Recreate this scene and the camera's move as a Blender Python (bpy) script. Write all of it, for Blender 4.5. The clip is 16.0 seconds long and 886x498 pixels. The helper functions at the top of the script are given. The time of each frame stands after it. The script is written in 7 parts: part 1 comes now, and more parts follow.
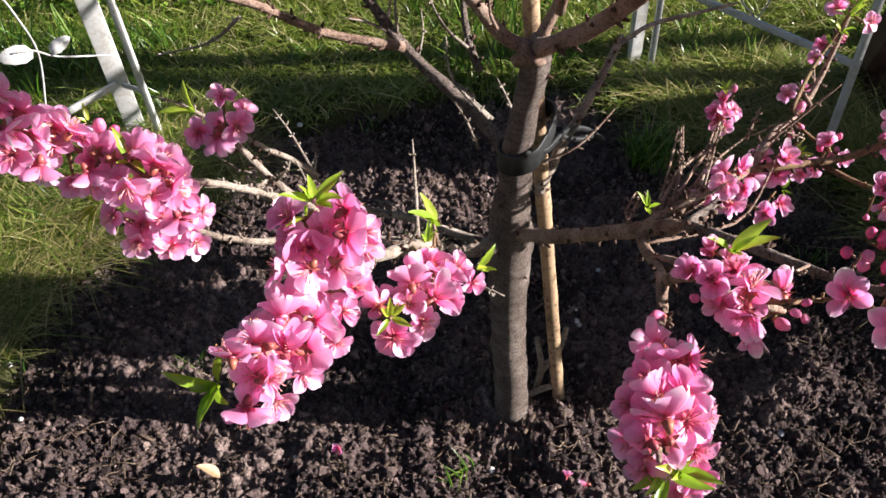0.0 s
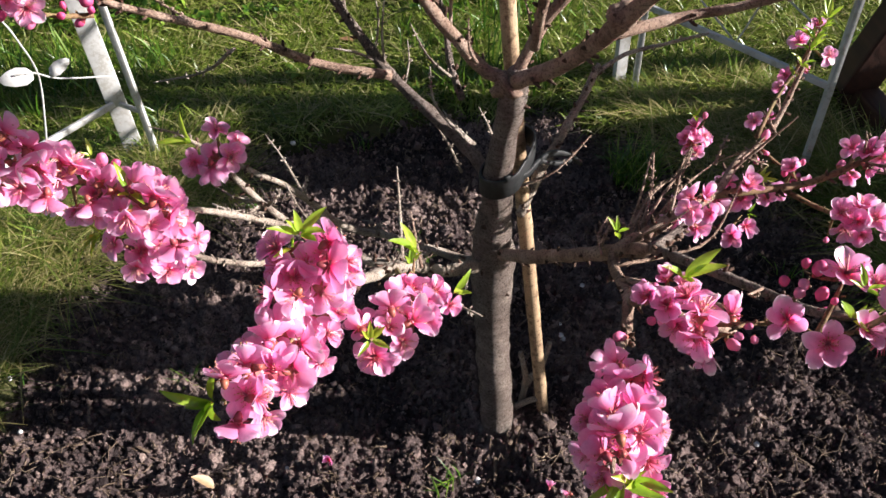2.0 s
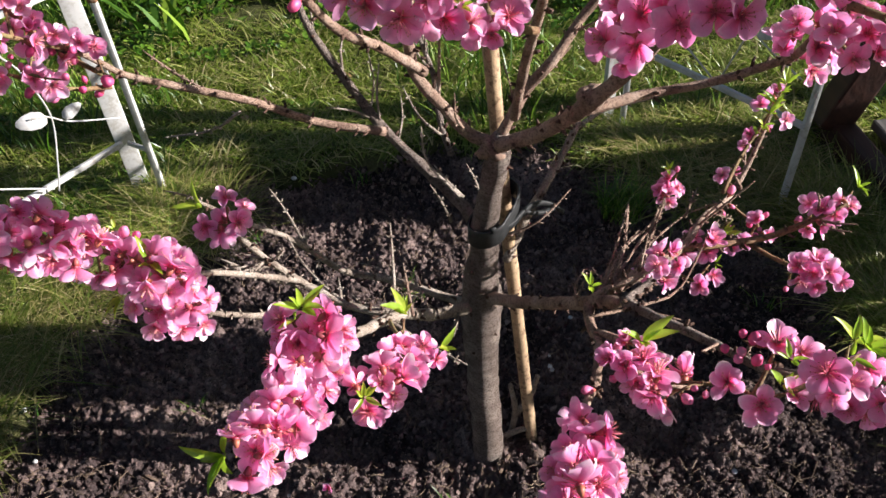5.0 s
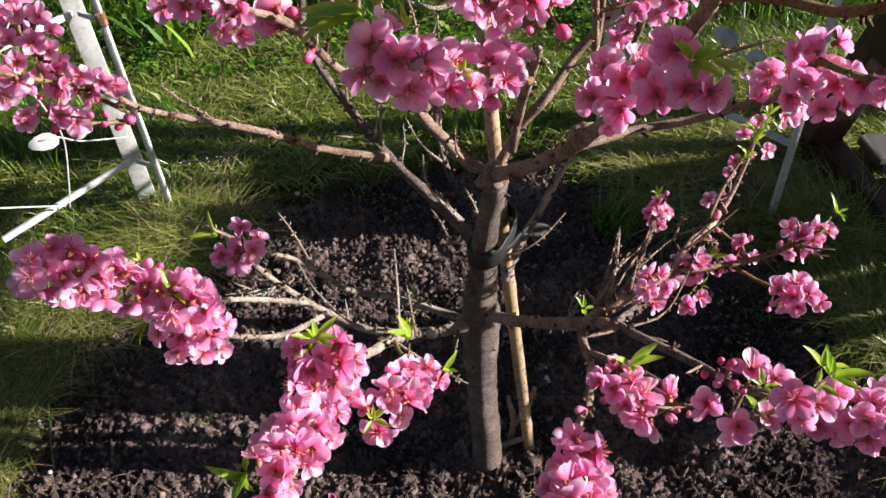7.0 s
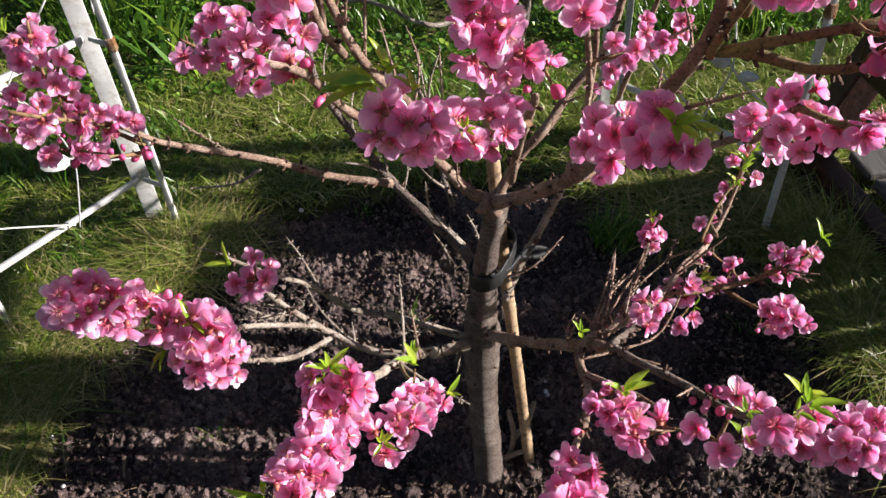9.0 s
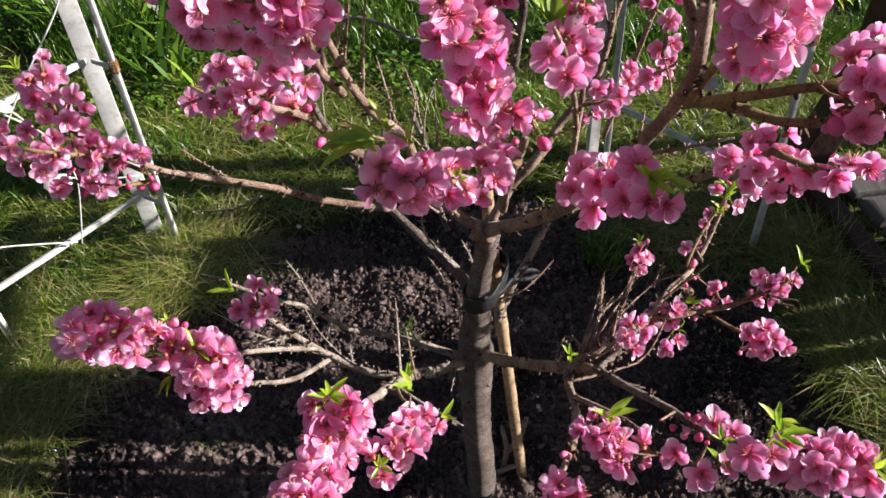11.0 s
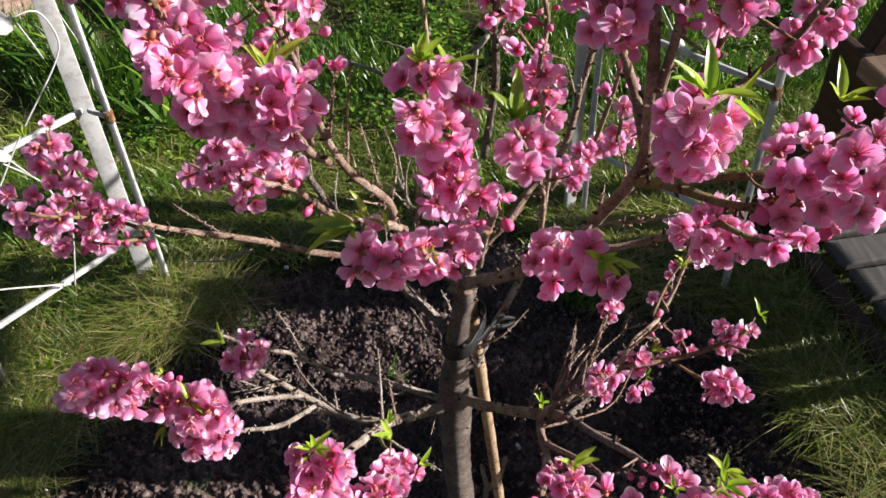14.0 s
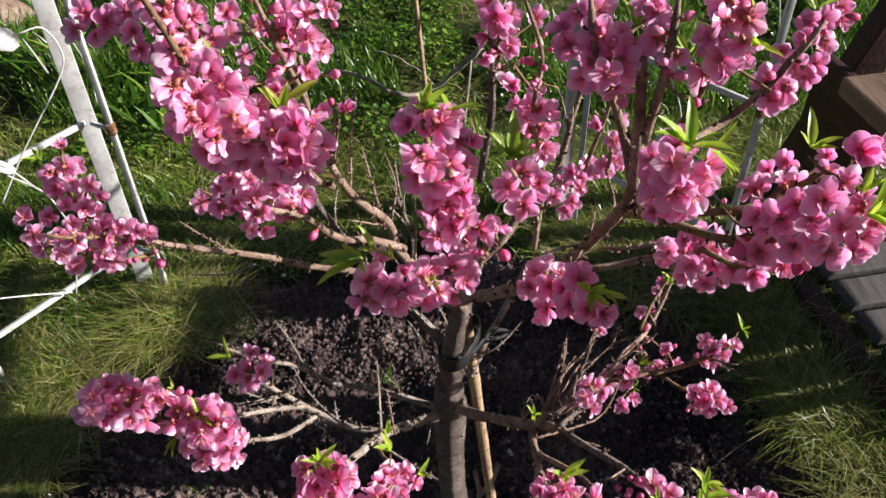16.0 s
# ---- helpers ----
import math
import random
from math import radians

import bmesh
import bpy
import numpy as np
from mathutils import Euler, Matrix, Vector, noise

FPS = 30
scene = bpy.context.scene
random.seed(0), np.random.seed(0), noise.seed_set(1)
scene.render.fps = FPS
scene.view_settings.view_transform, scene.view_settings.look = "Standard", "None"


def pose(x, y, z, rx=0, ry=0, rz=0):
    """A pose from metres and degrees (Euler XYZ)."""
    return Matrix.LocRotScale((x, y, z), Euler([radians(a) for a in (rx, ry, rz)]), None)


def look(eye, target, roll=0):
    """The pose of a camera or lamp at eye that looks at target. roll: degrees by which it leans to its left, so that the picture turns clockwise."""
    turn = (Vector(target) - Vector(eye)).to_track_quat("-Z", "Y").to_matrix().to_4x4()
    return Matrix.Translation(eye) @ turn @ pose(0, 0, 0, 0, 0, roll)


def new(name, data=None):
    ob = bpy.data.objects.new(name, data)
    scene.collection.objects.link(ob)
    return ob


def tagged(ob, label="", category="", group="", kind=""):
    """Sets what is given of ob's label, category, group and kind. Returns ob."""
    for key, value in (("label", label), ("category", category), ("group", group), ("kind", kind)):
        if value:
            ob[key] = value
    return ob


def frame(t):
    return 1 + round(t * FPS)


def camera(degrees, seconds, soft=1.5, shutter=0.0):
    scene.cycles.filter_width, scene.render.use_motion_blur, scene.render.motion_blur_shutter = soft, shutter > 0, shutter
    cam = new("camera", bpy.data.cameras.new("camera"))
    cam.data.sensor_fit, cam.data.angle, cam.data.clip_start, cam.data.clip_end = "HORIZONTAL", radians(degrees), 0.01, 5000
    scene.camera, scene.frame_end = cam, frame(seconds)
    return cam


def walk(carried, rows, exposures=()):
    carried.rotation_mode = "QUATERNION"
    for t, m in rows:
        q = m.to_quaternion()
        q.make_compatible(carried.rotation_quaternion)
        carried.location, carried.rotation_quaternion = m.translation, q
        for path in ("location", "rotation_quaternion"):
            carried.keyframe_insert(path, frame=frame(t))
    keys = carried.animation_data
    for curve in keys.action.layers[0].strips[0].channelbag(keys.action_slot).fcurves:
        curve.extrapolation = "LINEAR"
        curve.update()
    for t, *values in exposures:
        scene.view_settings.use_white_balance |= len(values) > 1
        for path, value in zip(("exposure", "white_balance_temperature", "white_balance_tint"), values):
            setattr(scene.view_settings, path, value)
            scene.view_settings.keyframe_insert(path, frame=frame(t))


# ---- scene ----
cam = camera(57.5, 16.0, soft=1.5)
PATH = [
    (0, (0.034, 0.017, 1.054), (0.011, 1.415, -0.375), -3.9),
    (0.5, (0.037, 0.012, 1.062), (0.018, 1.414, -0.364), -3.8),
    (1, (0.041, 0.007, 1.072), (0.027, 1.412, -0.351), -3.7),
    (1.5, (0.044, 0.002, 1.082), (0.033, 1.411, -0.337), -3.6),
    (2, (0.048, -0.005, 1.092), (0.037, 1.41, -0.321), -3.6),
    (2.5, (0.053, -0.014, 1.102), (0.042, 1.408, -0.305), -3.7),
    (3, (0.058, -0.021, 1.111), (0.046, 1.408, -0.289), -3.8),
    (3.5, (0.062, -0.024, 1.122), (0.05, 1.408, -0.274), -3.8),
    (4, (0.063, -0.024, 1.139), (0.05, 1.41, -0.255), -3.8),
    (6.5, (0.061, -0.039, 1.211), (0.056, 1.4, -0.178), -3.8),
    (7, (0.06, -0.046, 1.224), (0.056, 1.395, -0.163), -3.8),
    (7.5, (0.059, -0.053, 1.236), (0.056, 1.391, -0.147), -3.9),
    (8, (0.059, -0.056, 1.249), (0.055, 1.389, -0.134), -3.9),
    (8.5, (0.058, -0.058, 1.262), (0.055, 1.389, -0.119), -4.0),
    (9, (0.058, -0.059, 1.271), (0.056, 1.39, -0.108), -4.0),
    (11.5, (0.063, -0.073, 1.327), (0.079, 1.387, -0.041), -3.5),
    (12, (0.066, -0.077, 1.338), (0.089, 1.385, -0.027), -3.4),
    (12.5, (0.067, -0.082, 1.349), (0.098, 1.385, -0.01), -3.2),
    (13, (0.069, -0.088, 1.36), (0.105, 1.39, 0.012), -3.0),
    (13.5, (0.073, -0.092, 1.373), (0.114, 1.397, 0.038), -2.8),
    (14, (0.073, -0.093, 1.383), (0.118, 1.407, 0.061), -2.7),
    (14.5, (0.071, -0.098, 1.397), (0.119, 1.409, 0.082), -2.6),
    (15, (0.069, -0.101, 1.411), (0.121, 1.405, 0.097), -2.5),
    (15.5, (0.067, -0.107, 1.422), (0.125, 1.396, 0.103), -2.3),
    (16, (0.065, -0.11, 1.431), (0.133, 1.388, 0.107), -1.9),
]
walk(cam, [(t, look(eye, target, roll)) for t, eye, target, roll in PATH], [(0, 1.06), (4, 0.98), (8, 0.86), (12, 0.76), (16, 0.66)])

# ---- daylight ----
SUN_FROM = Vector((0.895, -0.06, 0.342)).normalized()
world = bpy.data.worlds.new("sky")
scene.world = world
world.use_nodes = True
wn = world.node_tree.nodes
wl = world.node_tree.links
sky = wn.new("ShaderNodeTexSky")
sky.sky_type = "NISHITA"
sky.sun_disc = False
sky.sun_elevation = math.asin(SUN_FROM.z)
sky.sun_rotation = math.atan2(SUN_FROM.x, SUN_FROM.y)
wl.new(sky.outputs["Color"], wn["Background"].inputs["Color"])
wn["Background"].inputs["Strength"].default_value = 0.037
sun_data = bpy.data.lights.new("sun", "SUN")
sun_data.energy = 6.2
sun_data.angle = radians(0.6)
sun_data.color = (1.0, 0.945, 0.91)
sun = new("sun", sun_data)
sun.matrix_world = look(SUN_FROM * 20, (0, 0, 0))

# ---- materials ----


def ramp(nt, fac, stops):
    node = nt.nodes.new("ShaderNodeValToRGB")
    el = node.color_ramp.elements
    el[0].position, el[0].color = stops[0][0], (*stops[0][1], 1)
    el[1].position, el[1].color = stops[-1][0], (*stops[-1][1], 1)
    for pos, col in stops[1:-1]:
        e = el.new(pos)
        e.color = (*col, 1)
    nt.links.new(fac, node.inputs["Fac"])
    return node.outputs["Color"]


def noise_tex(nt, scale, detail=4.0, rough=0.55, coord="Object"):
    tc = nt.nodes.new("ShaderNodeTexCoord")
    n = nt.nodes.new("ShaderNodeTexNoise")
    n.inputs["Scale"].default_value = scale
    n.inputs["Detail"].default_value = detail
    n.inputs["Roughness"].default_value = rough
    nt.links.new(tc.outputs[coord], n.inputs["Vector"])
    return n.outputs["Fac"]


def mix_col(nt, fac, a, b, mode="MIX"):
    m = nt.nodes.new("ShaderNodeMix")
    m.data_type = "RGBA"
    m.blend_type = mode
    for sock, val in ((m.inputs[0], fac), (m.inputs[6], a), (m.inputs[7], b)):
        if isinstance(val, (int, float)):
            sock.default_value = val
        elif isinstance(val, tuple):
            sock.default_value = (*val, 1)
        else:
            nt.links.new(val, sock)
    return m.outputs[2]


def add_bump(nt, height, strength, dist, target):
    b = nt.nodes.new("ShaderNodeBump")
    b.inputs["Strength"].default_value = strength
    b.inputs["Distance"].default_value = dist
    nt.links.new(height, b.inputs["Height"])
    nt.links.new(b.outputs["Normal"], target.inputs["Normal"])


def base_mat(name, rough=0.6, spec=0.4):
    m = bpy.data.materials.new(name)
    m.use_nodes = True
    p = m.node_tree.nodes["Principled BSDF"]
    p.inputs["Roughness"].default_value = rough
    p.inputs["Specular IOR Level"].default_value = spec
    return m, m.node_tree, p


def bark_mat(name, dark, mid, light, scale=60, bump=0.5, rings=False):
    m, nt, p = base_mat(name, 0.75, 0.3)
    big = noise_tex(nt, scale * 0.35, 3)
    fine = noise_tex(nt, scale * 4, 6, 0.7)
    col = ramp(nt, big, [(0.3, dark), (0.5, mid), (0.7, light)])
    tcv = nt.nodes.new("ShaderNodeTexCoord")
    mpv = nt.nodes.new("ShaderNodeMapping")
    mpv.inputs["Scale"].default_value = (scale * 2.2, scale * 2.2, scale * 4.5)
    nt.links.new(tcv.outputs["Object"], mpv.inputs["Vector"])
    vor = nt.nodes.new("ShaderNodeTexVoronoi")
    vor.feature = "DISTANCE_TO_EDGE"
    nt.links.new(mpv.outputs[0], vor.inputs["Vector"])
    crack = ramp(nt, vor.outputs["Distance"], [(0.0, (0.35, 0.32, 0.30)), (0.10, (0.9, 0.9, 0.9)), (0.4, (1.06, 1.06, 1.06))])
    col = mix_col(nt, 0.55, col, crack, "MULTIPLY")
    speck = ramp(nt, fine, [(0.38, (0.26, 0.21, 0.19)), (0.50, (1, 1, 1)), (0.75, (1.25, 1.2, 1.15))])
    col = mix_col(nt, 0.8, col, speck, "MULTIPLY")
    if rings:
        tc = nt.nodes.new("ShaderNodeTexCoord")
        mp = nt.nodes.new("ShaderNodeMapping")
        mp.inputs["Scale"].default_value = (34, 34, 130)
        nt.links.new(tc.outputs["Object"], mp.inputs["Vector"])
        n = nt.nodes.new("ShaderNodeTexNoise")
        n.inputs["Scale"].default_value = 1.0
        n.inputs["Detail"].default_value = 5
        nt.links.new(mp.outputs[0], n.inputs["Vector"])
        streak = ramp(nt, n.outputs["Fac"], [(0.32, (0.80, 0.78, 0.77)), (0.5, (1, 1, 1)), (0.66, (1.14, 1.13, 1.12))])
        col = mix_col(nt, 0.8, col, streak, "MULTIPLY")
    nt.links.new(col, p.inputs["Base Color"])
    add_bump(nt, mix_col(nt, 0.5, fine, crack), bump, 0.004, p)
    return m


def thin_mat(name, stops, fac_kind, trans=0.35, rough=0.5, gloss=0.06, pale=0.0):
    """A thin plant sheet: diffuse, some light through it, and a little gloss. pale: how much whiter its face is than the light through it."""
    m = bpy.data.materials.new(name)
    m.use_nodes = True
    nt = m.node_tree
    nt.nodes.clear()
    out = nt.nodes.new("ShaderNodeOutputMaterial")
    d = nt.nodes.new("ShaderNodeBsdfDiffuse")
    t = nt.nodes.new("ShaderNodeBsdfTranslucent")
    g = nt.nodes.new("ShaderNodeBsdfGlossy")
    g.inputs["Roughness"].default_value = rough
    a = nt.nodes.new("ShaderNodeMixShader")
    b = nt.nodes.new("ShaderNodeMixShader")
    a.inputs[0].default_value = trans
    b.inputs[0].default_value = gloss
    col = fac_kind(nt, stops)
    nt.links.new(mix_col(nt, pale, col, (0.97, 0.90, 0.94)) if pale else col, d.inputs["Color"])
    nt.links.new(col, t.inputs["Color"])
    nt.links.new(d.outputs[0], a.inputs[1])
    nt.links.new(t.outputs[0], a.inputs[2])
    nt.links.new(a.outputs[0], b.inputs[1])
    nt.links.new(g.outputs[0], b.inputs[2])
    nt.links.new(b.outputs[0], out.inputs["Surface"])
    return m


def by_island(nt, stops):
    geo = nt.nodes.new("ShaderNodeNewGeometry")
    c = ramp(nt, geo.outputs["Random Per Island"], stops)
    n = noise_tex(nt, 3.0, 2)
    return mix_col(nt, 0.5, c, ramp(nt, n, [(0.3, (0.6, 0.62, 0.5)), (0.7, (1.3, 1.25, 1.1))]), "MULTIPLY")


def by_radius(nt, stops):
    """Petal colour by the distance from the flower's middle, with fine veins and a shift from flower to flower."""
    tc = nt.nodes.new("ShaderNodeTexCoord")
    ln = nt.nodes.new("ShaderNodeVectorMath")
    ln.operation = "LENGTH"
    nt.links.new(tc.outputs["Object"], ln.inputs[0])
    sc = nt.nodes.new("ShaderNodeMath")
    sc.operation = "MULTIPLY"
    sc.inputs[1].default_value = 52.0
    nt.links.new(ln.outputs["Value"], sc.inputs[0])
    c = ramp(nt, sc.outputs[0], stops)
    info = nt.nodes.new("ShaderNodeObjectInfo")
    shift = ramp(nt, info.outputs["Random"], [(0.0, (0.95, 0.84, 0.93)), (0.5, (1, 1, 1)), (1.0, (1.03, 1.25, 1.12))])
    c = mix_col(nt, 1.0, c, shift, "MULTIPLY")
    geo = nt.nodes.new("ShaderNodeNewGeometry")
    each = ramp(nt, geo.outputs["Random Per Island"], [(0.0, (0.96, 0.82, 0.90)), (0.6, (1, 1, 1)), (1.0, (1.02, 1.40, 1.16))])
    c = mix_col(nt, 1.0, c, each, "MULTIPLY")
    vein = ramp(nt, noise_tex(nt, 420, 3, 0.6), [(0.35, (0.93, 0.84, 0.89)), (0.6, (1.04, 1.08, 1.05))])
    return mix_col(nt, 0.7, c, vein, "MULTIPLY")


def by_object(nt, stops):
    info = nt.nodes.new("ShaderNodeObjectInfo")
    c = ramp(nt, info.outputs["Random"], stops)
    n = ramp(nt, noise_tex(nt, 150, 3), [(0.3, (0.75, 0.78, 0.7)), (0.7, (1.2, 1.15, 1.1))])
    return mix_col(nt, 0.6, c, n, "MULTIPLY")


BARK = bark_mat("trunk_bark", (0.30, 0.228, 0.198), (0.49, 0.385, 0.335), (0.68, 0.565, 0.500), 80, 1.3, True)
BARK_RED = bark_mat("young_bark", (0.189, 0.113, 0.086), (0.378, 0.257, 0.194), (0.522, 0.396, 0.324), 90, 0.6)
BARK_GREY = bark_mat("dead_twig_bark", (0.202, 0.156, 0.129), (0.368, 0.304, 0.248), (0.506, 0.442, 0.386), 110, 0.5)
BARK_SHOOT = bark_mat("shoot_bark", (0.190, 0.095, 0.057), (0.257, 0.162, 0.085), (0.247, 0.228, 0.095), 70, 0.3)
CANE = bark_mat("bamboo_cane", (0.324, 0.216, 0.135), (0.450, 0.315, 0.194), (0.522, 0.387, 0.252), 25, 0.15)
PETAL = thin_mat("petal", [(0.06, (0.55, 0.006, 0.07)), (0.18, (0.88, 0.04, 0.21)), (0.31, (0.97, 0.19, 0.50)), (0.50, (0.98, 0.30, 0.645)), (0.78, (0.985, 0.43, 0.75)), (0.95, (0.99, 0.72, 0.88))], by_radius, 0.56, 0.42, 0.09, 0.17)
BUD = thin_mat("bud_petal", [(0.0, (0.78, 0.10, 0.30)), (1.0, (0.92, 0.32, 0.56))], by_object, 0.25, 0.45, 0.05)
STAMEN = thin_mat("stamen", [(0.0, (0.88, 0.20, 0.34)), (1.0, (0.94, 0.50, 0.56))], by_object, 0.2)
ANTHER = thin_mat("anther", [(0.0, (0.45, 0.10, 0.06)), (1.0, (0.62, 0.34, 0.12))], by_object, 0.1)
CALYX = thin_mat("calyx", [(0.0, (0.34, 0.05, 0.08)), (1.0, (0.42, 0.14, 0.08))], by_object, 0.1)
LEAF = thin_mat("young_leaf", [(0.0, (0.25, 0.42, 0.030)), (0.5, (0.37, 0.54, 0.045)), (1.0, (0.52, 0.63, 0.075))], by_object, 0.5, 0.35, 0.06)
GRASS = thin_mat("grass_blade", [(0.0, (0.088, 0.146, 0.014)), (0.4, (0.200, 0.284, 0.034)), (0.62, (0.318, 0.380, 0.075)), (0.84, (0.400, 0.385, 0.150)), (1.0, (0.53, 0.455, 0.27))], by_island, 0.42, 0.4, 0.05)
LUSH = thin_mat("lush_grass_blade", [(0.0, (0.026, 0.075, 0.006)), (0.55, (0.079, 0.185, 0.016)), (1.0, (0.255, 0.387, 0.053))], by_island, 0.38, 0.35, 0.05)
STRAW = thin_mat("dry_grass_blade", [(0.0, (0.080, 0.130, 0.017)), (0.40, (0.195, 0.235, 0.050)), (0.70, (0.36, 0.305, 0.125)), (1.0, (0.52, 0.435, 0.24))], by_island, 0.3, 0.5, 0.03)


def soil_mat():
    m, nt, p = base_mat("damp_shaded_soil", 0.85, 0.25)
    big = noise_tex(nt, 4.0, 3)
    fine = noise_tex(nt, 160, 6, 0.7)
    c = ramp(nt, big, [(0.36, (0.038, 0.027, 0.028)), (0.50, (0.150, 0.108, 0.104)), (0.62, (0.34, 0.252, 0.228))])
    # Fine soil tone; its lowered dark end also puts crevice shade into the colour.
    f = ramp(nt, fine, [(0.34, (0.26, 0.25, 0.25)), (0.52, (1, 1, 1)), (0.72, (1.9, 1.8, 1.7))])
    nt.links.new(mix_col(nt, 0.85, c, f, "MULTIPLY"), p.inputs["Base Color"])
    add_bump(nt, noise_tex(nt, 260, 8, 0.75), 1.0, 0.008, p)
    return m


def clod_mat():
    m, nt, p = base_mat("soil_crumb", 0.9, 0.2)
    geo = nt.nodes.new("ShaderNodeNewGeometry")
    c = ramp(nt, geo.outputs["Random Per Island"], [(0.0, (0.046, 0.033, 0.033)), (0.6, (0.172, 0.122, 0.116)), (0.93, (0.29, 0.212, 0.193)), (1.0, (0.42, 0.32, 0.28))])
    f = ramp(nt, noise_tex(nt, 300, 4, 0.7), [(0.3, (0.6, 0.6, 0.6)), (0.7, (1.35, 1.3, 1.25))])
    nt.links.new(mix_col(nt, 0.8, c, f, "MULTIPLY"), p.inputs["Base Color"])
    add_bump(nt, noise_tex(nt, 420, 6, 0.75), 1.0, 0.006, p)
    return m


def ground_mat():
    m, nt, p = base_mat("turf_ground", 0.9, 0.2)
    c = ramp(nt, noise_tex(nt, 9.0, 5, 0.65), [(0.3, (0.028, 0.032, 0.011)), (0.5, (0.068, 0.076, 0.024)), (0.7, (0.160, 0.144, 0.064))])
    f = noise_tex(nt, 120, 5, 0.7)
    nt.links.new(mix_col(nt, 0.6, c, ramp(nt, f, [(0.3, (0.5, 0.5, 0.5)), (0.7, (1.3, 1.3, 1.2))]), "MULTIPLY"), p.inputs["Base Color"])
    add_bump(nt, f, 0.8, 0.01, p)
    return m


def paint_mat():
    m, nt, p = base_mat("chipped_white_paint", 0.42, 0.45)
    c = ramp(nt, noise_tex(nt, 14, 5, 0.6), [(0.25, (0.40, 0.395, 0.395)), (0.6, (0.60, 0.595, 0.59))])
    r = ramp(nt, noise_tex(nt, 45, 6, 0.75), [(0.50, (1, 1, 1)), (0.60, (0.76, 0.73, 0.68)), (0.71, (0.88, 0.86, 0.82)), (0.75, (0.60, 0.36, 0.18))])
    nt.links.new(mix_col(nt, 1.0, c, r, "MULTIPLY"), p.inputs["Base Color"])
    add_bump(nt, noise_tex(nt, 90, 4), 0.2, 0.002, p)
    return m


def wood_mat(name, dark, light, rough=0.6):
    m, nt, p = base_mat(name, rough, 0.35)
    tc = nt.nodes.new("ShaderNodeTexCoord")
    mp = nt.nodes.new("ShaderNodeMapping")
    mp.inputs["Scale"].default_value = (60, 6, 60)
    nt.links.new(tc.outputs["Object"], mp.inputs["Vector"])
    n = nt.nodes.new("ShaderNodeTexNoise")
    n.inputs["Scale"].default_value = 1.0
    n.inputs["Detail"].default_value = 6
    nt.links.new(mp.outputs[0], n.inputs["Vector"])
    nt.links.new(ramp(nt, n.outputs["Fac"], [(0.3, dark), (0.7, light)]), p.inputs["Base Color"])
    add_bump(nt, n.outputs["Fac"], 0.4, 0.003, p)
    return m


SOIL = soil_mat()
CLOD = clod_mat()
TURF = ground_mat()
PAINT = paint_mat()
WOOD = wood_mat("red_brown_stained_wood", (0.022, 0.008, 0.006), (0.058, 0.020, 0.013))
SEAT_WOOD = wood_mat("worn_brown_wood", (0.10, 0.06, 0.04), (0.24, 0.16, 0.11))
GREY_WOOD = wood_mat("weathered_grey_wood", (0.055, 0.050, 0.047), (0.12, 0.112, 0.106), 0.8)
RUBBER, _nt, _p = base_mat("black_rubber", 0.55, 0.4)
_nt.links.new(ramp(_nt, noise_tex(_nt, 120, 4), [(0.3, (0.014, 0.015, 0.016)), (0.7, (0.036, 0.037, 0.038))]), _p.inputs["Base Color"])
STONE, _nt, _p = base_mat("pale_pebble", 0.7, 0.4)
_nt.links.new(ramp(_nt, noise_tex(_nt, 90, 4), [(0.3, (0.45, 0.43, 0.42)), (0.7, (0.75, 0.73, 0.71))]), _p.inputs["Base Color"])
KNOT = bark_mat("dark_knot", (0.05, 0.025, 0.018), (0.12, 0.065, 0.045), (0.22, 0.14, 0.11), 160, 0.5)
RUST = bark_mat("rust", (0.16, 0.07, 0.03), (0.34, 0.17, 0.07), (0.46, 0.36, 0.28), 200, 0.6)
CHIP = bark_mat("wood_chip", (0.10, 0.07, 0.05), (0.20, 0.14, 0.10), (0.32, 0.24, 0.17), 60, 0.4)

# ---- building helpers ----
rng = random.Random(11)


def finish(name, me, mats, parent=None, label="", smooth=True):
    for m in mats:
        me.materials.append(m)
    if smooth:
        me.polygons.foreach_set("use_smooth", [True] * len(me.polygons))
    ob = new(name, me)
    if parent is not None:
        ob.parent = parent
    if label:
        tagged(ob, label)
    return ob


def part(name, bm, mats, parent=None, label="", smooth=True):
    me = bpy.data.meshes.new(name)
    bm.to_mesh(me)
    bm.free()
    return finish(name, me, mats if isinstance(mats, (list, tuple)) else [mats], parent, label, smooth)


def from_arrays(name, verts, faces, mats, parent=None, label="", smooth=True, slots=None):
    me = bpy.data.meshes.new(name)
    me.from_pydata([tuple(v) for v in verts], [], [tuple(f) for f in faces])
    if slots is not None:
        me.polygons.foreach_set("material_index", slots)
    return finish(name, me, mats, parent, label, smooth)


def thing(name, at, label, category, group=""):
    ob = new(name)
    ob.location = at
    ob.empty_display_size = 0.1
    return tagged(ob, label, category, group)


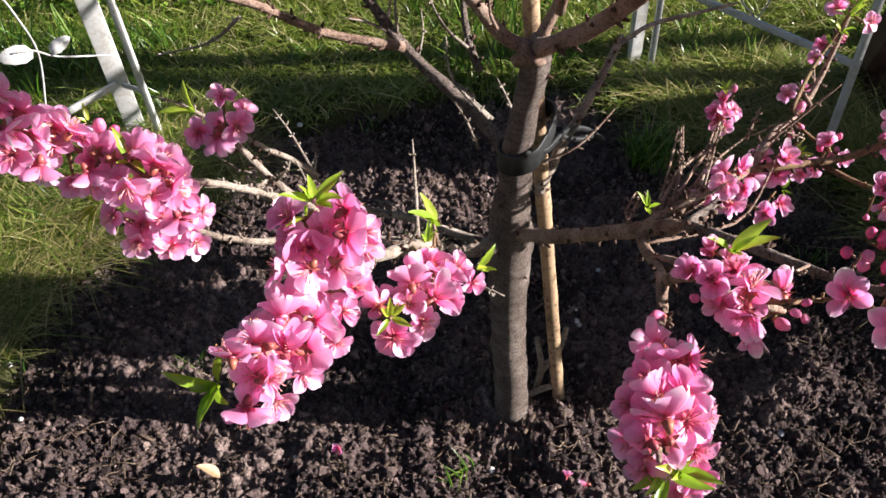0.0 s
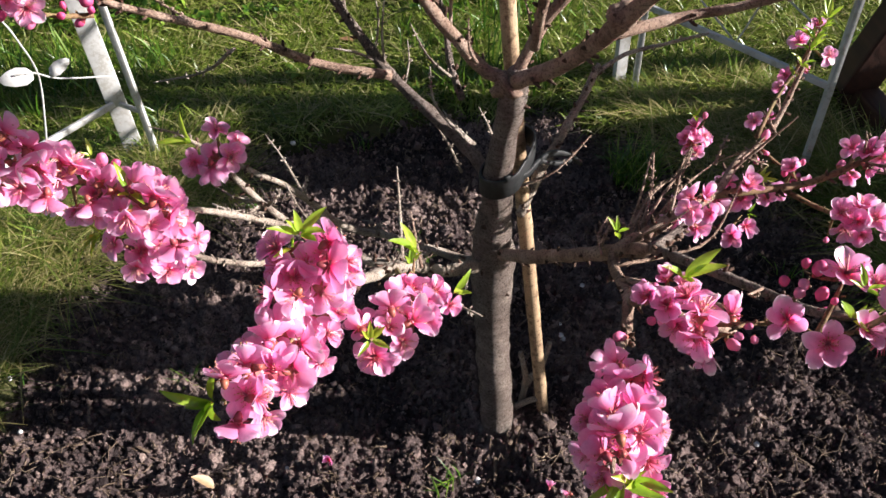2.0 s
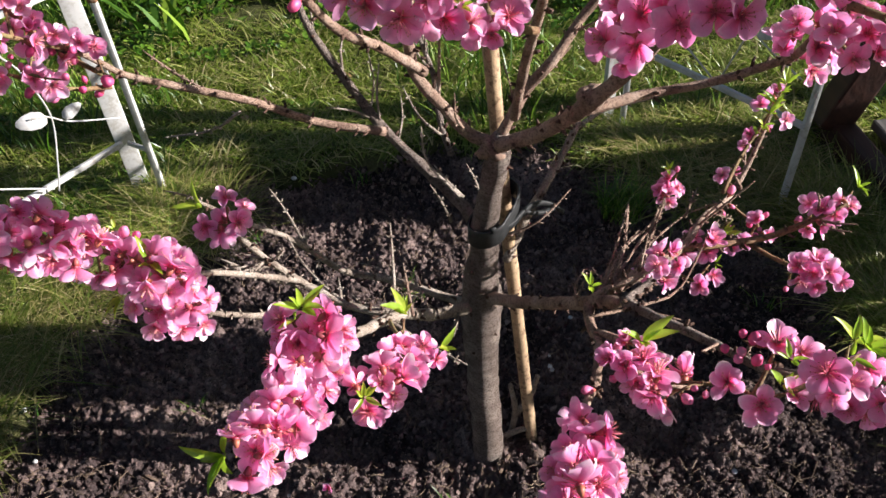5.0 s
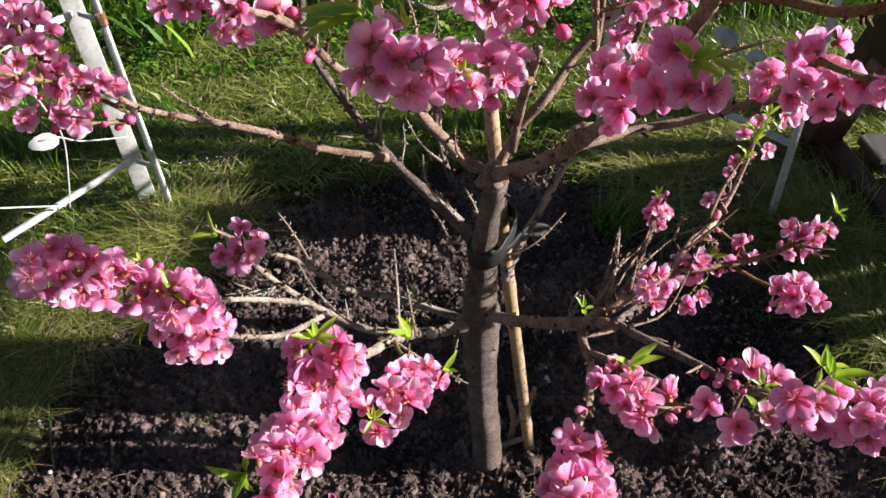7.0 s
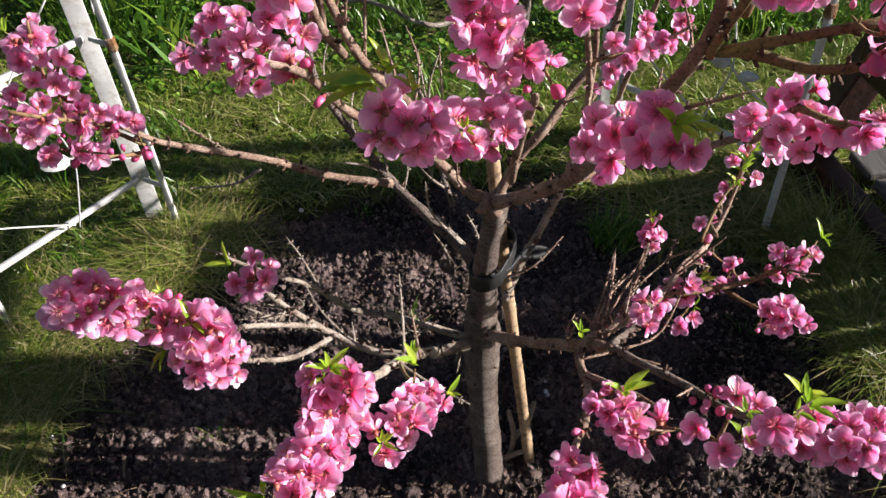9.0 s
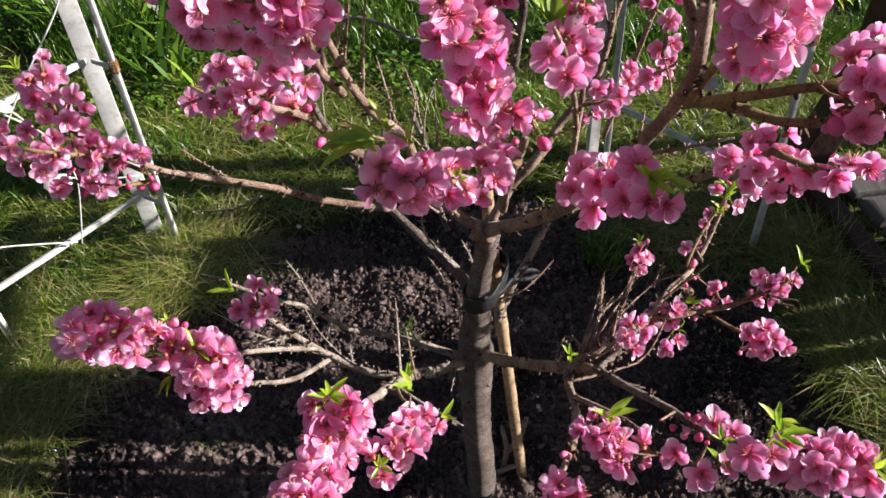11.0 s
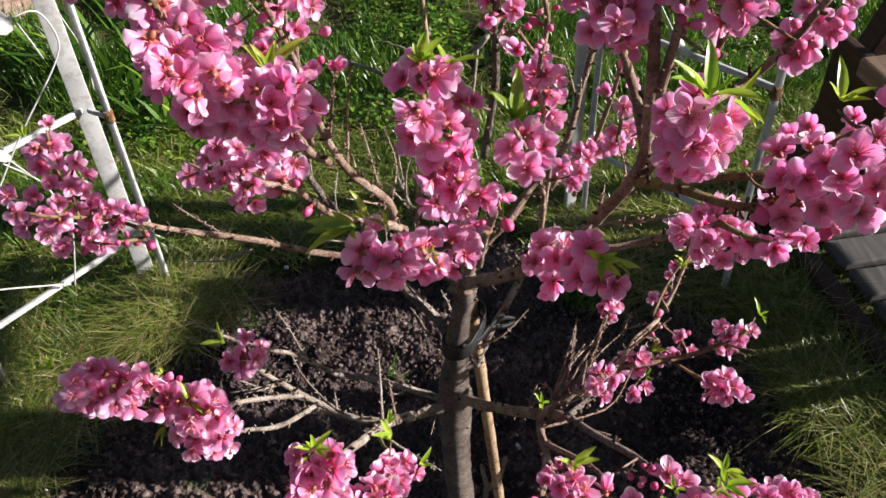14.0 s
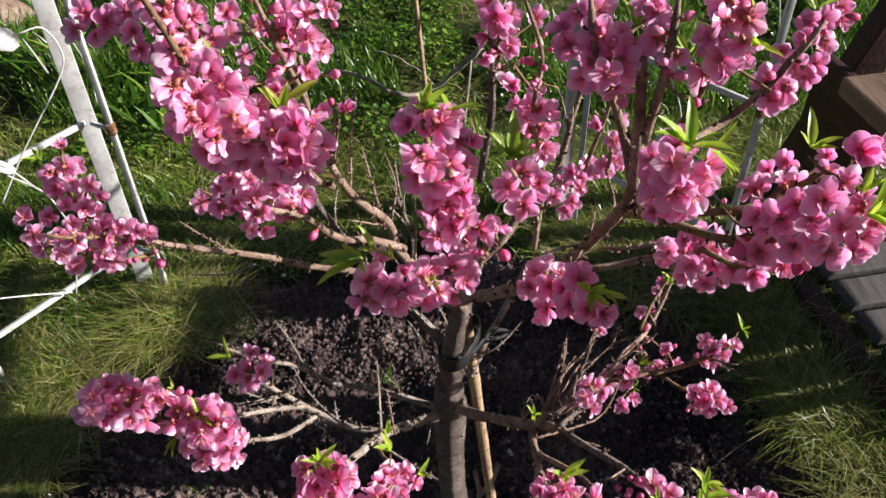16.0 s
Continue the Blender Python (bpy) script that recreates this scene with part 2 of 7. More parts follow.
def spline(pts, step=0.012):
    """Points along a Catmull-Rom curve through pts, with the share of the way at each."""
    p = [Vector(q) for q in pts]
    p = [p[0] * 2 - p[1]] + p + [p[-1] * 2 - p[-2]]
    out = []
    for i in range(1, len(p) - 2):
        a, b, c, d = p[i - 1 : i + 3]
        n = max(2, int((c - b).length / step))
        for k in range(n):
            t = k / n
            out.append(0.5 * (2 * b + (c - a) * t + (2 * a - 5 * b + 4 * c - d) * t * t + (3 * b - a - 3 * c + d) * t ** 3))
    out.append(p[-2].copy())
    length = [0.0]
    for u, v in zip(out, out[1:]):
        length.append(length[-1] + (v - u).length)
    return out, [x / max(length[-1], 1e-6) for x in length]


def tube_arrays(path, radii, seg=8, rough=0.0, base=0):
    """A tube round a path, closed at both ends."""
    verts, faces = [], []
    tan = (path[1] - path[0]).normalized()
    side = tan.orthogonal().normalized()
    for i, c in enumerate(path):
        nt_ = (path[min(i + 1, len(path) - 1)] - path[max(i - 1, 0)]).normalized()
        side = (side - nt_ * side.dot(nt_)).normalized()
        up = nt_.cross(side)
        for k in range(seg):
            a = 2 * math.pi * k / seg
            r = radii[i]
            if rough:
                q = c * 70 + Vector((math.cos(a), math.sin(a), i * 0.37)) * 1.1
                r *= 1 + rough * noise.noise(q)
            verts.append(c + (side * math.cos(a) + up * math.sin(a)) * r)
    n = len(path)
    for i in range(n - 1):
        for k in range(seg):
            j = (k + 1) % seg
            faces.append((base + i * seg + k, base + i * seg + j, base + (i + 1) * seg + j, base + (i + 1) * seg + k))
    faces.append(tuple(base + k for k in reversed(range(seg))))
    faces.append(tuple(base + (n - 1) * seg + k for k in range(seg)))
    return verts, faces


def beam(bm, a, b, w, h, up=(0, 0, 1), bevel=0.004):
    """A squared timber or bar from a to b, w wide and h high, with eased edges."""
    a, b = Vector(a), Vector(b)
    d = (b - a).normalized()
    s = d.cross(Vector(up)).normalized()
    u = s.cross(d)
    made = bmesh.ops.create_cube(bm, size=1.0)["verts"]
    m = Matrix((s * w, d * (b - a).length, u * h)).transposed().to_4x4()
    m.translation = (a + b) / 2
    bmesh.ops.transform(bm, matrix=m, verts=made)
    if bevel:
        edges = list({e for v in made for e in v.link_edges})
        bmesh.ops.bevel(bm, geom=edges, offset=bevel, segments=2, affect="EDGES", profile=0.6)


# ---- the ground ----
BED_C, BED_R = Vector((0.04, 0.92)), (0.76, 0.565)


def bed_edge(x, y):
    """Below 0 inside the dug bed, above 0 in the lawn."""
    dx, dy = (x - BED_C.x) / BED_R[0], (y - BED_C.y) / BED_R[1]
    if dy < 0:
        dy *= 0.45
    if dx > 0:
        dx *= 1 - 0.17 * min(1.0, max(0.0, (0.88 - y) / 0.16))
    ragged = 0.16 * noise.noise(Vector((x * 3.1, y * 3.1, 2.0))) + 0.10 * noise.noise(Vector((x * 9, y * 9, 5.0)))
    return (abs(dx) ** 2.6 + abs(dy) ** 2.6) ** (1 / 2.6) - 1 + ragged


def lawn_z(x, y):
    return 0.012 + 0.02 * noise.noise(Vector((x * 1.3, y * 1.3, 0))) + 0.008 * noise.noise(Vector((x * 6, y * 6, 3)))


def soil_z(x, y):
    q = Vector((x, y, 0))
    z = 0.014 * noise.noise(q * 3.0) + 0.020 * noise.noise(q * 8 + Vector((4, 1, 0)))
    z += 0.018 * abs(noise.noise(q * 19)) + 0.019 * abs(noise.noise(q * 47)) + 0.019 * abs(noise.noise(q * 95)) + 0.008 * noise.noise(q * 190)
    return z - 0.014


def spread(lo, hi, step, far):
    """Grid lines: even steps from lo to hi, then ever wider ones out to far."""
    mid = list(np.arange(lo, hi + 1e-6, step))
    out, d, v = [], step * 2, hi
    while v < far:
        d *= 1.6
        v += d
        out.append(v)
    left, d, v = [], step * 2, lo
    while v > -far:
        d *= 1.6
        v -= d
        left.append(v)
    return left[::-1] + mid + out


def grid_faces(nx, ny):
    return [(j * nx + i, j * nx + i + 1, (j + 1) * nx + i + 1, (j + 1) * nx + i) for j in range(ny - 1) for i in range(nx - 1)]


def build_ground():
    xs, ys = spread(-2.4, 2.6, 0.05, 900), spread(-0.6, 4.2, 0.05, 900)
    verts = []
    for y in ys:
        for x in xs:
            z = lawn_z(x, y) if abs(x) < 6 and abs(y) < 8 else 0.0
            e = bed_edge(x, y) if abs(x) < 2 and -1 < y < 3 else 1
            if e < 0.06:
                z -= min(0.09, (0.06 - e) * 0.6)
            verts.append((x, y, z))
    g = from_arrays("ground", verts, grid_faces(len(xs), len(ys)), [TURF])
    tagged(g, "flat back garden lawn soil with thin green turf", "ground", kind="structure")
    xs, ys = list(np.arange(-0.95, 1.0, 0.0034)), list(np.arange(0.30, 1.70, 0.0034))
    verts = []
    for y in ys:
        for x in xs:
            e = bed_edge(x, y)
            z = soil_z(x, y)
            if e > 0.0:
                z -= min(0.14, e * 0.45)
            verts.append((x, y, z))
    s = from_arrays("soil_bed", verts, grid_faces(len(xs), len(ys)), [SOIL])
    tagged(s, "dark crumbly freshly dug soil bed round the tree", "soil bed", kind="structure")


build_ground()
ICO = bmesh.new()
bmesh.ops.create_icosphere(ICO, subdivisions=1, radius=1.0)
ICO_V = np.array([v.co[:] for v in ICO.verts])
ICO_F = np.array([[v.index for v in f.verts] for f in ICO.faces])
ICO.free()


def build_clods(count, small, large, seed, name, label):
    r = np.random.RandomState(seed)
    verts, faces, base = [], [], 0
    while count:
        x, y = r.uniform(-0.9, 0.95), r.uniform(0.1, 1.6)
        if bed_edge(x, y) > 0.06:
            continue
        count -= 1
        size = small + (large - small) * r.rand() ** 2.4
        v = ICO_V * (1 + 1.1 * (r.rand(len(ICO_V), 1) - 0.5)) * size * (0.5 + 1.2 * r.rand(3))
        q, _ = np.linalg.qr(r.normal(size=(3, 3)))
        v = v @ q + np.array((x, y, soil_z(x, y) - size * 0.05))
        verts.append(v)
        faces.append(ICO_F + base)
        base += len(ICO_V)
    c = from_arrays(name, np.concatenate(verts), np.concatenate(faces), [CLOD], smooth=False)
    tagged(c, label, "soil crumbs", kind="stuff")


build_clods(62000, 0.0010, 0.0036, 5, "soil_crumbs", "dark brown crumbs of dry soil")
build_clods(11000, 0.0024, 0.0068, 6, "soil_clods", "dark grey-brown lumpy clods of dug soil")


def blades(name, spots, mat, label, category, seed, kind="stuff", parent=None):
    """Grass from spots of (x, y, z, height, width, lean); each blade is a bent, tapering strip."""
    r = np.random.RandomState(seed)
    s = np.array(spots)
    n = len(s)
    a = r.uniform(0, 2 * math.pi, n)
    b = a + r.normal(0, 0.5, n) + math.pi / 2
    h, w, lean = s[:, 3], s[:, 4], s[:, 5]
    out = np.zeros((n, 7, 3))
    for k, (t, ww) in enumerate(((0.0, 1.0), (0.4, 0.9), (0.75, 0.6))):
        reach = lean * h * t ** 1.8
        rise = h * (t - 0.35 * np.clip(lean, 0, 1.6) * t * t)
        cx, cy, cz = s[:, 0] + np.cos(a) * reach, s[:, 1] + np.sin(a) * reach, s[:, 2] + rise
        for side, sg in ((0, -1), (1, 1)):
            out[:, 2 * k + side, 0] = cx + sg * np.cos(b) * w * ww / 2
            out[:, 2 * k + side, 1] = cy + sg * np.sin(b) * w * ww / 2
            out[:, 2 * k + side, 2] = cz
    out[:, 6, 0] = s[:, 0] + np.cos(a) * lean * h
    out[:, 6, 1] = s[:, 1] + np.sin(a) * lean * h
    out[:, 6, 2] = s[:, 2] + h * (1 - 0.35 * np.clip(lean, 0, 1.6))
    faces = []
    for i in range(n):
        q = i * 7
        faces += [(q, q + 1, q + 3, q + 2), (q + 2, q + 3, q + 5, q + 4), (q + 4, q + 5, q + 6)]
    ob = from_arrays(name, out.reshape(-1, 3), faces, [mat], parent)
    if kind:
        tagged(ob, label, category, kind=kind)
    return ob


def build_lawn():
    r = np.random.RandomState(8)
    short, lush = [], []
    while len(short) < 62000:
        x, y = r.uniform(-2.1, 2.1), r.uniform(0.0, 3.7)
        if abs(x) > 0.75 + y * 0.52:
            continue
        e = bed_edge(x, y)
        if e < 0.0 or (e < 0.12 and r.rand() > e / 0.12 * 0.8 + 0.15):
            continue
        if x > 0.55 and y < 1.45 and r.rand() < 0.88:
            continue
        clump = noise.noise(Vector((x * 5, y * 5, 9)))
        if y > 2.0 and r.rand() < min(0.92, (y - 2.0) * 2.5 + 0.3):
            continue
        if r.rand() > 0.75 + 0.8 * clump:
            continue
        short.append((x, y, lawn_z(x, y) - 0.005, r.uniform(0.025, 0.07) * (1 + 0.5 * clump), r.uniform(0.0024, 0.0048), r.uniform(0.6, 2.0)))
    while len(lush) < 40000:
        x, y = r.uniform(-1.9, 2.0), r.uniform(1.55, 3.6)
        if y < 2.1 and r.rand() < 0.8:
            continue
        if abs(x) > 0.75 + y * 0.5:
            continue
        clump = noise.noise(Vector((x * 2.6, y * 2.6, 4)))
        if clump < -0.08 + (0.25 if x < -0.2 and y < 2.0 else 0):
            continue
        lush.append((x, y, lawn_z(x, y) - 0.005, r.uniform(0.06, 0.15) * (0.6 + clump), r.uniform(0.003, 0.006), r.uniform(0.15, 0.9)))
    # Clumps whose darker green stands in for shade on the lawn's left.
    clumps = []
    while len(clumps) < 2600:
        x, y = r.uniform(-1.25, -0.56), r.uniform(0.85, 1.95)
        patch = noise.noise(Vector((x * 6, y * 6, 14)))
        if patch < 0.05 or bed_edge(x, y) < 0.04:
            continue
        clumps.append((x, y, lawn_z(x, y) - 0.005, r.uniform(0.05, 0.10) * (0.6 + patch), r.uniform(0.002, 0.004), r.uniform(0.5, 1.5)))
    blades("grass_clumps", clumps, LUSH, "grass clumps round the trellis, with shade put into their darker green", "grass", 3)
    blades("lawn_grass", short, GRASS, "short patchy green lawn with straw-coloured thatch", "grass", 1)
    blades("long_grass", lush, LUSH, "long bright green grass growing on the lawn", "grass", 2)


build_lawn()


def ground_cover(count):
    """Low creeping weeds: clumps of small oval leaves at all angles."""
    r = np.random.RandomState(31)
    outline = np.array([(0, 0), (0.3, 0.36), (0.7, 0.40), (1.0, 0.0), (0.7, -0.40), (0.3, -0.36)])
    verts, faces = [], []
    while len(faces) < count * 2:
        x, y = r.uniform(-1.7, 1.5), r.uniform(1.95, 3.7)
        clump = noise.noise(Vector((x * 3.2, y * 3.2, 7)))
        if clump < (0.0 if x < 0.25 else 0.18):
            continue
        size = r.uniform(0.010, 0.024)
        a, tilt = r.uniform(0, 6.3), r.uniform(-0.5, 0.9)
        d = np.array((math.cos(a) * math.cos(tilt), math.sin(a) * math.cos(tilt), math.sin(tilt)))
        e = np.array((-math.sin(a), math.cos(a), r.uniform(-0.4, 0.4)))
        at = np.array((x, y, lawn_z(x, y) + r.rand() * 0.09 * (0.4 + clump)))
        b = len(verts)
        for u, v in outline:
            verts.append(at + d * size * u + e * size * v + np.array((0, 0, abs(v) * size * 0.35)))
        faces += [(b, b + 1, b + 2, b + 3), (b, b + 3, b + 4, b + 5)]
    ob = from_arrays("creeping_weeds", verts, faces, [LUSH])
    tagged(ob, "low dark green creeping weeds in the long grass", "weeds", kind="stuff")


ground_cover(16000)


def tuft(x, y, radius, count, height, mat, label, seed, lean=(0.5, 1.6)):
    r = np.random.RandomState(seed)
    spots = []
    for _ in range(count):
        d, a = radius * math.sqrt(r.rand()), r.uniform(0, 2 * math.pi)
        px, py = x + d * math.cos(a), y + d * math.sin(a)
        spots.append((px, py, lawn_z(px, py) - 0.008, height * r.uniform(0.45, 1.1), r.uniform(0.0013, 0.0034), r.uniform(*lean)))
    blades("grass_tuft", spots, mat, label, "grass tuft", seed)


tuft(0.88, 1.14, 0.09, 1100, 0.15, GRASS, "long drooping tuft of fine dull green grass at the bed edge", 35, (0.6, 1.4))
tuft(0.92, 0.88, 0.10, 1500, 0.15, GRASS, "large drooping tuft of fine green grass at the bed edge", 36, (0.6, 1.4))
tuft(0.86, 0.92, 0.09, 700, 0.13, STRAW, "sprawling tuft of dry straw-coloured grass by the bench", 19, (0.8, 1.6))
tuft(0.98, 0.76, 0.11, 1300, 0.13, STRAW, "arching tuft of straw-coloured grass beside the bed", 20, (0.7, 1.5))
tuft(0.93, 0.64, 0.12, 1000, 0.10, STRAW, "flattened tuft of pale dry grass beside the bed", 31, (0.9, 1.8))
tuft(0.92, 1.06, 0.13, 1200, 0.10, STRAW, "dry sprawling grass tuft under the bench", 22, (0.9, 1.9))
tuft(0.82, 1.24, 0.11, 900, 0.13, STRAW, "arching dry grass tuft round the trellis foot", 32, (0.7, 1.6))
tuft(0.66, 1.38, 0.18, 1500, 0.12, STRAW, "dry sprawling grass tuft at the back of the bed", 24, (1.0, 2.2))
tuft(0.44, 1.26, 0.050, 260, 0.10, LUSH, "fine dark green grass seedling tuft in the soil", 25, (0.2, 0.9))
tuft(-0.50, 1.30, 0.13, 1100, 0.11, STRAW, "domed tuft of fine green and dry grass beside the white trellis", 26, (0.9, 2.0))
tuft(-0.56, 1.26, 0.09, 600, 0.12, GRASS, "fine drooping green grass clump by the trellis foot", 29, (0.8, 1.7))
tuft(-0.76, 1.08, 0.14, 1500, 0.09, STRAW, "matted straw-coloured grass tuft at the bed edge", 27, (1.2, 2.6))
tuft(-0.86, 1.02, 0.09, 450, 0.12, GRASS, "upright green grass clump at the bed edge", 30, (0.4, 1.3))
tuft(-0.82, 0.90, 0.13, 1300, 0.08, STRAW, "yellowing matted grass tuft at the bed edge", 28, (1.1, 2.4))
tuft(-0.80, 0.74, 0.10, 600, 0.08, STRAW, "thin yellow grass tuft at the bed edge", 34, (0.8, 2.0))

# ---- the peach tree ----
tree = thing("peach_tree", (0.11, 0.70, 0.0), "young peach tree in full pink blossom, staked in bare soil", "tree")
INV = Matrix.Translation((-0.11, -0.70, 0.0))


LIMB_POINTS = []


def limb(name, pts, r0, r1, mat, seg=8, rough=0.25, knobs=0, label="", taper=1.0, profile=None, sink=0.000):
    """A tapering limb through pts, with small spurs along it; sink sets its outer part back. Returns the object."""
    path, share = spline(pts)
    path = [p + Vector((-0.05, 0.72, -0.69)) * sink * min(1.0, q * 2.5) for p, q in zip(path, share)]
    wob = 0.10 * r0
    path = [p + Vector((noise.noise(p * 40), noise.noise(p * 40 + Vector((9, 0, 0))), noise.noise(p * 40 + Vector((0, 9, 0))))) * wob for p in path]
    radii = [r0 + (r1 - r0) * s ** taper for s in share]
    radii[-1] *= 0.6
    if profile:
        radii = [float(np.interp(s, [q[0] for q in profile], [q[1] for q in profile])) for s in share]
    lump = 0.035 if r0 > 0.02 else 0.10
    radii = [q * (1 + lump * noise.noise(p * 55) + 0.7 * lump * noise.noise(p * 130)) for q, p in zip(radii, path)]
    verts, faces = tube_arrays(path, radii, seg, rough)
    smooth_count = len(faces)
    for _ in range(knobs):
        i = rng.randrange(1, len(path) - 1)
        d = (path[i + 1] - path[i - 1]).normalized()
        out = d.cross(Vector((rng.gauss(0, 1), rng.gauss(0, 1), rng.gauss(0, 1)))).normalized()
        fine = 1.0 if r0 > 0.004 else 0.6
        reach = (rng.uniform(0.003, 0.007) + radii[i] * 0.2) * fine
        foot = path[i] + out * radii[i] * 0.8
        tip = foot + (out + d * rng.uniform(0.2, 0.9)) * reach
        v, f = tube_arrays([foot, (foot + tip) / 2 + out * 0.001, tip], [radii[i] * 0.30 + 0.0007 * fine, 0.0017 * fine, 0.0011 * fine], 5, 0, len(verts))
        verts += v
        faces += f
    slots = [0] * smooth_count + [1] * (len(faces) - smooth_count)
    ob = from_arrays(name, [INV @ p for p in verts], faces, [mat, KNOT if r0 > 0.004 else mat], tree, label, slots=slots)
    LIMB_POINTS.extend(path)
    return ob


def petal_arrays(length, width, cup, notch, twist, r):
    """One petal along +x: a narrow claw widening to a round, spoon-shaped blade with a wavy rim."""
    steps = (0.0, 0.14, 0.28, 0.42, 0.56, 0.70, 0.82, 0.91, 0.97, 1.0)
    cols = 7
    verts, faces = [], []
    wave, phase = r.uniform(0.03, 0.09), r.uniform(0, 6.3)
    curl = r.uniform(-0.55, 0.45)
    spoon = r.uniform(0.12, 0.42)
    for i, t in enumerate(steps):
        if t < 0.58:
            k = t / 0.58
            half = width / 2 * (0.15 + 0.85 * math.sin(k * math.pi / 2) ** 1.15)
        else:
            half = width / 2 * max(0.0, 1 - ((t - 0.58) / 0.435) ** 1.9) ** 0.62
        for j in range(cols):
            s = (j / (cols - 1)) * 2 - 1
            x = length * (0.05 + 0.95 * t) - length * notch * max(0.0, 1 - abs(s) * 2.5) * t ** 6
            z = cup * length * t ** 1.5 + spoon * width * s * s * math.sin(math.pi * min(1, t * 0.9)) + curl * length * max(0, t - 0.5) ** 2
            z += wave * length * t * t * math.sin(3.2 * s + phase + 2 * t) + 0.4 * wave * length * t ** 4 * math.sin(8.5 * s + 2 * phase)
            verts.append(Vector((x, half * s + twist * t * length * 0.08, z)))
    for i in range(len(steps) - 1):
        for j in range(cols - 1):
            q = i * cols + j
            faces.append((q, q + 1, q + cols + 1, q + cols))
    return verts, faces


def blossom_mesh(seed, cup, size=0.0165):
    """A five-petalled blossom facing +z with its stamens and calyx."""
    r = random.Random(seed)
    verts, faces, slots = [], [], []

    def add(v, f, slot):
        b = len(verts)
        verts.extend(v)
        faces.extend(tuple(b + k for k in g) for g in f)
        slots.extend([slot] * len(f))

    for k in range(5):
        v, f = petal_arrays(size * r.uniform(0.90, 1.10), size * r.uniform(0.74, 0.96), cup * r.uniform(0.6, 1.5), r.uniform(-0.02, 0.08), r.uniform(-1, 1), r)
        m = Matrix.Rotation(2 * math.pi * k / 5 + r.uniform(-0.16, 0.16), 3, "Z") @ Matrix.Rotation(r.uniform(-0.42, 0.20) - cup * 0.30, 3, "Y") @ Matrix.Rotation(r.uniform(-0.38, 0.38), 3, "X")
        add([m @ p + Vector((0, 0, 0.0007 * (k % 3))) for p in v], f, 0)
    for k in range(26):
        a, tilt = r.uniform(0, 2 * math.pi), r.uniform(0.25, 1.15)
        d = Vector((math.cos(a) * math.sin(tilt), math.sin(a) * math.sin(tilt), math.cos(tilt)))
        tip = d * size * r.uniform(0.45, 0.80)
        v, f = tube_arrays([d * 0.001, tip * 0.6 + Vector((0, 0, 0.0006)), tip], [0.00040, 0.00034, 0.00028], 3)
        add(v, f, 1)
        v = [tip + Vector(q) * 0.0005 for q in ((1, 0, 0), (-1, 0, 0), (0, 1, 0), (0, -1, 0), (0, 0, 1.2), (0, 0, -1.2))]
        add(v, [(0, 2, 4), (2, 1, 4), (1, 3, 4), (3, 0, 4), (2, 0, 5), (1, 2, 5), (3, 1, 5), (0, 3, 5)], 2)
    v, f = tube_arrays([Vector((0, 0, -0.007)), Vector((0, 0, -0.004)), Vector((0, 0, -0.0012))], [0.0012, 0.0026, 0.0030], 7)
    add(v, f, 3)
    v, f = tube_arrays([Vector((0, 0, -0.001)), Vector((0, 0, 0.0004)), Vector((0, 0, 0.0011))], [0.0022, 0.0026, 0.0016], 9)
    add(v, f, 0)
    for k in range(5):
        a = 2 * math.pi * (k + 0.5) / 5
        c, s = math.cos(a), math.sin(a)
        add([Vector((c * 0.003 - s * 0.0018, s * 0.003 + c * 0.0018, -0.0008)), Vector((c * 0.003 + s * 0.0018, s * 0.003 - c * 0.0018, -0.0008)), Vector((c * 0.0078, s * 0.0078, -0.0016))], [(0, 1, 2)], 3)
    me = bpy.data.meshes.new("blossom")
    me.from_pydata([tuple(p) for p in verts], [], faces)
    me.polygons.foreach_set("material_index", slots)
    me.polygons.foreach_set("use_smooth", [True] * len(faces))
    for m in (PETAL, STAMEN, ANTHER, CALYX):
        me.materials.append(m)
    return me


def bud_mesh(seed, size):
    r = random.Random(seed)
    bm = bmesh.new()
    bmesh.ops.create_uvsphere(bm, u_segments=10, v_segments=7, radius=size)
    for v in bm.verts:
        a = math.atan2(v.co.y, v.co.x)
        k = 1 + 0.07 * math.sin(3 * a + v.co.z / size * 2 + seed)
        v.co = Vector((v.co.x * k, v.co.y * k, v.co.z * 1.5 + size * 1.0))
    for f in bm.faces:
        f.material_index = 1 if f.calc_center_median().z < size * 0.12 else 0
    tube_v, tube_f = tube_arrays([Vector((0, 0, -size * 1.1)), Vector((0, 0, -size * 0.3)), Vector((0, 0, size * 0.3))], [size * 0.3, size * 0.55, size * 0.8], 7)
    made = [bm.verts.new(p) for p in tube_v]
    for f in tube_f:
        bm.faces.new([made[i] for i in f]).material_index = 1
    me = bpy.data.meshes.new("bud")
    bm.to_mesh(me)
    bm.free()
    me.polygons.foreach_set("use_smooth", [True] * len(me.polygons))
    me.materials.append(BUD)
    me.materials.append(CALYX)
    return me


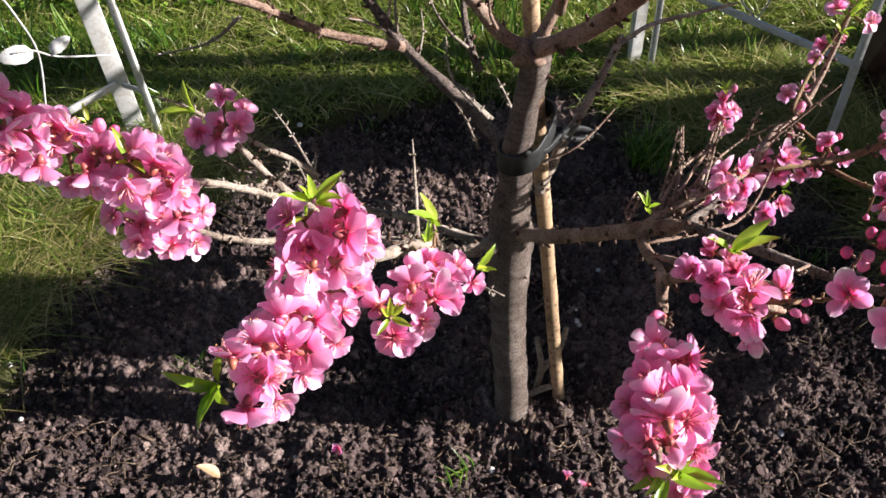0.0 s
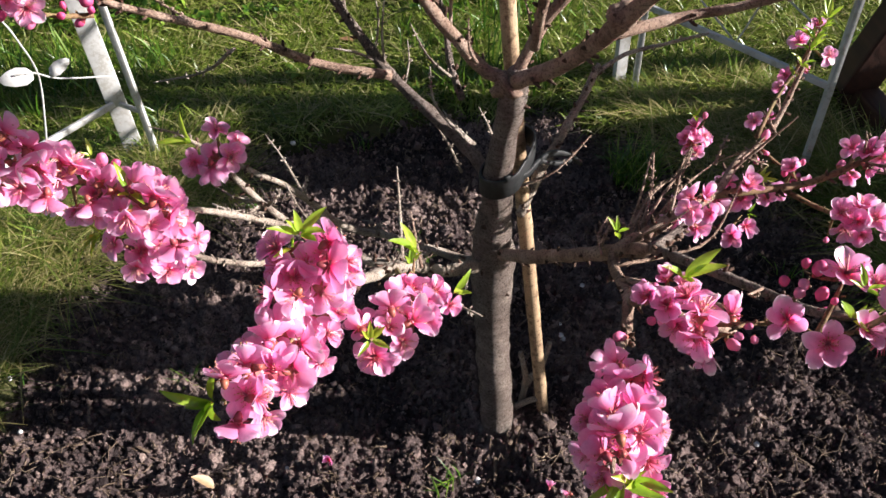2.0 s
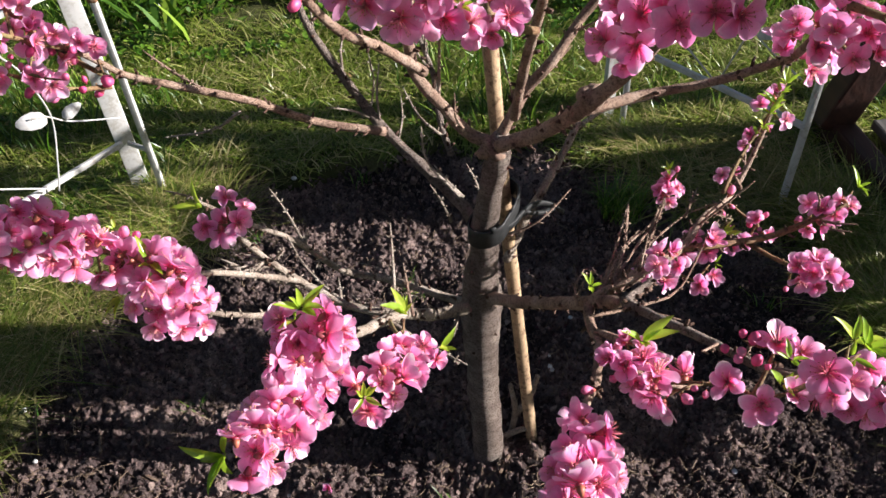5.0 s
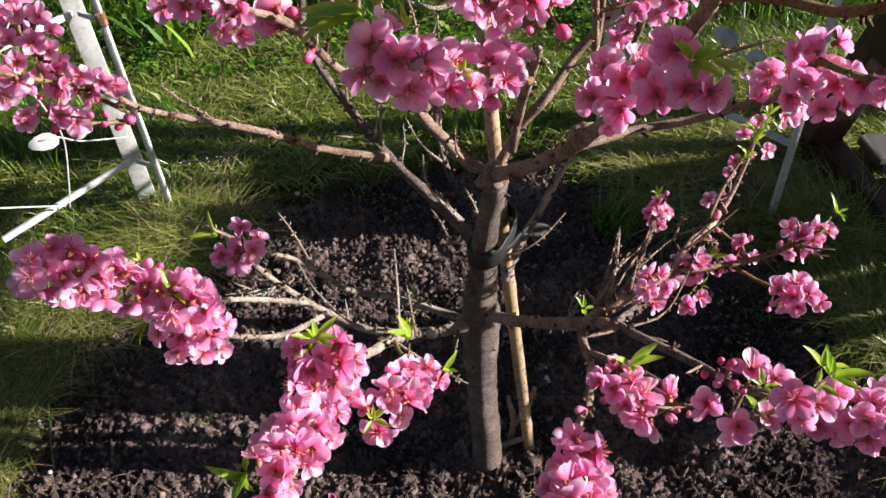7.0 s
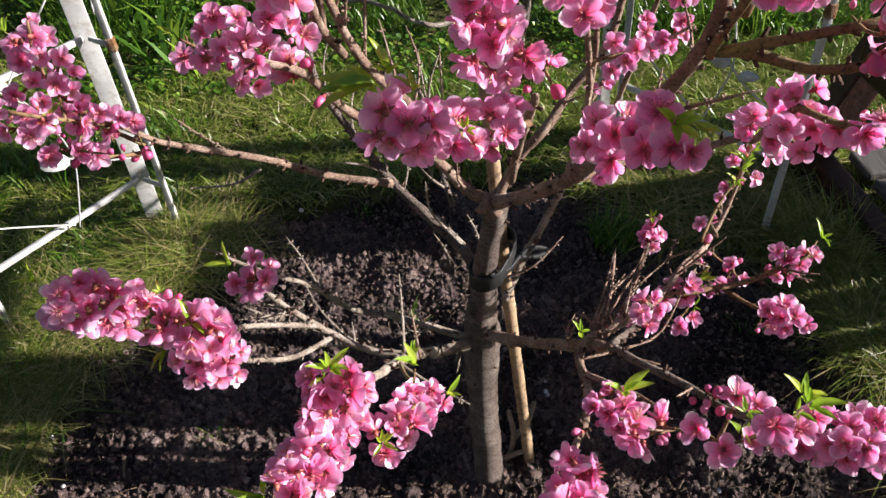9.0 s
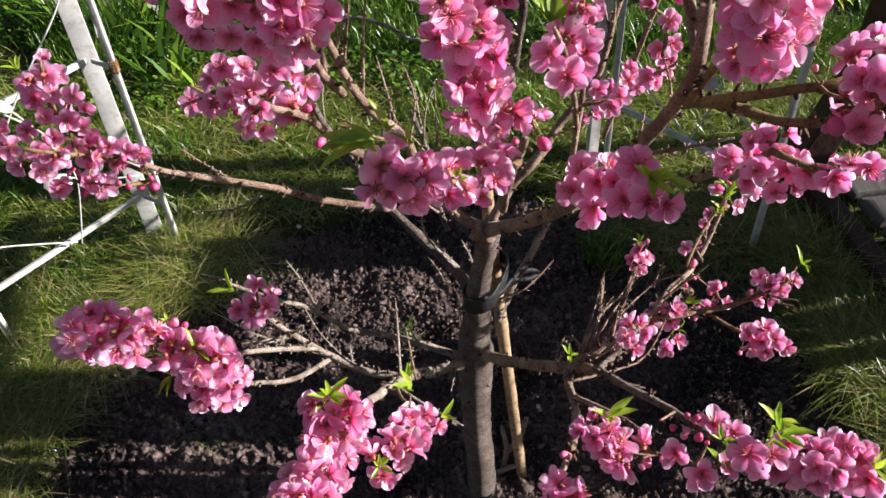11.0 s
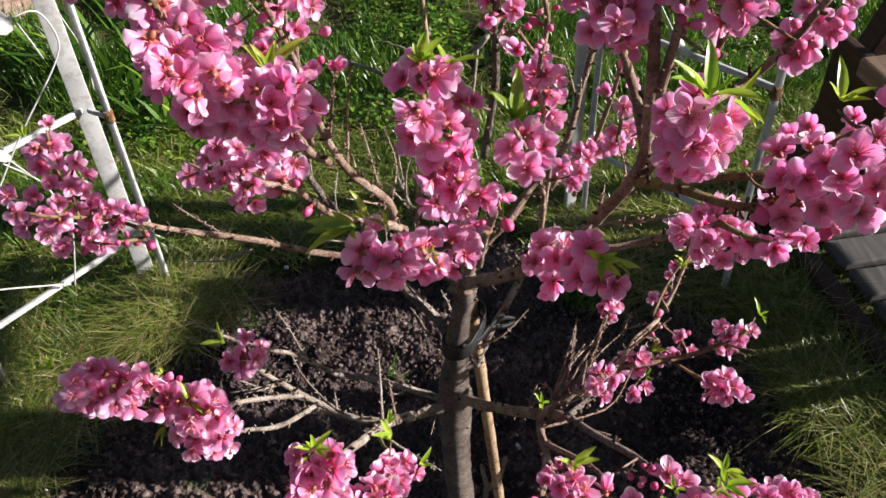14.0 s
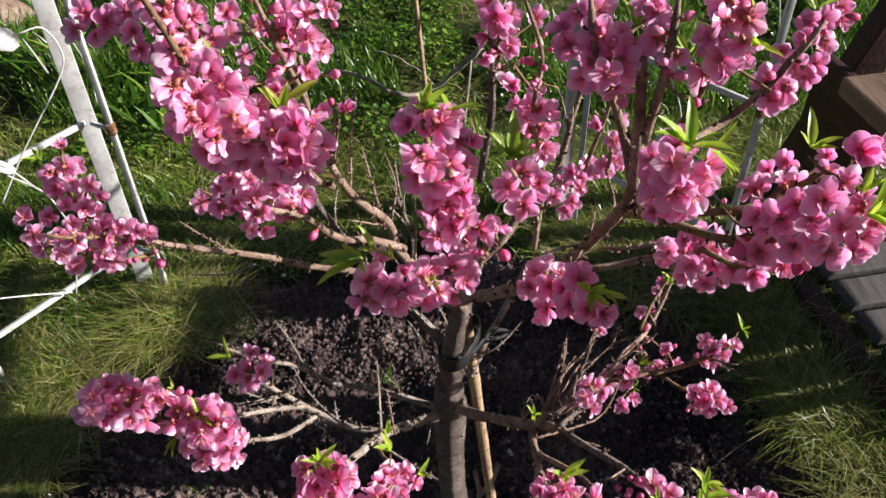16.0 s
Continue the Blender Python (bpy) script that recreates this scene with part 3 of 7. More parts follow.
def leaf_mesh(seed, length=0.036, width=0.009):
    r = random.Random(seed)
    rows = 8
    verts, faces = [], []
    bend = r.uniform(0.1, 0.7)
    for i in range(rows + 1):
        t = i / rows
        half = width / 2 * max(0.03, math.sin(math.pi * t ** 0.8)) ** 0.8
        ang = bend * t
        x, z = length * math.sin(ang) / max(bend, 0.01), -length * (1 - math.cos(ang)) / max(bend, 0.01)
        for s, lift in ((-1, 0.5), (-0.5, 0.18), (0, 0.0), (0.5, 0.18), (1, 0.5)):
            verts.append((x, half * s * (1 + 0.06 * (i % 2)), z + half * lift + 0.0004 * math.sin(9 * t + s)))
    for i in range(rows):
        for j in range(4):
            q = i * 5 + j
            faces.append((q, q + 1, q + 6, q + 5))
    me = bpy.data.meshes.new("leaf")
    me.from_pydata(verts, [], faces)
    me.polygons.foreach_set("use_smooth", [True] * len(faces))
    me.materials.append(LEAF)
    return me


OPEN = [blossom_mesh(s, 0.04 + 0.08 * (s % 5)) for s in range(16)]
CUPPED = [blossom_mesh(20 + s, 0.48 + 0.16 * s, 0.0130) for s in range(3)]
BUDS = [bud_mesh(s, z) for s, z in enumerate((0.0030, 0.0037, 0.0045))]
LEAVES = [leaf_mesh(0, 0.036, 0.0094), leaf_mesh(1, 0.030, 0.0085), leaf_mesh(2, 0.042, 0.0102), leaf_mesh(3, 0.024, 0.0080)]
taken, shown = [], []
FAR_SIDE = (-0.15, 0.75, -0.35)


def put(name, me, parent, at, facing, spin, size):
    ob = new(name, me)
    ob.parent = parent
    q = Vector(facing).to_track_quat("Z", "Y")
    ob.matrix_local = Matrix.Translation(INV @ Vector(at)) @ q.to_matrix().to_4x4() @ Matrix.Rotation(spin, 4, "Z") @ Matrix.Scale(size, 4)
    return ob


def leaf_tuft(parent, at, d, n=5, size=1.0):
    """A fan of young leaves at a shoot's node."""
    d = Vector(d).normalized()
    for k in range(n):
        out = d.cross(Vector((rng.gauss(0, 1), rng.gauss(0, 1), rng.gauss(0, 1)))).normalized()
        way = (d * rng.uniform(0.6, 1.2) + out * rng.uniform(0.35, 0.9)).normalized()
        ob = new("leaf", rng.choice(LEAVES))
        ob.parent = parent
        z = way.cross(out).normalized()
        z = (d - way * d.dot(way)).normalized()
        y = z.cross(way)
        m = Matrix((way, y, z)).transposed().to_4x4()
        m.translation = INV @ (Vector(at) + way * 0.002)
        ob.matrix_local = m @ Matrix.Scale(size * rng.uniform(0.6, 1.05), 4)


def flowering(parent, pts, n, reach=0.016, gap=0.021, toward=(0.38, -0.52, 0.55), cupped=0.15, buds=0, size=1.0, span=(0.0, 1.0), pull=1.05):
    """Blossoms, buds and leaf tufts set round a shoot; they turn outward and to the light."""
    path, share = spline(pts, 0.004)
    span_i = [i for i, s in enumerate(share) if span[0] <= s <= span[1]]
    toward_far = toward is FAR_SIDE
    toward = Vector(toward).normalized()
    placed, tries = 0, 0
    while placed < n and tries < n * 30:
        tries += 1
        i = rng.choice(span_i)
        d = (path[min(i + 2, len(path) - 1)] - path[max(i - 2, 0)]).normalized()
        out = Vector((rng.gauss(0, 1), rng.gauss(0, 1), rng.gauss(0, 1)))
        out = (out - d * out.dot(d)).normalized()
        out = (out + toward * pull * rng.uniform(0.0, 1.0)).normalized()
        at = path[i] + out * reach * rng.uniform(0.75, 1.35)
        if any((at - q).length < gap for q in taken):
            continue
        if toward_far and not any((at - q).length < 0.023 for q in shown):
            continue
        taken.append(at)
        placed += 1
        face = (out + toward * pull * 0.45 + d * rng.uniform(-0.3, 0.4) + Vector((rng.gauss(0, 0.22), rng.gauss(0, 0.22), rng.gauss(0, 0.22)))).normalized()
        me = rng.choice(CUPPED) if rng.random() < cupped else rng.choice(OPEN)
        put("blossom", me, parent, at, face, rng.uniform(0, 6.3), size * rng.uniform(0.85, 1.12))
    for _ in range(buds):
        i = rng.choice(span_i)
        d = (path[min(i + 2, len(path) - 1)] - path[max(i - 2, 0)]).normalized()
        out = d.cross(Vector((rng.gauss(0, 1), rng.gauss(0, 1), rng.gauss(0, 1)))).normalized()
        put("bud", rng.choice(BUDS), parent, path[i] + out * 0.008, out + d * 0.4, rng.uniform(0, 6.3), rng.uniform(0.75, 1.1))


trunk = limb("trunk", [(0.110, 0.700, -0.05), (0.110, 0.700, 0.02), (0.104, 0.702, 0.20), (0.104, 0.708, 0.36), (0.112, 0.708, 0.50), (0.126, 0.688, 0.625), (0.128, 0.684, 0.648)], 0.0275, 0.0165, BARK, 24, 0.09, 14, "grey-brown ringed peach bark", profile=[(0, 0.029), (0.12, 0.0245), (0.4, 0.0230), (0.53, 0.0275), (0.60, 0.0275), (0.70, 0.0195), (0.88, 0.0138), (0.96, 0.0150), (1.0, 0.010)])
scaffold = limb("branch", [(0.099, 0.750, 0.464), (0.088, 0.770, 0.473), (0.043, 0.800, 0.514), (-0.009, 0.850, 0.545), (-0.062, 0.880, 0.621), (-0.101, 0.900, 0.703), (-0.095, 0.930, 0.789)], 0.0086, 0.004, BARK, 10, 0.2, 24)
left_arm = limb("branch", [(-0.008, 0.840, 0.551), (-0.090, 0.830, 0.579), (-0.160, 0.790, 0.643), (-0.223, 0.770, 0.679), (-0.274, 0.750, 0.711), (-0.291, 0.710, 0.761), (-0.321, 0.680, 0.803)], 0.0061, 0.0030, BARK_RED, 8, 0.2, 40)
left_leader = limb("branch", [(0.124, 0.690, 0.635), (0.098, 0.700, 0.638), (0.069, 0.700, 0.677), (0.040, 0.700, 0.722), (0.033, 0.680, 0.783), (-0.005, 0.650, 0.852), (-0.029, 0.650, 0.912), (-0.039, 0.630, 0.980), (-0.034, 0.600, 1.061)], 0.0072, 0.0032, BARK_RED, 10, 0.2, 40)
left_spur = limb("branch", [(0.050, 0.690, 0.729), (0.014, 0.640, 0.790), (-0.020, 0.580, 0.849), (-0.048, 0.530, 0.924), (-0.071, 0.510, 0.948), (-0.119, 0.520, 0.962)], 0.0055, 0.003, BARK_RED, 8, 0.2, 20, sink=0.014)
mid_leader = limb("branch", [(0.127, 0.690, 0.639), (0.154, 0.700, 0.690), (0.182, 0.700, 0.726), (0.211, 0.720, 0.758), (0.253, 0.730, 0.813), (0.269, 0.740, 0.875), (0.288, 0.760, 0.941)], 0.0066, 0.003, BARK_RED, 10, 0.2, 26)
right_leader = limb("branch", [(0.126, 0.680, 0.638), (0.170, 0.650, 0.675), (0.203, 0.580, 0.758), (0.235, 0.540, 0.833), (0.245, 0.500, 0.893), (0.258, 0.470, 0.950), (0.253, 0.430, 1.011), (0.247, 0.420, 1.075), (0.242, 0.420, 1.139)], 0.0089, 0.0042, BARK_RED, 12, 0.2, 36)
right_arm = limb("branch", [(0.194, 0.600, 0.730), (0.255, 0.620, 0.732), (0.318, 0.620, 0.741), (0.369, 0.600, 0.772), (0.343, 0.520, 0.829), (0.348, 0.475, 0.893)], 0.0053, 0.003, BARK_RED, 8, 0.2, 20)
right_arm_tip = limb("branch", [(0.348, 0.475, 0.893), (0.374, 0.450, 0.891), (0.411, 0.440, 0.886)], 0.0035, 0.002, BARK_SHOOT, 6, 0.1, 8)
fan_low = limb("branch", [(0.260, 0.460, 0.959), (0.288, 0.430, 0.974), (0.318, 0.400, 0.981), (0.332, 0.360, 1.007), (0.351, 0.330, 1.043), (0.390, 0.320, 1.053)], 0.0048, 0.0024, BARK_SHOOT, 8, 0.15, 20, sink=0.025)
fan_mid = limb("branch", [(0.265, 0.450, 0.963), (0.304, 0.400, 1.004), (0.335, 0.380, 1.021), (0.371, 0.390, 1.027), (0.395, 0.380, 1.055)], 0.0042, 0.0028, BARK_SHOOT, 8, 0.15, 16, sink=0.014)
fan_high = limb("branch", [(0.268, 0.430, 1.010), (0.312, 0.460, 1.033), (0.354, 0.490, 1.034), (0.376, 0.480, 1.067), (0.383, 0.450, 1.120), (0.401, 0.450, 1.152)], 0.0042, 0.003, BARK_RED, 8, 0.15, 20, sink=0.022)
low_right = limb("branch", [(0.096, 0.720, 0.357), (0.150, 0.630, 0.437), (0.194, 0.560, 0.509), (0.235, 0.510, 0.563)], 0.0085, 0.0068, BARK_RED, 10, 0.2, 26)
low_right_up = limb("branch", [(0.209, 0.540, 0.532), (0.259, 0.550, 0.562), (0.315, 0.590, 0.552), (0.341, 0.615, 0.571), (0.399, 0.690, 0.534), (0.434, 0.730, 0.561), (0.459, 0.760, 0.627)], 0.0053, 0.0025, BARK_RED, 8, 0.2, 36)
low_right_side = limb("branch", [(0.235, 0.510, 0.563), (0.270, 0.540, 0.558), (0.298, 0.570, 0.565)], 0.0050, 0.002, BARK, 8, 0.2, 16)
low_right_mid = limb("branch", [(0.315, 0.590, 0.552), (0.371, 0.600, 0.546), (0.422, 0.610, 0.544), (0.457, 0.600, 0.575), (0.481, 0.595, 0.599)], 0.0045, 0.0028, BARK_SHOOT, 8, 0.15, 16)
low_right_twig = limb("branch", [(0.396, 0.610, 0.535), (0.424, 0.580, 0.533), (0.450, 0.555, 0.538)], 0.0028, 0.002, BARK_SHOOT, 6, 0.1, 4)
low_right_out = limb("branch", [(0.235, 0.510, 0.563), (0.254, 0.460, 0.595), (0.295, 0.400, 0.620), (0.310, 0.350, 0.652), (0.341, 0.320, 0.674), (0.376, 0.310, 0.669), (0.420, 0.290, 0.674)], 0.0049, 0.003, BARK, 8, 0.2, 26, sink=0.022)
low_right_down = limb("branch", [(0.209, 0.540, 0.530), (0.203, 0.505, 0.543), (0.199, 0.435, 0.585), (0.187, 0.380, 0.607), (0.164, 0.320, 0.654), (0.146, 0.260, 0.673), (0.135, 0.210, 0.691)], 0.0058, 0.0022, BARK_RED, 8, 0.2, 26, sink=0.022)
low_right_fork = limb("branch", [(0.198, 0.430, 0.584), (0.191, 0.350, 0.673), (0.210, 0.330, 0.675), (0.245, 0.330, 0.659)], 0.0045, 0.0028, BARK_RED, 8, 0.15, 12, sink=0.018)
low_right_fork_b = limb("branch", [(0.200, 0.470, 0.568), (0.233, 0.420, 0.601), (0.249, 0.360, 0.649)], 0.0035, 0.002, BARK_RED, 6, 0.15, 12)
back_limb = limb("branch", [(0.141, 0.730, 0.413), (0.147, 0.745, 0.410), (0.169, 0.770, 0.446), (0.189, 0.790, 0.467), (0.225, 0.830, 0.506), (0.249, 0.860, 0.537)], 0.0066, 0.0050, BARK_GREY, 8, 0.2, 20)
low_left_back = limb("branch", [(0.092, 0.720, 0.339), (0.064, 0.760, 0.309), (-0.019, 0.770, 0.344), (-0.082, 0.760, 0.380), (-0.124, 0.700, 0.497), (-0.152, 0.660, 0.559), (-0.193, 0.620, 0.635)], 0.0065, 0.0022, BARK_GREY, 8, 0.2, 30)
low_left = limb("branch", [(0.095, 0.700, 0.356), (0.039, 0.650, 0.402), (0.008, 0.560, 0.507), (-0.027, 0.470, 0.587), (-0.039, 0.380, 0.682)], 0.0090, 0.0032, BARK_GREY, 10, 0.2, 24)
low_left_mid = limb("branch", [(0.014, 0.570, 0.495), (-0.040, 0.580, 0.499), (-0.086, 0.600, 0.511), (-0.121, 0.600, 0.550), (-0.137, 0.570, 0.615), (-0.146, 0.560, 0.652)], 0.0052, 0.0028, BARK_GREY, 8, 0.2, 24)
low_left_out = limb("branch", [(-0.101, 0.600, 0.528), (-0.130, 0.540, 0.602), (-0.156, 0.485, 0.664), (-0.173, 0.450, 0.690)], 0.0036, 0.0024, BARK_GREY, 8, 0.25, 34)
low_left_tip = limb("branch", [(-0.087, 0.600, 0.506), (-0.126, 0.550, 0.533), (-0.160, 0.520, 0.568), (-0.172, 0.470, 0.634)], 0.0036, 0.0024, BARK_GREY, 8, 0.25, 34)
left_shoot = limb("branch", [(-0.159, 0.460, 0.648), (-0.169, 0.440, 0.701), (-0.191, 0.445, 0.724), (-0.233, 0.460, 0.723), (-0.261, 0.440, 0.761), (-0.293, 0.440, 0.771)], 0.0032, 0.002, BARK_SHOOT, 6, 0.1, 4, sink=0.022)
front_shoot = limb("branch", [(-0.035, 0.390, 0.673), (-0.037, 0.345, 0.743), (-0.044, 0.335, 0.721), (-0.054, 0.315, 0.701), (-0.064, 0.285, 0.705), (-0.075, 0.265, 0.713), (-0.088, 0.258, 0.714)], 0.0026, 0.0016, BARK_SHOOT, 6, 0.1, 4, sink=0.029)
front_spur = limb("branch", [(-0.002, 0.525, 0.539), (0.011, 0.460, 0.591), (0.028, 0.420, 0.620), (0.004, 0.345, 0.665), (-0.016, 0.340, 0.662)], 0.0026, 0.0016, BARK_SHOOT, 6, 0.1, 4, sink=0.022)
arm_shoot_a = limb("branch", [(-0.288, 0.740, 0.714), (-0.316, 0.700, 0.780), (-0.344, 0.680, 0.852), (-0.335, 0.680, 0.916)], 0.0030, 0.002, BARK_SHOOT, 6, 0.1, 6, sink=0.014)
arm_shoot_b = limb("branch", [(-0.297, 0.700, 0.774), (-0.320, 0.600, 0.856), (-0.359, 0.590, 0.876)], 0.0030, 0.002, BARK_SHOOT, 6, 0.1, 6, sink=0.018)
arm_shoot_c = limb("branch", [(-0.291, 0.740, 0.704), (-0.321, 0.710, 0.723), (-0.350, 0.660, 0.775)], 0.0030, 0.002, BARK_SHOOT, 6, 0.1, 6)
crown_root = limb("branch", [(-0.026, 0.650, 0.867), (-0.030, 0.550, 0.950), (-0.026, 0.480, 1.014)], 0.0048, 0.004, BARK_RED, 8, 0.2, 8)
crown_left = limb("branch", [(-0.026, 0.480, 1.014), (-0.027, 0.420, 1.089), (-0.067, 0.400, 1.114), (-0.091, 0.420, 1.146), (-0.104, 0.420, 1.190), (-0.120, 0.430, 1.222)], 0.0040, 0.0025, BARK_SHOOT, 6, 0.1, 10, sink=0.036)
crown_left_b = limb("branch", [(-0.041, 0.640, 0.900), (-0.033, 0.580, 1.023), (-0.047, 0.540, 1.115), (-0.057, 0.520, 1.178)], 0.0038, 0.0025, BARK_RED, 6, 0.1, 14, sink=0.022)
crown_left_c = limb("branch", [(-0.072, 0.420, 1.102), (-0.095, 0.460, 1.157), (-0.131, 0.500, 1.181)], 0.0032, 0.0025, BARK_SHOOT, 6, 0.1, 8, sink=0.029)
mid_spur = limb("branch", [(0.140, 0.660, 0.688), (0.141, 0.600, 0.783), (0.142, 0.500, 0.904)], 0.0055, 0.004, BARK_RED, 8, 0.2, 12)
mid_shoot = limb("branch", [(0.137, 0.460, 0.945), (0.096, 0.390, 1.013), (0.089, 0.380, 1.061), (0.084, 0.380, 1.085), (0.077, 0.380, 1.127)], 0.0038, 0.0022, BARK_SHOOT, 6, 0.1, 8, sink=0.025)
low_mid_shoot = limb("branch", [(0.139, 0.520, 0.863), (0.108, 0.430, 0.925), (0.080, 0.384, 0.957), (0.043, 0.337, 0.993), (0.024, 0.330, 1.020)], 0.0038, 0.0022, BARK_SHOOT, 6, 0.1, 8, sink=0.022)
right_spur = limb("branch", [(0.222, 0.540, 0.830), (0.182, 0.410, 0.930), (0.188, 0.370, 0.954), (0.216, 0.350, 0.965)], 0.0038, 0.0022, BARK_SHOOT, 6, 0.1, 8, sink=0.018)
mid_twig = limb("branch", [(0.213, 0.640, 0.759), (0.198, 0.560, 0.872), (0.159, 0.420, 1.020), (0.141, 0.385, 1.070)], 0.0032, 0.002, BARK_RED, 6, 0.1, 14)
mid_twig_b = limb("branch", [(0.213, 0.640, 0.759), (0.210, 0.600, 0.895), (0.188, 0.560, 1.008), (0.193, 0.560, 1.068), (0.175, 0.560, 1.124)], 0.0035, 0.0022, BARK_RED, 6, 0.1, 22)
mid_twig_c = limb("branch", [(0.149, 0.680, 0.840), (0.159, 0.660, 0.948), (0.156, 0.640, 1.028), (0.158, 0.620, 1.098)], 0.0048, 0.003, BARK, 6, 0.1, 14)
right_shoot = limb("branch", [(0.263, 0.460, 0.955), (0.251, 0.380, 1.038), (0.245, 0.330, 1.097), (0.253, 0.320, 1.122)], 0.0042, 0.0025, BARK_SHOOT, 6, 0.1, 8, sink=0.022)
right_top = limb("branch", [(0.273, 0.440, 0.996), (0.284, 0.420, 1.067), (0.294, 0.410, 1.118), (0.302, 0.410, 1.159), (0.301, 0.410, 1.201)], 0.0045, 0.0028, BARK_SHOOT, 6, 0.1, 14, sink=0.022)
right_top_b = limb("branch", [(0.253, 0.430, 1.011), (0.239, 0.430, 1.085), (0.212, 0.420, 1.146), (0.203, 0.420, 1.194)], 0.0045, 0.0028, BARK_RED, 6, 0.1, 14, sink=0.022)
right_top_c = limb("branch", [(0.253, 0.420, 1.064), (0.257, 0.410, 1.135), (0.257, 0.410, 1.187)], 0.0040, 0.0028, BARK_RED, 6, 0.1, 14)
back_shoot = limb("branch", [(0.278, 0.760, 0.712), (0.290, 0.700, 0.866), (0.274, 0.600, 0.991), (0.262, 0.560, 1.064)], 0.0035, 0.002, BARK_RED, 6, 0.1, 14)
back_shoot_b = limb("branch", [(0.262, 0.840, 0.660), (0.292, 0.840, 0.711), (0.334, 0.700, 0.846)], 0.0030, 0.002, BARK_RED, 6, 0.1, 10)

green_tip = limb("branch", [(0.387, 0.682, 0.548), (0.415, 0.721, 0.568), (0.437, 0.741, 0.588), (0.444, 0.734, 0.627), (0.463, 0.755, 0.648)], 0.0026, 0.0012, BARK_SHOOT, 6, 0.1, 14)


def burr(pts, size, seed):
    """A knotted swelling where old shoots were cut."""
    r = np.random.RandomState(seed)
    bm = bmesh.new()
    bmesh.ops.create_icosphere(bm, subdivisions=3, radius=1.0)
    off = Vector(r.uniform(-9, 9, 3))
    c = INV @ Vector(pts[0])
    for v in bm.verts:
        k = 1 + 0.45 * noise.noise(v.co * 1.6 + off) + 0.25 * noise.noise(v.co * 4.5 + off)
        v.co = v.co * size * k + c
    part("burr", bm, BARK_RED, tree, "knotted swelling on the limb")


burr([(0.201, 0.585, 0.758)], 0.0115, 3)
burr([(0.120, 0.690, 0.627)], 0.0165, 4)
for pts in ([(-0.174, 0.790, 0.629), (-0.228, 0.830, 0.577), (-0.311, 0.880, 0.535)], [(-0.116, 0.720, 0.465), (-0.141, 0.760, 0.493), (-0.161, 0.780, 0.518)], [(-0.013, 0.570, 0.497), (-0.061, 0.600, 0.493), (-0.103, 0.640, 0.510), (-0.123, 0.670, 0.532)], [(-0.086, 0.600, 0.511), (-0.136, 0.600, 0.537), (-0.182, 0.600, 0.570)], [(0.002, 0.560, 0.508), (0.002, 0.600, 0.543), (0.002, 0.630, 0.579)], [(-0.008, 0.530, 0.540), (0.034, 0.500, 0.528), (0.075, 0.460, 0.541)], [(0.083, 0.750, 0.508), (0.044, 0.780, 0.545), (0.040, 0.780, 0.598)], [(0.087, 0.750, 0.507), (0.066, 0.770, 0.522), (0.052, 0.790, 0.531)], [(0.108, 0.720, 0.533), (0.101, 0.740, 0.545), (0.092, 0.750, 0.561)], [(0.070, 0.740, 0.476), (0.058, 0.740, 0.514), (0.046, 0.740, 0.540)]):
    limb("twig", pts, 0.0023, 0.0011, BARK_GREY, 6, 0.2, 20)
for pts in ([(-0.200, 0.780, 0.664), (-0.241, 0.800, 0.681), (-0.268, 0.800, 0.712)], [(0.027, 0.690, 0.770), (0.015, 0.740, 0.797), (0.004, 0.760, 0.846)], [(0.063, 0.720, 0.670), (0.068, 0.740, 0.745), (0.068, 0.750, 0.813)], [(0.034, 0.700, 0.761), (0.045, 0.720, 0.809), (0.033, 0.750, 0.842)], [(0.133, 0.720, 0.463), (0.179, 0.720, 0.486), (0.221, 0.740, 0.519)], [(0.198, 0.550, 0.530), (0.208, 0.570, 0.531), (0.214, 0.580, 0.534)], [(0.215, 0.540, 0.531), (0.229, 0.580, 0.526), (0.214, 0.600, 0.520)], [(0.223, 0.530, 0.544), (0.255, 0.600, 0.544), (0.271, 0.660, 0.553)], [(0.218, 0.530, 0.541), (0.266, 0.600, 0.543), (0.316, 0.680, 0.519), (0.334, 0.720, 0.510)], [(0.223, 0.530, 0.544), (0.273, 0.560, 0.549), (0.327, 0.600, 0.554)], [(0.204, 0.510, 0.543), (0.263, 0.530, 0.533), (0.306, 0.550, 0.533), (0.346, 0.600, 0.567)], [(0.416, 0.700, 0.538), (0.405, 0.720, 0.554)], [(0.222, 0.530, 0.550), (0.262, 0.620, 0.516), (0.284, 0.700, 0.520)], [(0.237, 0.530, 0.558), (0.285, 0.620, 0.524), (0.311, 0.660, 0.550)], [(0.253, 0.500, 0.879), (0.268, 0.460, 0.913), (0.298, 0.440, 0.935)], [(0.021, 0.560, 0.503), (0.015, 0.600, 0.514), (0.012, 0.620, 0.527)], [(-0.007, 0.650, 0.858), (0.001, 0.650, 0.928), (0.013, 0.650, 0.999)], [(-0.022, 0.650, 0.899), (-0.004, 0.600, 0.989)]):
    limb("twig", pts, 0.0020, 0.0010, BARK_RED, 6, 0.2, 20)
front_twig = limb("twig", [(0.278, 0.600, 0.516), (0.321, 0.700, 0.492), (0.356, 0.770, 0.491)], 0.0027, 0.0012, BARK_RED, 6, 0.2, 20)
limb("twig", [(0.241, 0.850, 0.528), (0.283, 0.870, 0.542), (0.332, 0.880, 0.547), (0.391, 0.890, 0.553)], 0.0032, 0.002, BARK_GREY, 6, 0.2, 12)
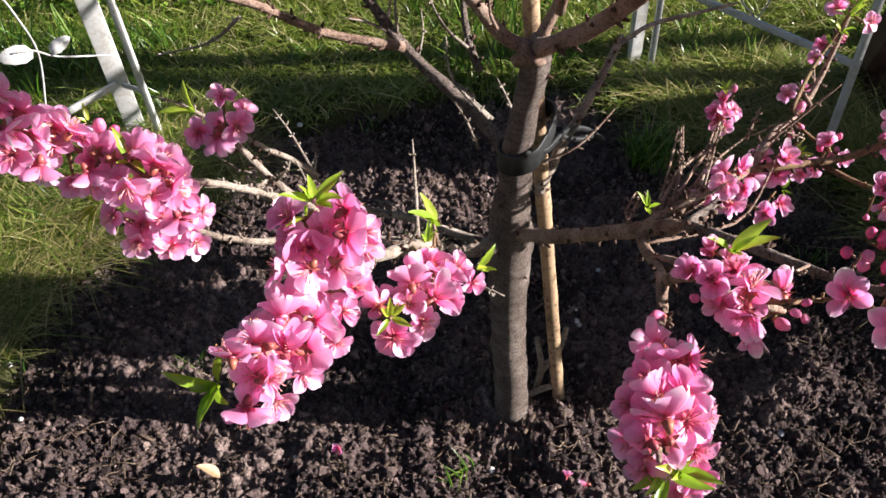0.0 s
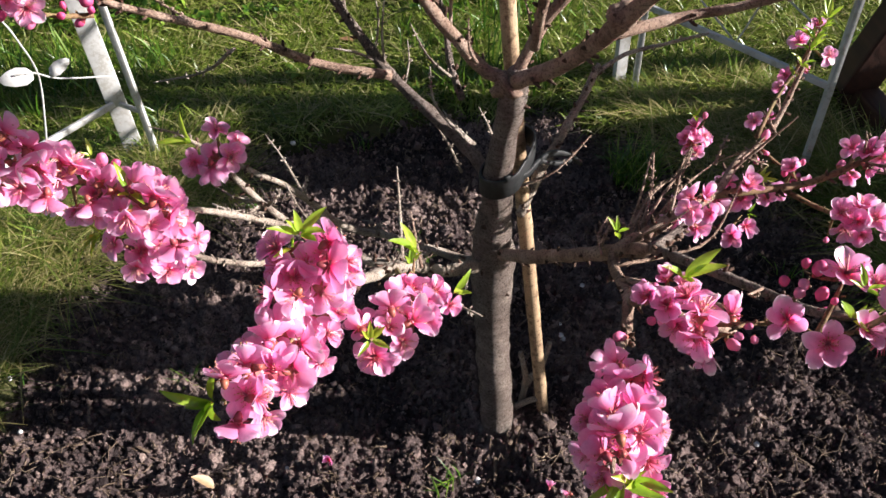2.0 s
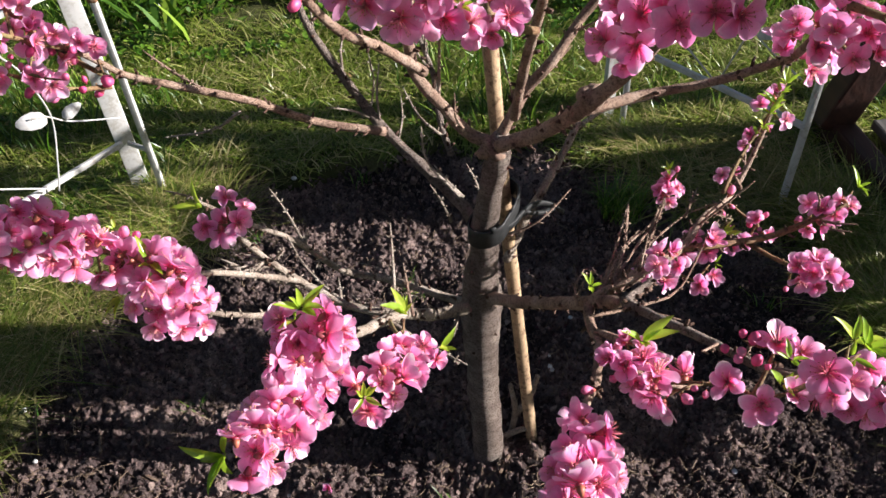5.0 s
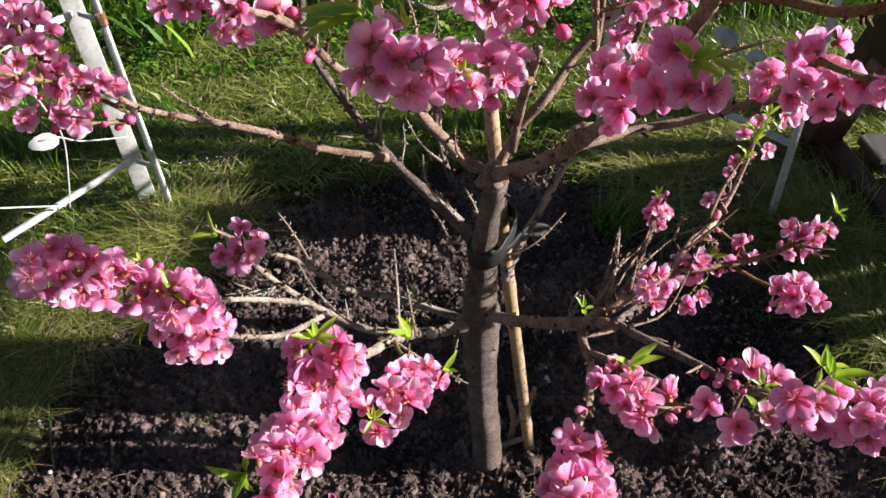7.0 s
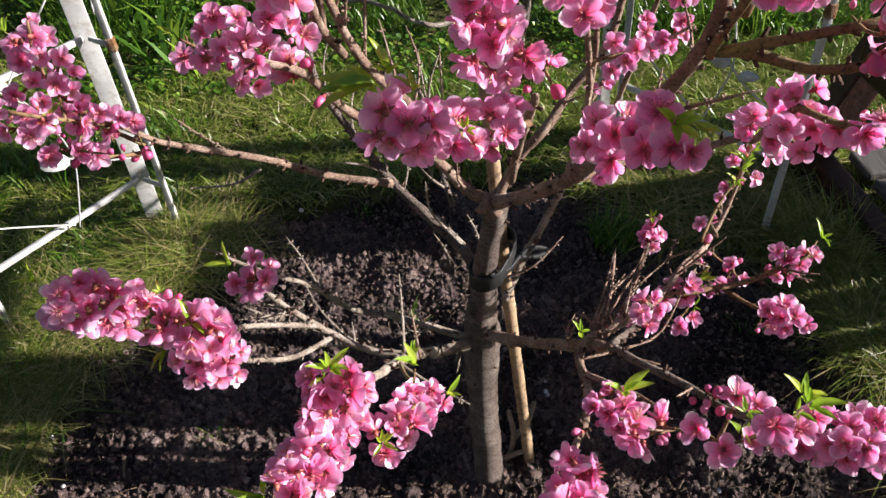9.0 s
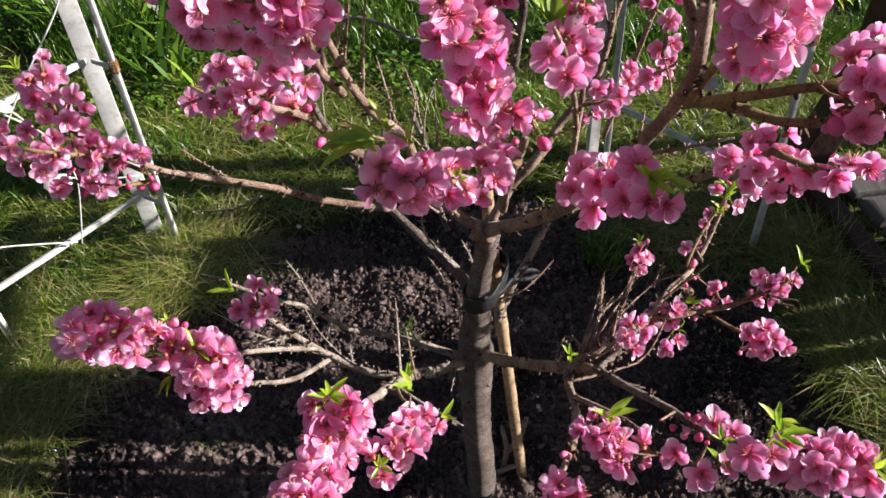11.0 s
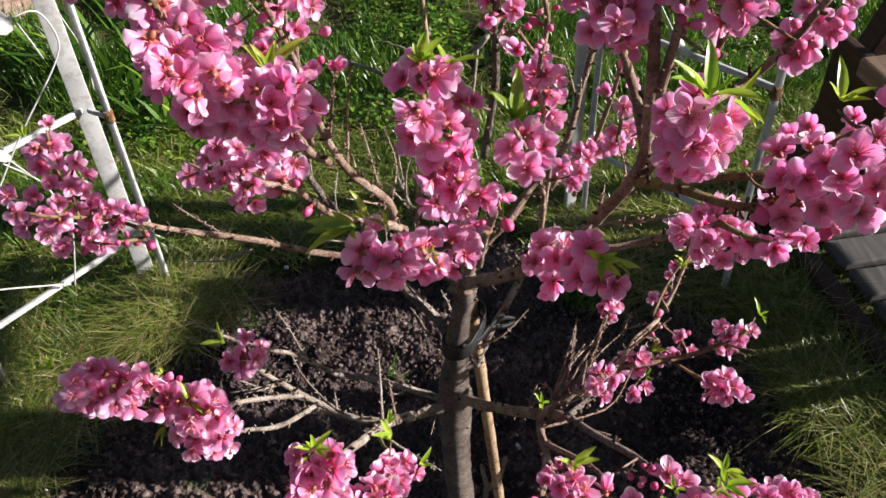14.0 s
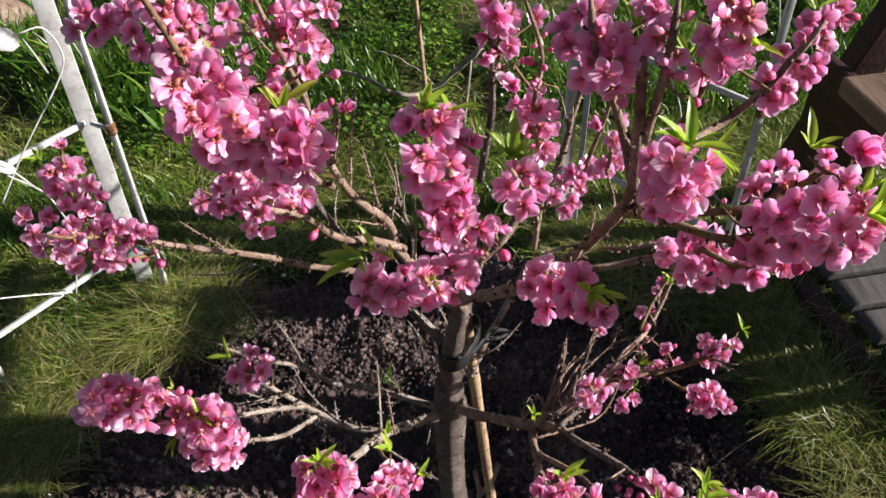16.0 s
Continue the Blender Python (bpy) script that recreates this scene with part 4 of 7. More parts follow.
limb("twig", [(0.075, 0.780, 0.552), (0.063, 0.820, 0.579), (0.059, 0.850, 0.623), (0.035, 0.880, 0.692)], 0.0046, 0.0025, BARK, 8, 0.2, 20)


def twiglets(pts, n, length, mat, seed, lift=0.5):
    """Thin knobby dead spurs and twigs standing off a limb."""
    r = random.Random(seed)
    path, share = spline(pts, 0.01)
    for _ in range(n):
        i = r.randrange(2, len(path) - 1)
        d = (path[i] - path[i - 1]).normalized()
        out = d.cross(Vector((r.gauss(0, 1), r.gauss(0, 1), r.gauss(0, 1)))).normalized()
        way = (out + d * r.uniform(0.3, 1.1) + Vector((0, 0, lift))).normalized()
        ln = length * r.uniform(0.4, 1.1)
        side = way.orthogonal().normalized() * ln * r.uniform(-0.12, 0.12)
        limb("twig", [path[i], path[i] + way * ln * 0.5 + side, path[i] + way * ln], r.uniform(0.0014, 0.0022), 0.0009, mat, 5, 0.2, r.randint(4, 10))


for pts in ([(0.195, 0.532, 0.535), (0.196, 0.557, 0.538), (0.21, 0.581, 0.54)], [(0.214, 0.536, 0.538), (0.254, 0.631, 0.509), (0.295, 0.738, 0.492)], [(0.217, 0.537, 0.539), (0.263, 0.626, 0.521), (0.316, 0.701, 0.49), (0.36, 0.789, 0.472)], [(0.221, 0.536, 0.538), (0.263, 0.566, 0.548), (0.308, 0.593, 0.554), (0.334, 0.617, 0.558)], [(0.236, 0.532, 0.534), (0.275, 0.56, 0.532), (0.311, 0.588, 0.529)], [(0.225, 0.534, 0.536), (0.268, 0.592, 0.535), (0.302, 0.638, 0.523), (0.348, 0.685, 0.513)], [(0.217, 0.534, 0.536), (0.242, 0.594, 0.52), (0.272, 0.651, 0.502), (0.302, 0.702, 0.477)], [(0.23, 0.53, 0.532), (0.277, 0.574, 0.504), (0.32, 0.623, 0.483)], [(0.346, 0.676, 0.518), (0.355, 0.689, 0.531), (0.364, 0.701, 0.542)], [(0.222, 0.533, 0.535), (0.26, 0.578, 0.514), (0.306, 0.627, 0.496), (0.344, 0.674, 0.477)]):
    limb("twig", pts, 0.0019, 0.0010, BARK_RED, 6, 0.2, 22)
twiglets([(0.092, 0.720, 0.339), (0.064, 0.760, 0.309), (-0.019, 0.770, 0.344), (-0.082, 0.760, 0.380), (-0.124, 0.700, 0.497), (-0.152, 0.660, 0.559), (-0.193, 0.620, 0.635)], 8, 0.07, BARK_GREY, 1)
twiglets([(0.014, 0.570, 0.495), (-0.040, 0.580, 0.499), (-0.086, 0.600, 0.511), (-0.121, 0.600, 0.550), (-0.137, 0.570, 0.615), (-0.146, 0.560, 0.652)], 9, 0.08, BARK_GREY, 2, 0.3)
twiglets([(0.095, 0.700, 0.356), (0.039, 0.650, 0.402), (0.008, 0.560, 0.507), (-0.027, 0.470, 0.587), (-0.039, 0.380, 0.682)], 5, 0.07, BARK_GREY, 3)
twiglets([(0.099, 0.750, 0.464), (0.088, 0.770, 0.473), (0.043, 0.800, 0.514), (-0.009, 0.850, 0.545), (-0.062, 0.880, 0.621), (-0.101, 0.900, 0.703), (-0.095, 0.930, 0.789)], 8, 0.09, BARK_GREY, 4, 0.8)
twiglets([(0.209, 0.540, 0.532), (0.259, 0.550, 0.562), (0.315, 0.590, 0.552), (0.341, 0.615, 0.571), (0.399, 0.690, 0.534), (0.434, 0.730, 0.561), (0.459, 0.760, 0.627)], 8, 0.08, BARK_RED, 5, 0.6)
twiglets([(0.315, 0.590, 0.552), (0.371, 0.600, 0.546), (0.422, 0.610, 0.544), (0.457, 0.600, 0.575), (0.481, 0.595, 0.599)], 5, 0.05, BARK_RED, 6)
twiglets([(0.235, 0.510, 0.563), (0.254, 0.460, 0.595), (0.295, 0.400, 0.620), (0.310, 0.350, 0.652), (0.341, 0.320, 0.674), (0.376, 0.310, 0.669), (0.420, 0.290, 0.674)], 5, 0.06, BARK_RED, 7, 0.2)
twiglets([(0.124, 0.690, 0.635), (0.098, 0.700, 0.638), (0.069, 0.700, 0.677), (0.040, 0.700, 0.722), (0.033, 0.680, 0.783), (-0.005, 0.650, 0.852), (-0.029, 0.650, 0.912), (-0.039, 0.630, 0.980), (-0.034, 0.600, 1.061)], 8, 0.09, BARK_RED, 8, 0.8)
twiglets([(0.127, 0.690, 0.639), (0.154, 0.700, 0.690), (0.182, 0.700, 0.726), (0.211, 0.720, 0.758), (0.253, 0.730, 0.813), (0.269, 0.740, 0.875), (0.288, 0.760, 0.941)], 6, 0.08, BARK_RED, 9, 0.8)
twiglets([(0.126, 0.680, 0.638), (0.170, 0.650, 0.675), (0.203, 0.580, 0.758), (0.235, 0.540, 0.833), (0.245, 0.500, 0.893), (0.258, 0.470, 0.950), (0.253, 0.430, 1.011), (0.247, 0.420, 1.075), (0.242, 0.420, 1.139)], 6, 0.08, BARK_RED, 10, 0.8)
twiglets([(0.149, 0.680, 0.840), (0.159, 0.660, 0.948), (0.156, 0.640, 1.028), (0.158, 0.620, 1.098)], 5, 0.07, BARK_RED, 11, 0.6)
twiglets([(0.075, 0.780, 0.552), (0.063, 0.820, 0.579), (0.059, 0.850, 0.623), (0.035, 0.880, 0.692)], 4, 0.09, BARK_GREY, 12, 0.8)

def reach_out(at, back, thick=0.0016):
    """A short stalk from the nearest limb to a place that stands clear of it."""
    pts = np.array(LIMB_POINTS)
    d = np.linalg.norm(pts - np.array(at), axis=1)
    i = int(d.argmin())
    if d[i] > 0.020:
        foot, tip = LIMB_POINTS[i].copy(), Vector(at) - Vector(back) * 0.006
        limb("twig", [foot, (foot + tip) / 2 - Vector(back) * 0.004, tip], thick * 1.3, thick * 0.8, BARK_SHOOT, 5, 0.1, 1)


def bloom(parent, rows):
    """Open or cupped (size below 0) blossoms, each with its place and the way (dx, -1, dz) it faces."""
    for x, y, z, dx, dz, size in rows:
        face = Vector((dx, -1, dz)).normalized()
        at = Vector((x, y, z))
        taken.append(at)
        shown.append(at)
        reach_out(at, face)
        put("blossom", rng.choice(OPEN if size > 0 else CUPPED), parent, at, face, rng.uniform(0, 6.3), abs(size) * (0.83 if size > 0 else 1.0))


def budding(parent, rows):
    for x, y, z, dx, dz, size in rows:
        face = Vector((dx, -1, dz)).normalized()
        at = Vector((x, y, z))
        reach_out(at, face, 0.0012)
        put("bud", rng.choice(BUDS), parent, at, face, rng.uniform(0, 6.3), size * 0.62)


def leafing(parent, rows):
    """Fans of young leaves at a shoot's nodes."""
    for x, y, z, dx, dz, size, n in rows:
        face = Vector((dx, -1, dz)).normalized()
        at = Vector((x, y, z))
        reach_out(at, face, 0.0014)
        leaf_tuft(parent, at, face, n, size * 0.85)


bloom(left_shoot, [(-0.273, 0.43, 0.783, 0.33, 2.16, 1), (-0.273, 0.419, 0.775, 0.24, 0.48, 1), (-0.266, 0.452, 0.773, 2.15, 5.04, 0.95), (-0.261, 0.441, 0.755, 0.81, 0.98, 1), (-0.261, 0.46, 0.754, 3.19, 4.46, 0.9), (-0.253, 0.474, 0.742, 2.70, 4.82, -0.8), (-0.252, 0.444, 0.73, 0.21, 0.66, 1.05), (-0.239, 0.469, 0.715, 0.66, 1.29, 1.1), (-0.235, 0.466, 0.687, 0.33, 0.04, 1), (-0.242, 0.494, 0.72, 1.68, 5.29, 0.8), (-0.217, 0.466, 0.702, 1.51, 1.23, 0.9), (-0.211, 0.45, 0.696, 0.61, 0.27, 0.9), (-0.22, 0.477, 0.714, 2.40, 3.52, 0.8), (-0.27, 0.439, 0.766, 0.66, 0.98, 0.9), (-0.247, 0.458, 0.71, 0.01, 0.29, 0.9)])
bloom(left_shoot, [(-0.177, 0.476, 0.701, 2.31, 5.02, 1), (-0.164, 0.473, 0.685, 2.52, 2.57, 1), (-0.187, 0.442, 0.699, -0.63, 1.53, 1), (-0.166, 0.429, 0.7, 0.78, 2.36, 1), (-0.19, 0.447, 0.657, 0.50, 1.18, 1.1), (-0.203, 0.439, 0.674, -0.96, 1.32, 0.9), (-0.167, 0.466, 0.635, 0.94, 1.12, 1.05), (-0.158, 0.456, 0.675, 1.82, 1.63, 1), (-0.172, 0.44, 0.642, 0.30, 0.16, 1), (-0.151, 0.461, 0.654, 2.39, 1.60, 0.9), (-0.192, 0.434, 0.653, 0.03, 0.09, 0.9), (-0.159, 0.453, 0.631, 0.70, 0.22, 0.9), (-0.171, 0.44, 0.667, 0.56, 0.92, 0.9), (-0.178, 0.456, 0.693, 1.64, 4.02, 0.9)])
bloom(low_left_mid, [(-0.169, 0.558, 0.654, 0.03, 0.63, 1), (-0.135, 0.551, 0.663, 0.55, 0.75, 1.05), (-0.146, 0.57, 0.678, 1.06, 4.31, 0.95), (-0.129, 0.564, 0.67, 3.20, 3.87, 0.8)])
bloom(front_shoot, [(-0.049, 0.346, 0.724, 0.28, 1.05, 1.15), (-0.03, 0.357, 0.731, 0.88, 1.51, 1), (-0.059, 0.358, 0.738, -1.46, 3.81, 1), (-0.059, 0.354, 0.727, -0.86, 1.11, 1), (-0.018, 0.357, 0.724, 1.86, 1.84, 1), (-0.018, 0.353, 0.714, 0.90, 0.62, 0.95), (-0.041, 0.353, 0.729, 0.51, 2.65, 1), (-0.033, 0.355, 0.706, 0.62, 0.51, 0.95), (-0.055, 0.353, 0.688, 0.11, 0.09, 1), (-0.046, 0.372, 0.655, 0.79, 1.79, 1), (-0.028, 0.354, 0.679, 1.61, 2.19, 0.9), (-0.067, 0.335, 0.683, 0.03, 2.59, 1), (-0.051, 0.342, 0.672, 0.73, 1.48, 1), (-0.06, 0.307, 0.687, 0.49, 2.10, 1)])
bloom(front_shoot, [(-0.049, 0.334, 0.662, 0.98, 1.20, 1), (-0.086, 0.326, 0.678, -1.13, 2.92, 1), (-0.072, 0.327, 0.68, -0.21, 2.10, 0.9), (-0.073, 0.272, 0.705, 0.20, 1.12, 1.1), (-0.087, 0.3, 0.695, -0.62, 5.50, 1), (-0.071, 0.301, 0.681, 0.67, 1.68, 1), (-0.056, 0.293, 0.678, 0.70, 0.84, 1), (-0.073, 0.283, 0.666, 0.40, 0.32, 1), (-0.037, 0.347, 0.666, 1.40, 1.11, 0.9), (-0.042, 0.329, 0.658, 0.85, 0.47, 0.8)])
bloom(front_spur, [(-0.006, 0.336, 0.652, -0.04, 0.41, 1.1), (-0.016, 0.367, 0.648, -1.27, 5.00, 1), (0.004, 0.359, 0.654, 0.96, 3.19, 1), (0.011, 0.369, 0.624, 0.84, 0.94, 1), (-0.001, 0.341, 0.639, 0.12, 0.13, 0.9), (0.036, 0.426, 0.615, 0.93, 3.86, 1), (0.021, 0.415, 0.628, -0.90, 2.35, 0.9), (0.029, 0.399, 0.615, 0.26, 0.59, 1.05), (0.015, 0.384, 0.635, -0.55, 0.99, 0.9), (0.047, 0.414, 0.611, 1.28, 1.04, 0.8)])
bloom(low_right_fork, [(0.189, 0.336, 0.687, -0.90, 2.53, 1.05), (0.213, 0.338, 0.666, -0.30, 1.22, 1.1), (0.207, 0.358, 0.679, 0.92, 5.41, 0.8), (0.194, 0.359, 0.689, -1.68, 5.29, -0.7), (0.177, 0.342, 0.69, -3.29, 3.63, -0.8), (0.227, 0.342, 0.626, -0.27, -0.01, -0.85), (0.199, 0.339, 0.663, -0.56, 0.50, 0.9)])
bloom(low_right_down, [(0.162, 0.302, 0.654, -0.31, 5.49, 1.1), (0.141, 0.278, 0.671, -2.00, 3.56, 1.1), (0.135, 0.253, 0.67, -0.68, 1.32, 1.2), (0.155, 0.252, 0.671, 0.00, 1.26, 1.15), (0.169, 0.284, 0.653, 1.38, 3.10, 1), (0.154, 0.276, 0.663, -0.50, 2.56, 1), (0.171, 0.267, 0.652, 1.19, 1.45, 1), (0.129, 0.266, 0.667, -2.45, 2.26, 0.9), (0.139, 0.246, 0.649, -0.68, 0.71, 1.1), (0.128, 0.254, 0.651, -1.50, 0.94, 0.9), (0.162, 0.248, 0.647, 0.38, 0.63, 1.1), (0.164, 0.239, 0.633, 0.17, 0.29, 1), (0.155, 0.235, 0.626, -0.13, 0.23, 1), (0.135, 0.24, 0.641, -0.70, 0.46, 0.9), (0.147, 0.263, 0.67, -0.60, 3.63, 1), (0.149, 0.249, 0.657, -0.32, 1.06, 1)])
bloom(low_right_out, [(0.251, 0.303, 0.707, -1.12, 2.00, 1.1), (0.266, 0.281, 0.711, -0.50, 0.99, 1.15), (0.28, 0.31, 0.738, -1.15, 5.43, 1.15), (0.291, 0.299, 0.74, 1.11, 5.38, 0.9), (0.283, 0.279, 0.724, 0.40, 1.45, 0.9), (0.284, 0.259, 0.772, -0.82, 1.96, 1.15), (0.327, 0.291, 0.715, 0.13, 1.86, 1), (0.349, 0.307, 0.662, -0.73, 0.78, 1), (0.361, 0.302, 0.662, -0.60, 0.77, 1.05), (0.345, 0.302, 0.712, -1.97, 5.19, 1), (0.364, 0.297, 0.679, -0.68, 0.97, 1), (0.371, 0.292, 0.69, -0.58, 1.22, 1.1), (0.388, 0.311, 0.692, -0.89, 5.45, 1.1), (0.375, 0.285, 0.676, -0.37, 0.22, 0.9), (0.384, 0.285, 0.69, -0.38, 0.95, 1), (0.307, 0.275, 0.726, -0.47, 0.44, 0.9)])
bloom(low_right_out, [(0.4, 0.305, 0.698, -0.75, 5.43, 1), (0.409, 0.295, 0.692, -0.16, 0.99, 1), (0.389, 0.289, 0.693, -0.42, 0.63, 1), (0.379, 0.303, 0.695, -0.94, 2.22, 1), (0.417, 0.3, 0.694, 0.58, 1.98, 0.8)])
bloom(low_right_up, [(0.354, 0.786, 0.474, -1.18, 1.89, 0.9), (0.363, 0.762, 0.486, 0.24, 0.86, 0.8), (0.348, 0.744, 0.483, -0.27, 0.24, 0.8), (0.405, 0.734, 0.53, -0.95, 1.46, 0.85), (0.419, 0.734, 0.533, 0.34, 2.18, -0.7), (0.334, 0.611, 0.549, -0.69, 2.75, 0.9), (0.327, 0.611, 0.53, -1.18, 1.76, 0.9), (0.345, 0.611, 0.52, -0.10, 1.31, 0.9), (0.313, 0.583, 0.533, -0.93, 1.15, 1), (0.306, 0.593, 0.506, -0.83, 0.59, 0.9), (0.346, 0.595, 0.488, -0.22, 0.56, 1), (0.363, 0.603, 0.492, 0.33, 0.83, 0.9)])
bloom(low_right_mid, [(0.431, 0.671, 0.511, -1.08, 3.71, 0.95), (0.421, 0.662, 0.486, -0.68, 1.06, 0.9), (0.399, 0.647, 0.491, -1.38, 1.14, 0.8), (0.437, 0.647, 0.509, 0.29, 0.96, 0.8), (0.441, 0.567, 0.536, -1.18, 1.17, 1), (0.458, 0.546, 0.549, -0.33, 1.41, 1.05), (0.455, 0.552, 0.523, -0.44, 0.31, 1), (0.476, 0.547, 0.533, -0.00, 0.39, 0.9), (0.476, 0.6, 0.579, -0.82, 1.63, 1.05), (0.471, 0.641, 0.559, -3.06, 4.05, 1), (0.499, 0.615, 0.576, 0.32, 1.91, 0.9), (0.472, 0.63, 0.531, -0.64, 0.27, 0.8)])
bloom(arm_shoot_a, [(-0.318, 0.656, 0.853, 0.52, 0.68, 1), (-0.348, 0.67, 0.874, 0.62, 0.83, 0.95), (-0.34, 0.66, 0.856, 0.40, 0.68, 0.9), (-0.333, 0.705, 0.878, 0.93, 1.26, 0.95), (-0.383, 0.791, 0.853, 0.70, 2.84, 0.9), (-0.36, 0.695, 0.879, 0.22, 1.38, 0.85), (-0.314, 0.681, 0.867, 1.13, 1.00, 0.95), (-0.31, 0.664, 0.84, 1.17, 0.64, 0.9), (-0.309, 0.674, 0.82, 0.91, 0.67, 0.8), (-0.334, 0.681, 0.872, 0.67, 1.05, 0.85), (-0.305, 0.676, 0.853, 1.59, 0.98, 0.8)])
bloom(arm_shoot_b, [(-0.359, 0.651, 0.847, 0.12, 0.56, 0.95), (-0.355, 0.6, 0.862, 0.17, 0.76, 1), (-0.339, 0.62, 0.841, 0.51, 0.57, 1), (-0.338, 0.608, 0.827, 0.54, 0.32, 1), (-0.364, 0.618, 0.829, -0.03, 0.24, 1), (-0.346, 0.644, 0.782, 0.40, 0.06, 0.9), (-0.312, 0.666, 0.816, 1.12, 1.87, -0.9), (-0.299, 0.683, 0.799, 0.91, 1.46, 0.95), (-0.274, 0.699, 0.774, 0.74, 1.17, 1), (-0.317, 0.65, 0.824, 0.52, 0.73, 0.8), (-0.349, 0.638, 0.776, 0.43, -0.07, 0.8), (-0.331, 0.643, 0.842, 0.55, 0.71, 0.9), (-0.381, 0.643, 0.854, -0.15, 1.25, 0.9), (-0.282, 0.69, 0.785, 0.34, 1.99, 0.8)])
bloom(crown_left, [(-0.085, 0.411, 1.111, 0.21, 0.66, 1.15), (-0.068, 0.431, 1.091, 0.51, 0.50, 1), (-0.082, 0.426, 1.078, 0.23, 0.30, 1), (-0.064, 0.434, 1.075, 0.46, 0.40, 1), (-0.032, 0.426, 1.078, 0.32, 0.54, 1.15), (-0.053, 0.446, 1.064, -0.16, 0.74, 1), (-0.033, 0.432, 1.057, 0.28, 0.07, 1), (-0.096, 0.437, 1.069, -0.18, 0.14, 1), (-0.1, 0.466, 1.038, -0.01, -0.05, 0.95), (-0.08, 0.472, 1.033, 0.14, 0.00, 1), (-0.061, 0.471, 1.029, 0.12, 0.01, 1), (-0.053, 0.476, 1.018, 0.16, -0.10, 0.9), (-0.025, 0.444, 1.06, 0.93, 0.38, 0.9), (-0.112, 0.443, 1.089, -0.59, 0.58, 1), (-0.088, 0.426, 1.122, 0.28, 1.01, 1.15), (-0.079, 0.436, 1.107, 0.79, 0.77, 1)])
bloom(crown_left_c, [(-0.127, 0.495, 1.086, -0.52, 0.88, 1), (-0.07, 0.461, 1.093, 0.85, 0.98, 1), (-0.054, 0.455, 1.076, 0.03, 1.78, 0.9), (-0.044, 0.503, 1.081, 0.29, 0.99, 0.95), (-0.059, 0.475, 1.082, 0.40, 1.30, 0.9)])
bloom(left_spur, [(-0.105, 0.516, 0.982, 0.21, 1.02, 1), (-0.058, 0.487, 0.993, 0.40, 0.80, 1), (-0.085, 0.518, 0.961, 0.25, 0.66, 1), (-0.071, 0.539, 0.926, 0.23, 0.21, 1.05), (-0.081, 0.518, 0.941, -0.04, 0.32, 0.9), (-0.147, 0.549, 0.933, 0.07, 0.69, 0.95), (-0.036, 0.494, 0.975, 0.81, 0.61, 1), (-0.046, 0.495, 0.985, 0.99, 1.20, 0.8), (-0.118, 0.52, 0.969, -0.45, 1.11, 0.8), (-0.092, 0.498, 0.937, -0.04, 0.08, 0.8), (-0.079, 0.5, 0.932, 0.19, 0.00, 0.8), (-0.087, 0.513, 0.983, 0.78, 1.98, 0.9), (-0.102, 0.51, 0.96, -0.12, 0.31, 0.8)])
bloom(crown_left_c, [(-0.125, 0.502, 1.147, 0.35, 0.60, 1.1), (-0.188, 0.521, 1.15, 0.20, 0.78, 1), (-0.171, 0.512, 1.146, 0.63, 0.44, 1), (-0.196, 0.514, 1.141, -0.21, 0.15, 0.9), (-0.18, 0.51, 1.137, 0.29, -0.13, 0.8), (-0.139, 0.483, 1.135, -0.45, 0.54, 0.9), (-0.116, 0.461, 1.139, -0.06, 0.69, 1), (-0.106, 0.527, 1.14, 0.85, 0.92, 1), (-0.15, 0.534, 1.063, -0.06, 0.59, 0.85), (-0.106, 0.448, 1.103, -0.65, 0.65, 0.9), (-0.096, 0.507, 1.11, 0.38, 1.07, 0.9), (-0.119, 0.476, 1.121, -0.08, 0.20, 0.9), (-0.154, 0.518, 1.15, 0.50, 0.97, 1), (-0.148, 0.502, 1.141, 0.10, 0.49, 0.9)])
bloom(crown_left_b, [(-0.1, 0.55, 1.107, 0.49, 0.47, 1), (-0.098, 0.608, 1.085, 0.47, 0.46, 1), (-0.114, 0.737, 0.995, 0.21, 0.51, 0.9), (-0.037, 0.572, 1.118, 0.17, 0.59, 1.15), (-0.068, 0.612, 1.09, -0.19, 0.49, 0.9), (-0.016, 0.537, 1.11, 0.55, 0.35, 1), (-0.042, 0.49, 1.089, 0.20, 0.72, -0.8), (-0.017, 0.555, 1.125, 0.94, 0.89, 0.9), (0.004, 0.541, 1.135, 0.62, 0.55, 0.8), (-0.016, 0.502, 1.097, 0.50, 0.52, 0.85), (-0.004, 0.519, 1.108, 0.81, 0.47, 0.8), (-0.027, 0.449, 1.091, 0.52, 0.93, 0.8), (-0.088, 0.573, 1.121, 0.29, 0.76, 1), (-0.076, 0.529, 1.078, 0.44, 0.88, 0.8), (-0.003, 0.451, 1.089, 0.12, 0.60, 0.75), (0.016, 0.456, 1.087, 0.57, 0.92, -0.75)])
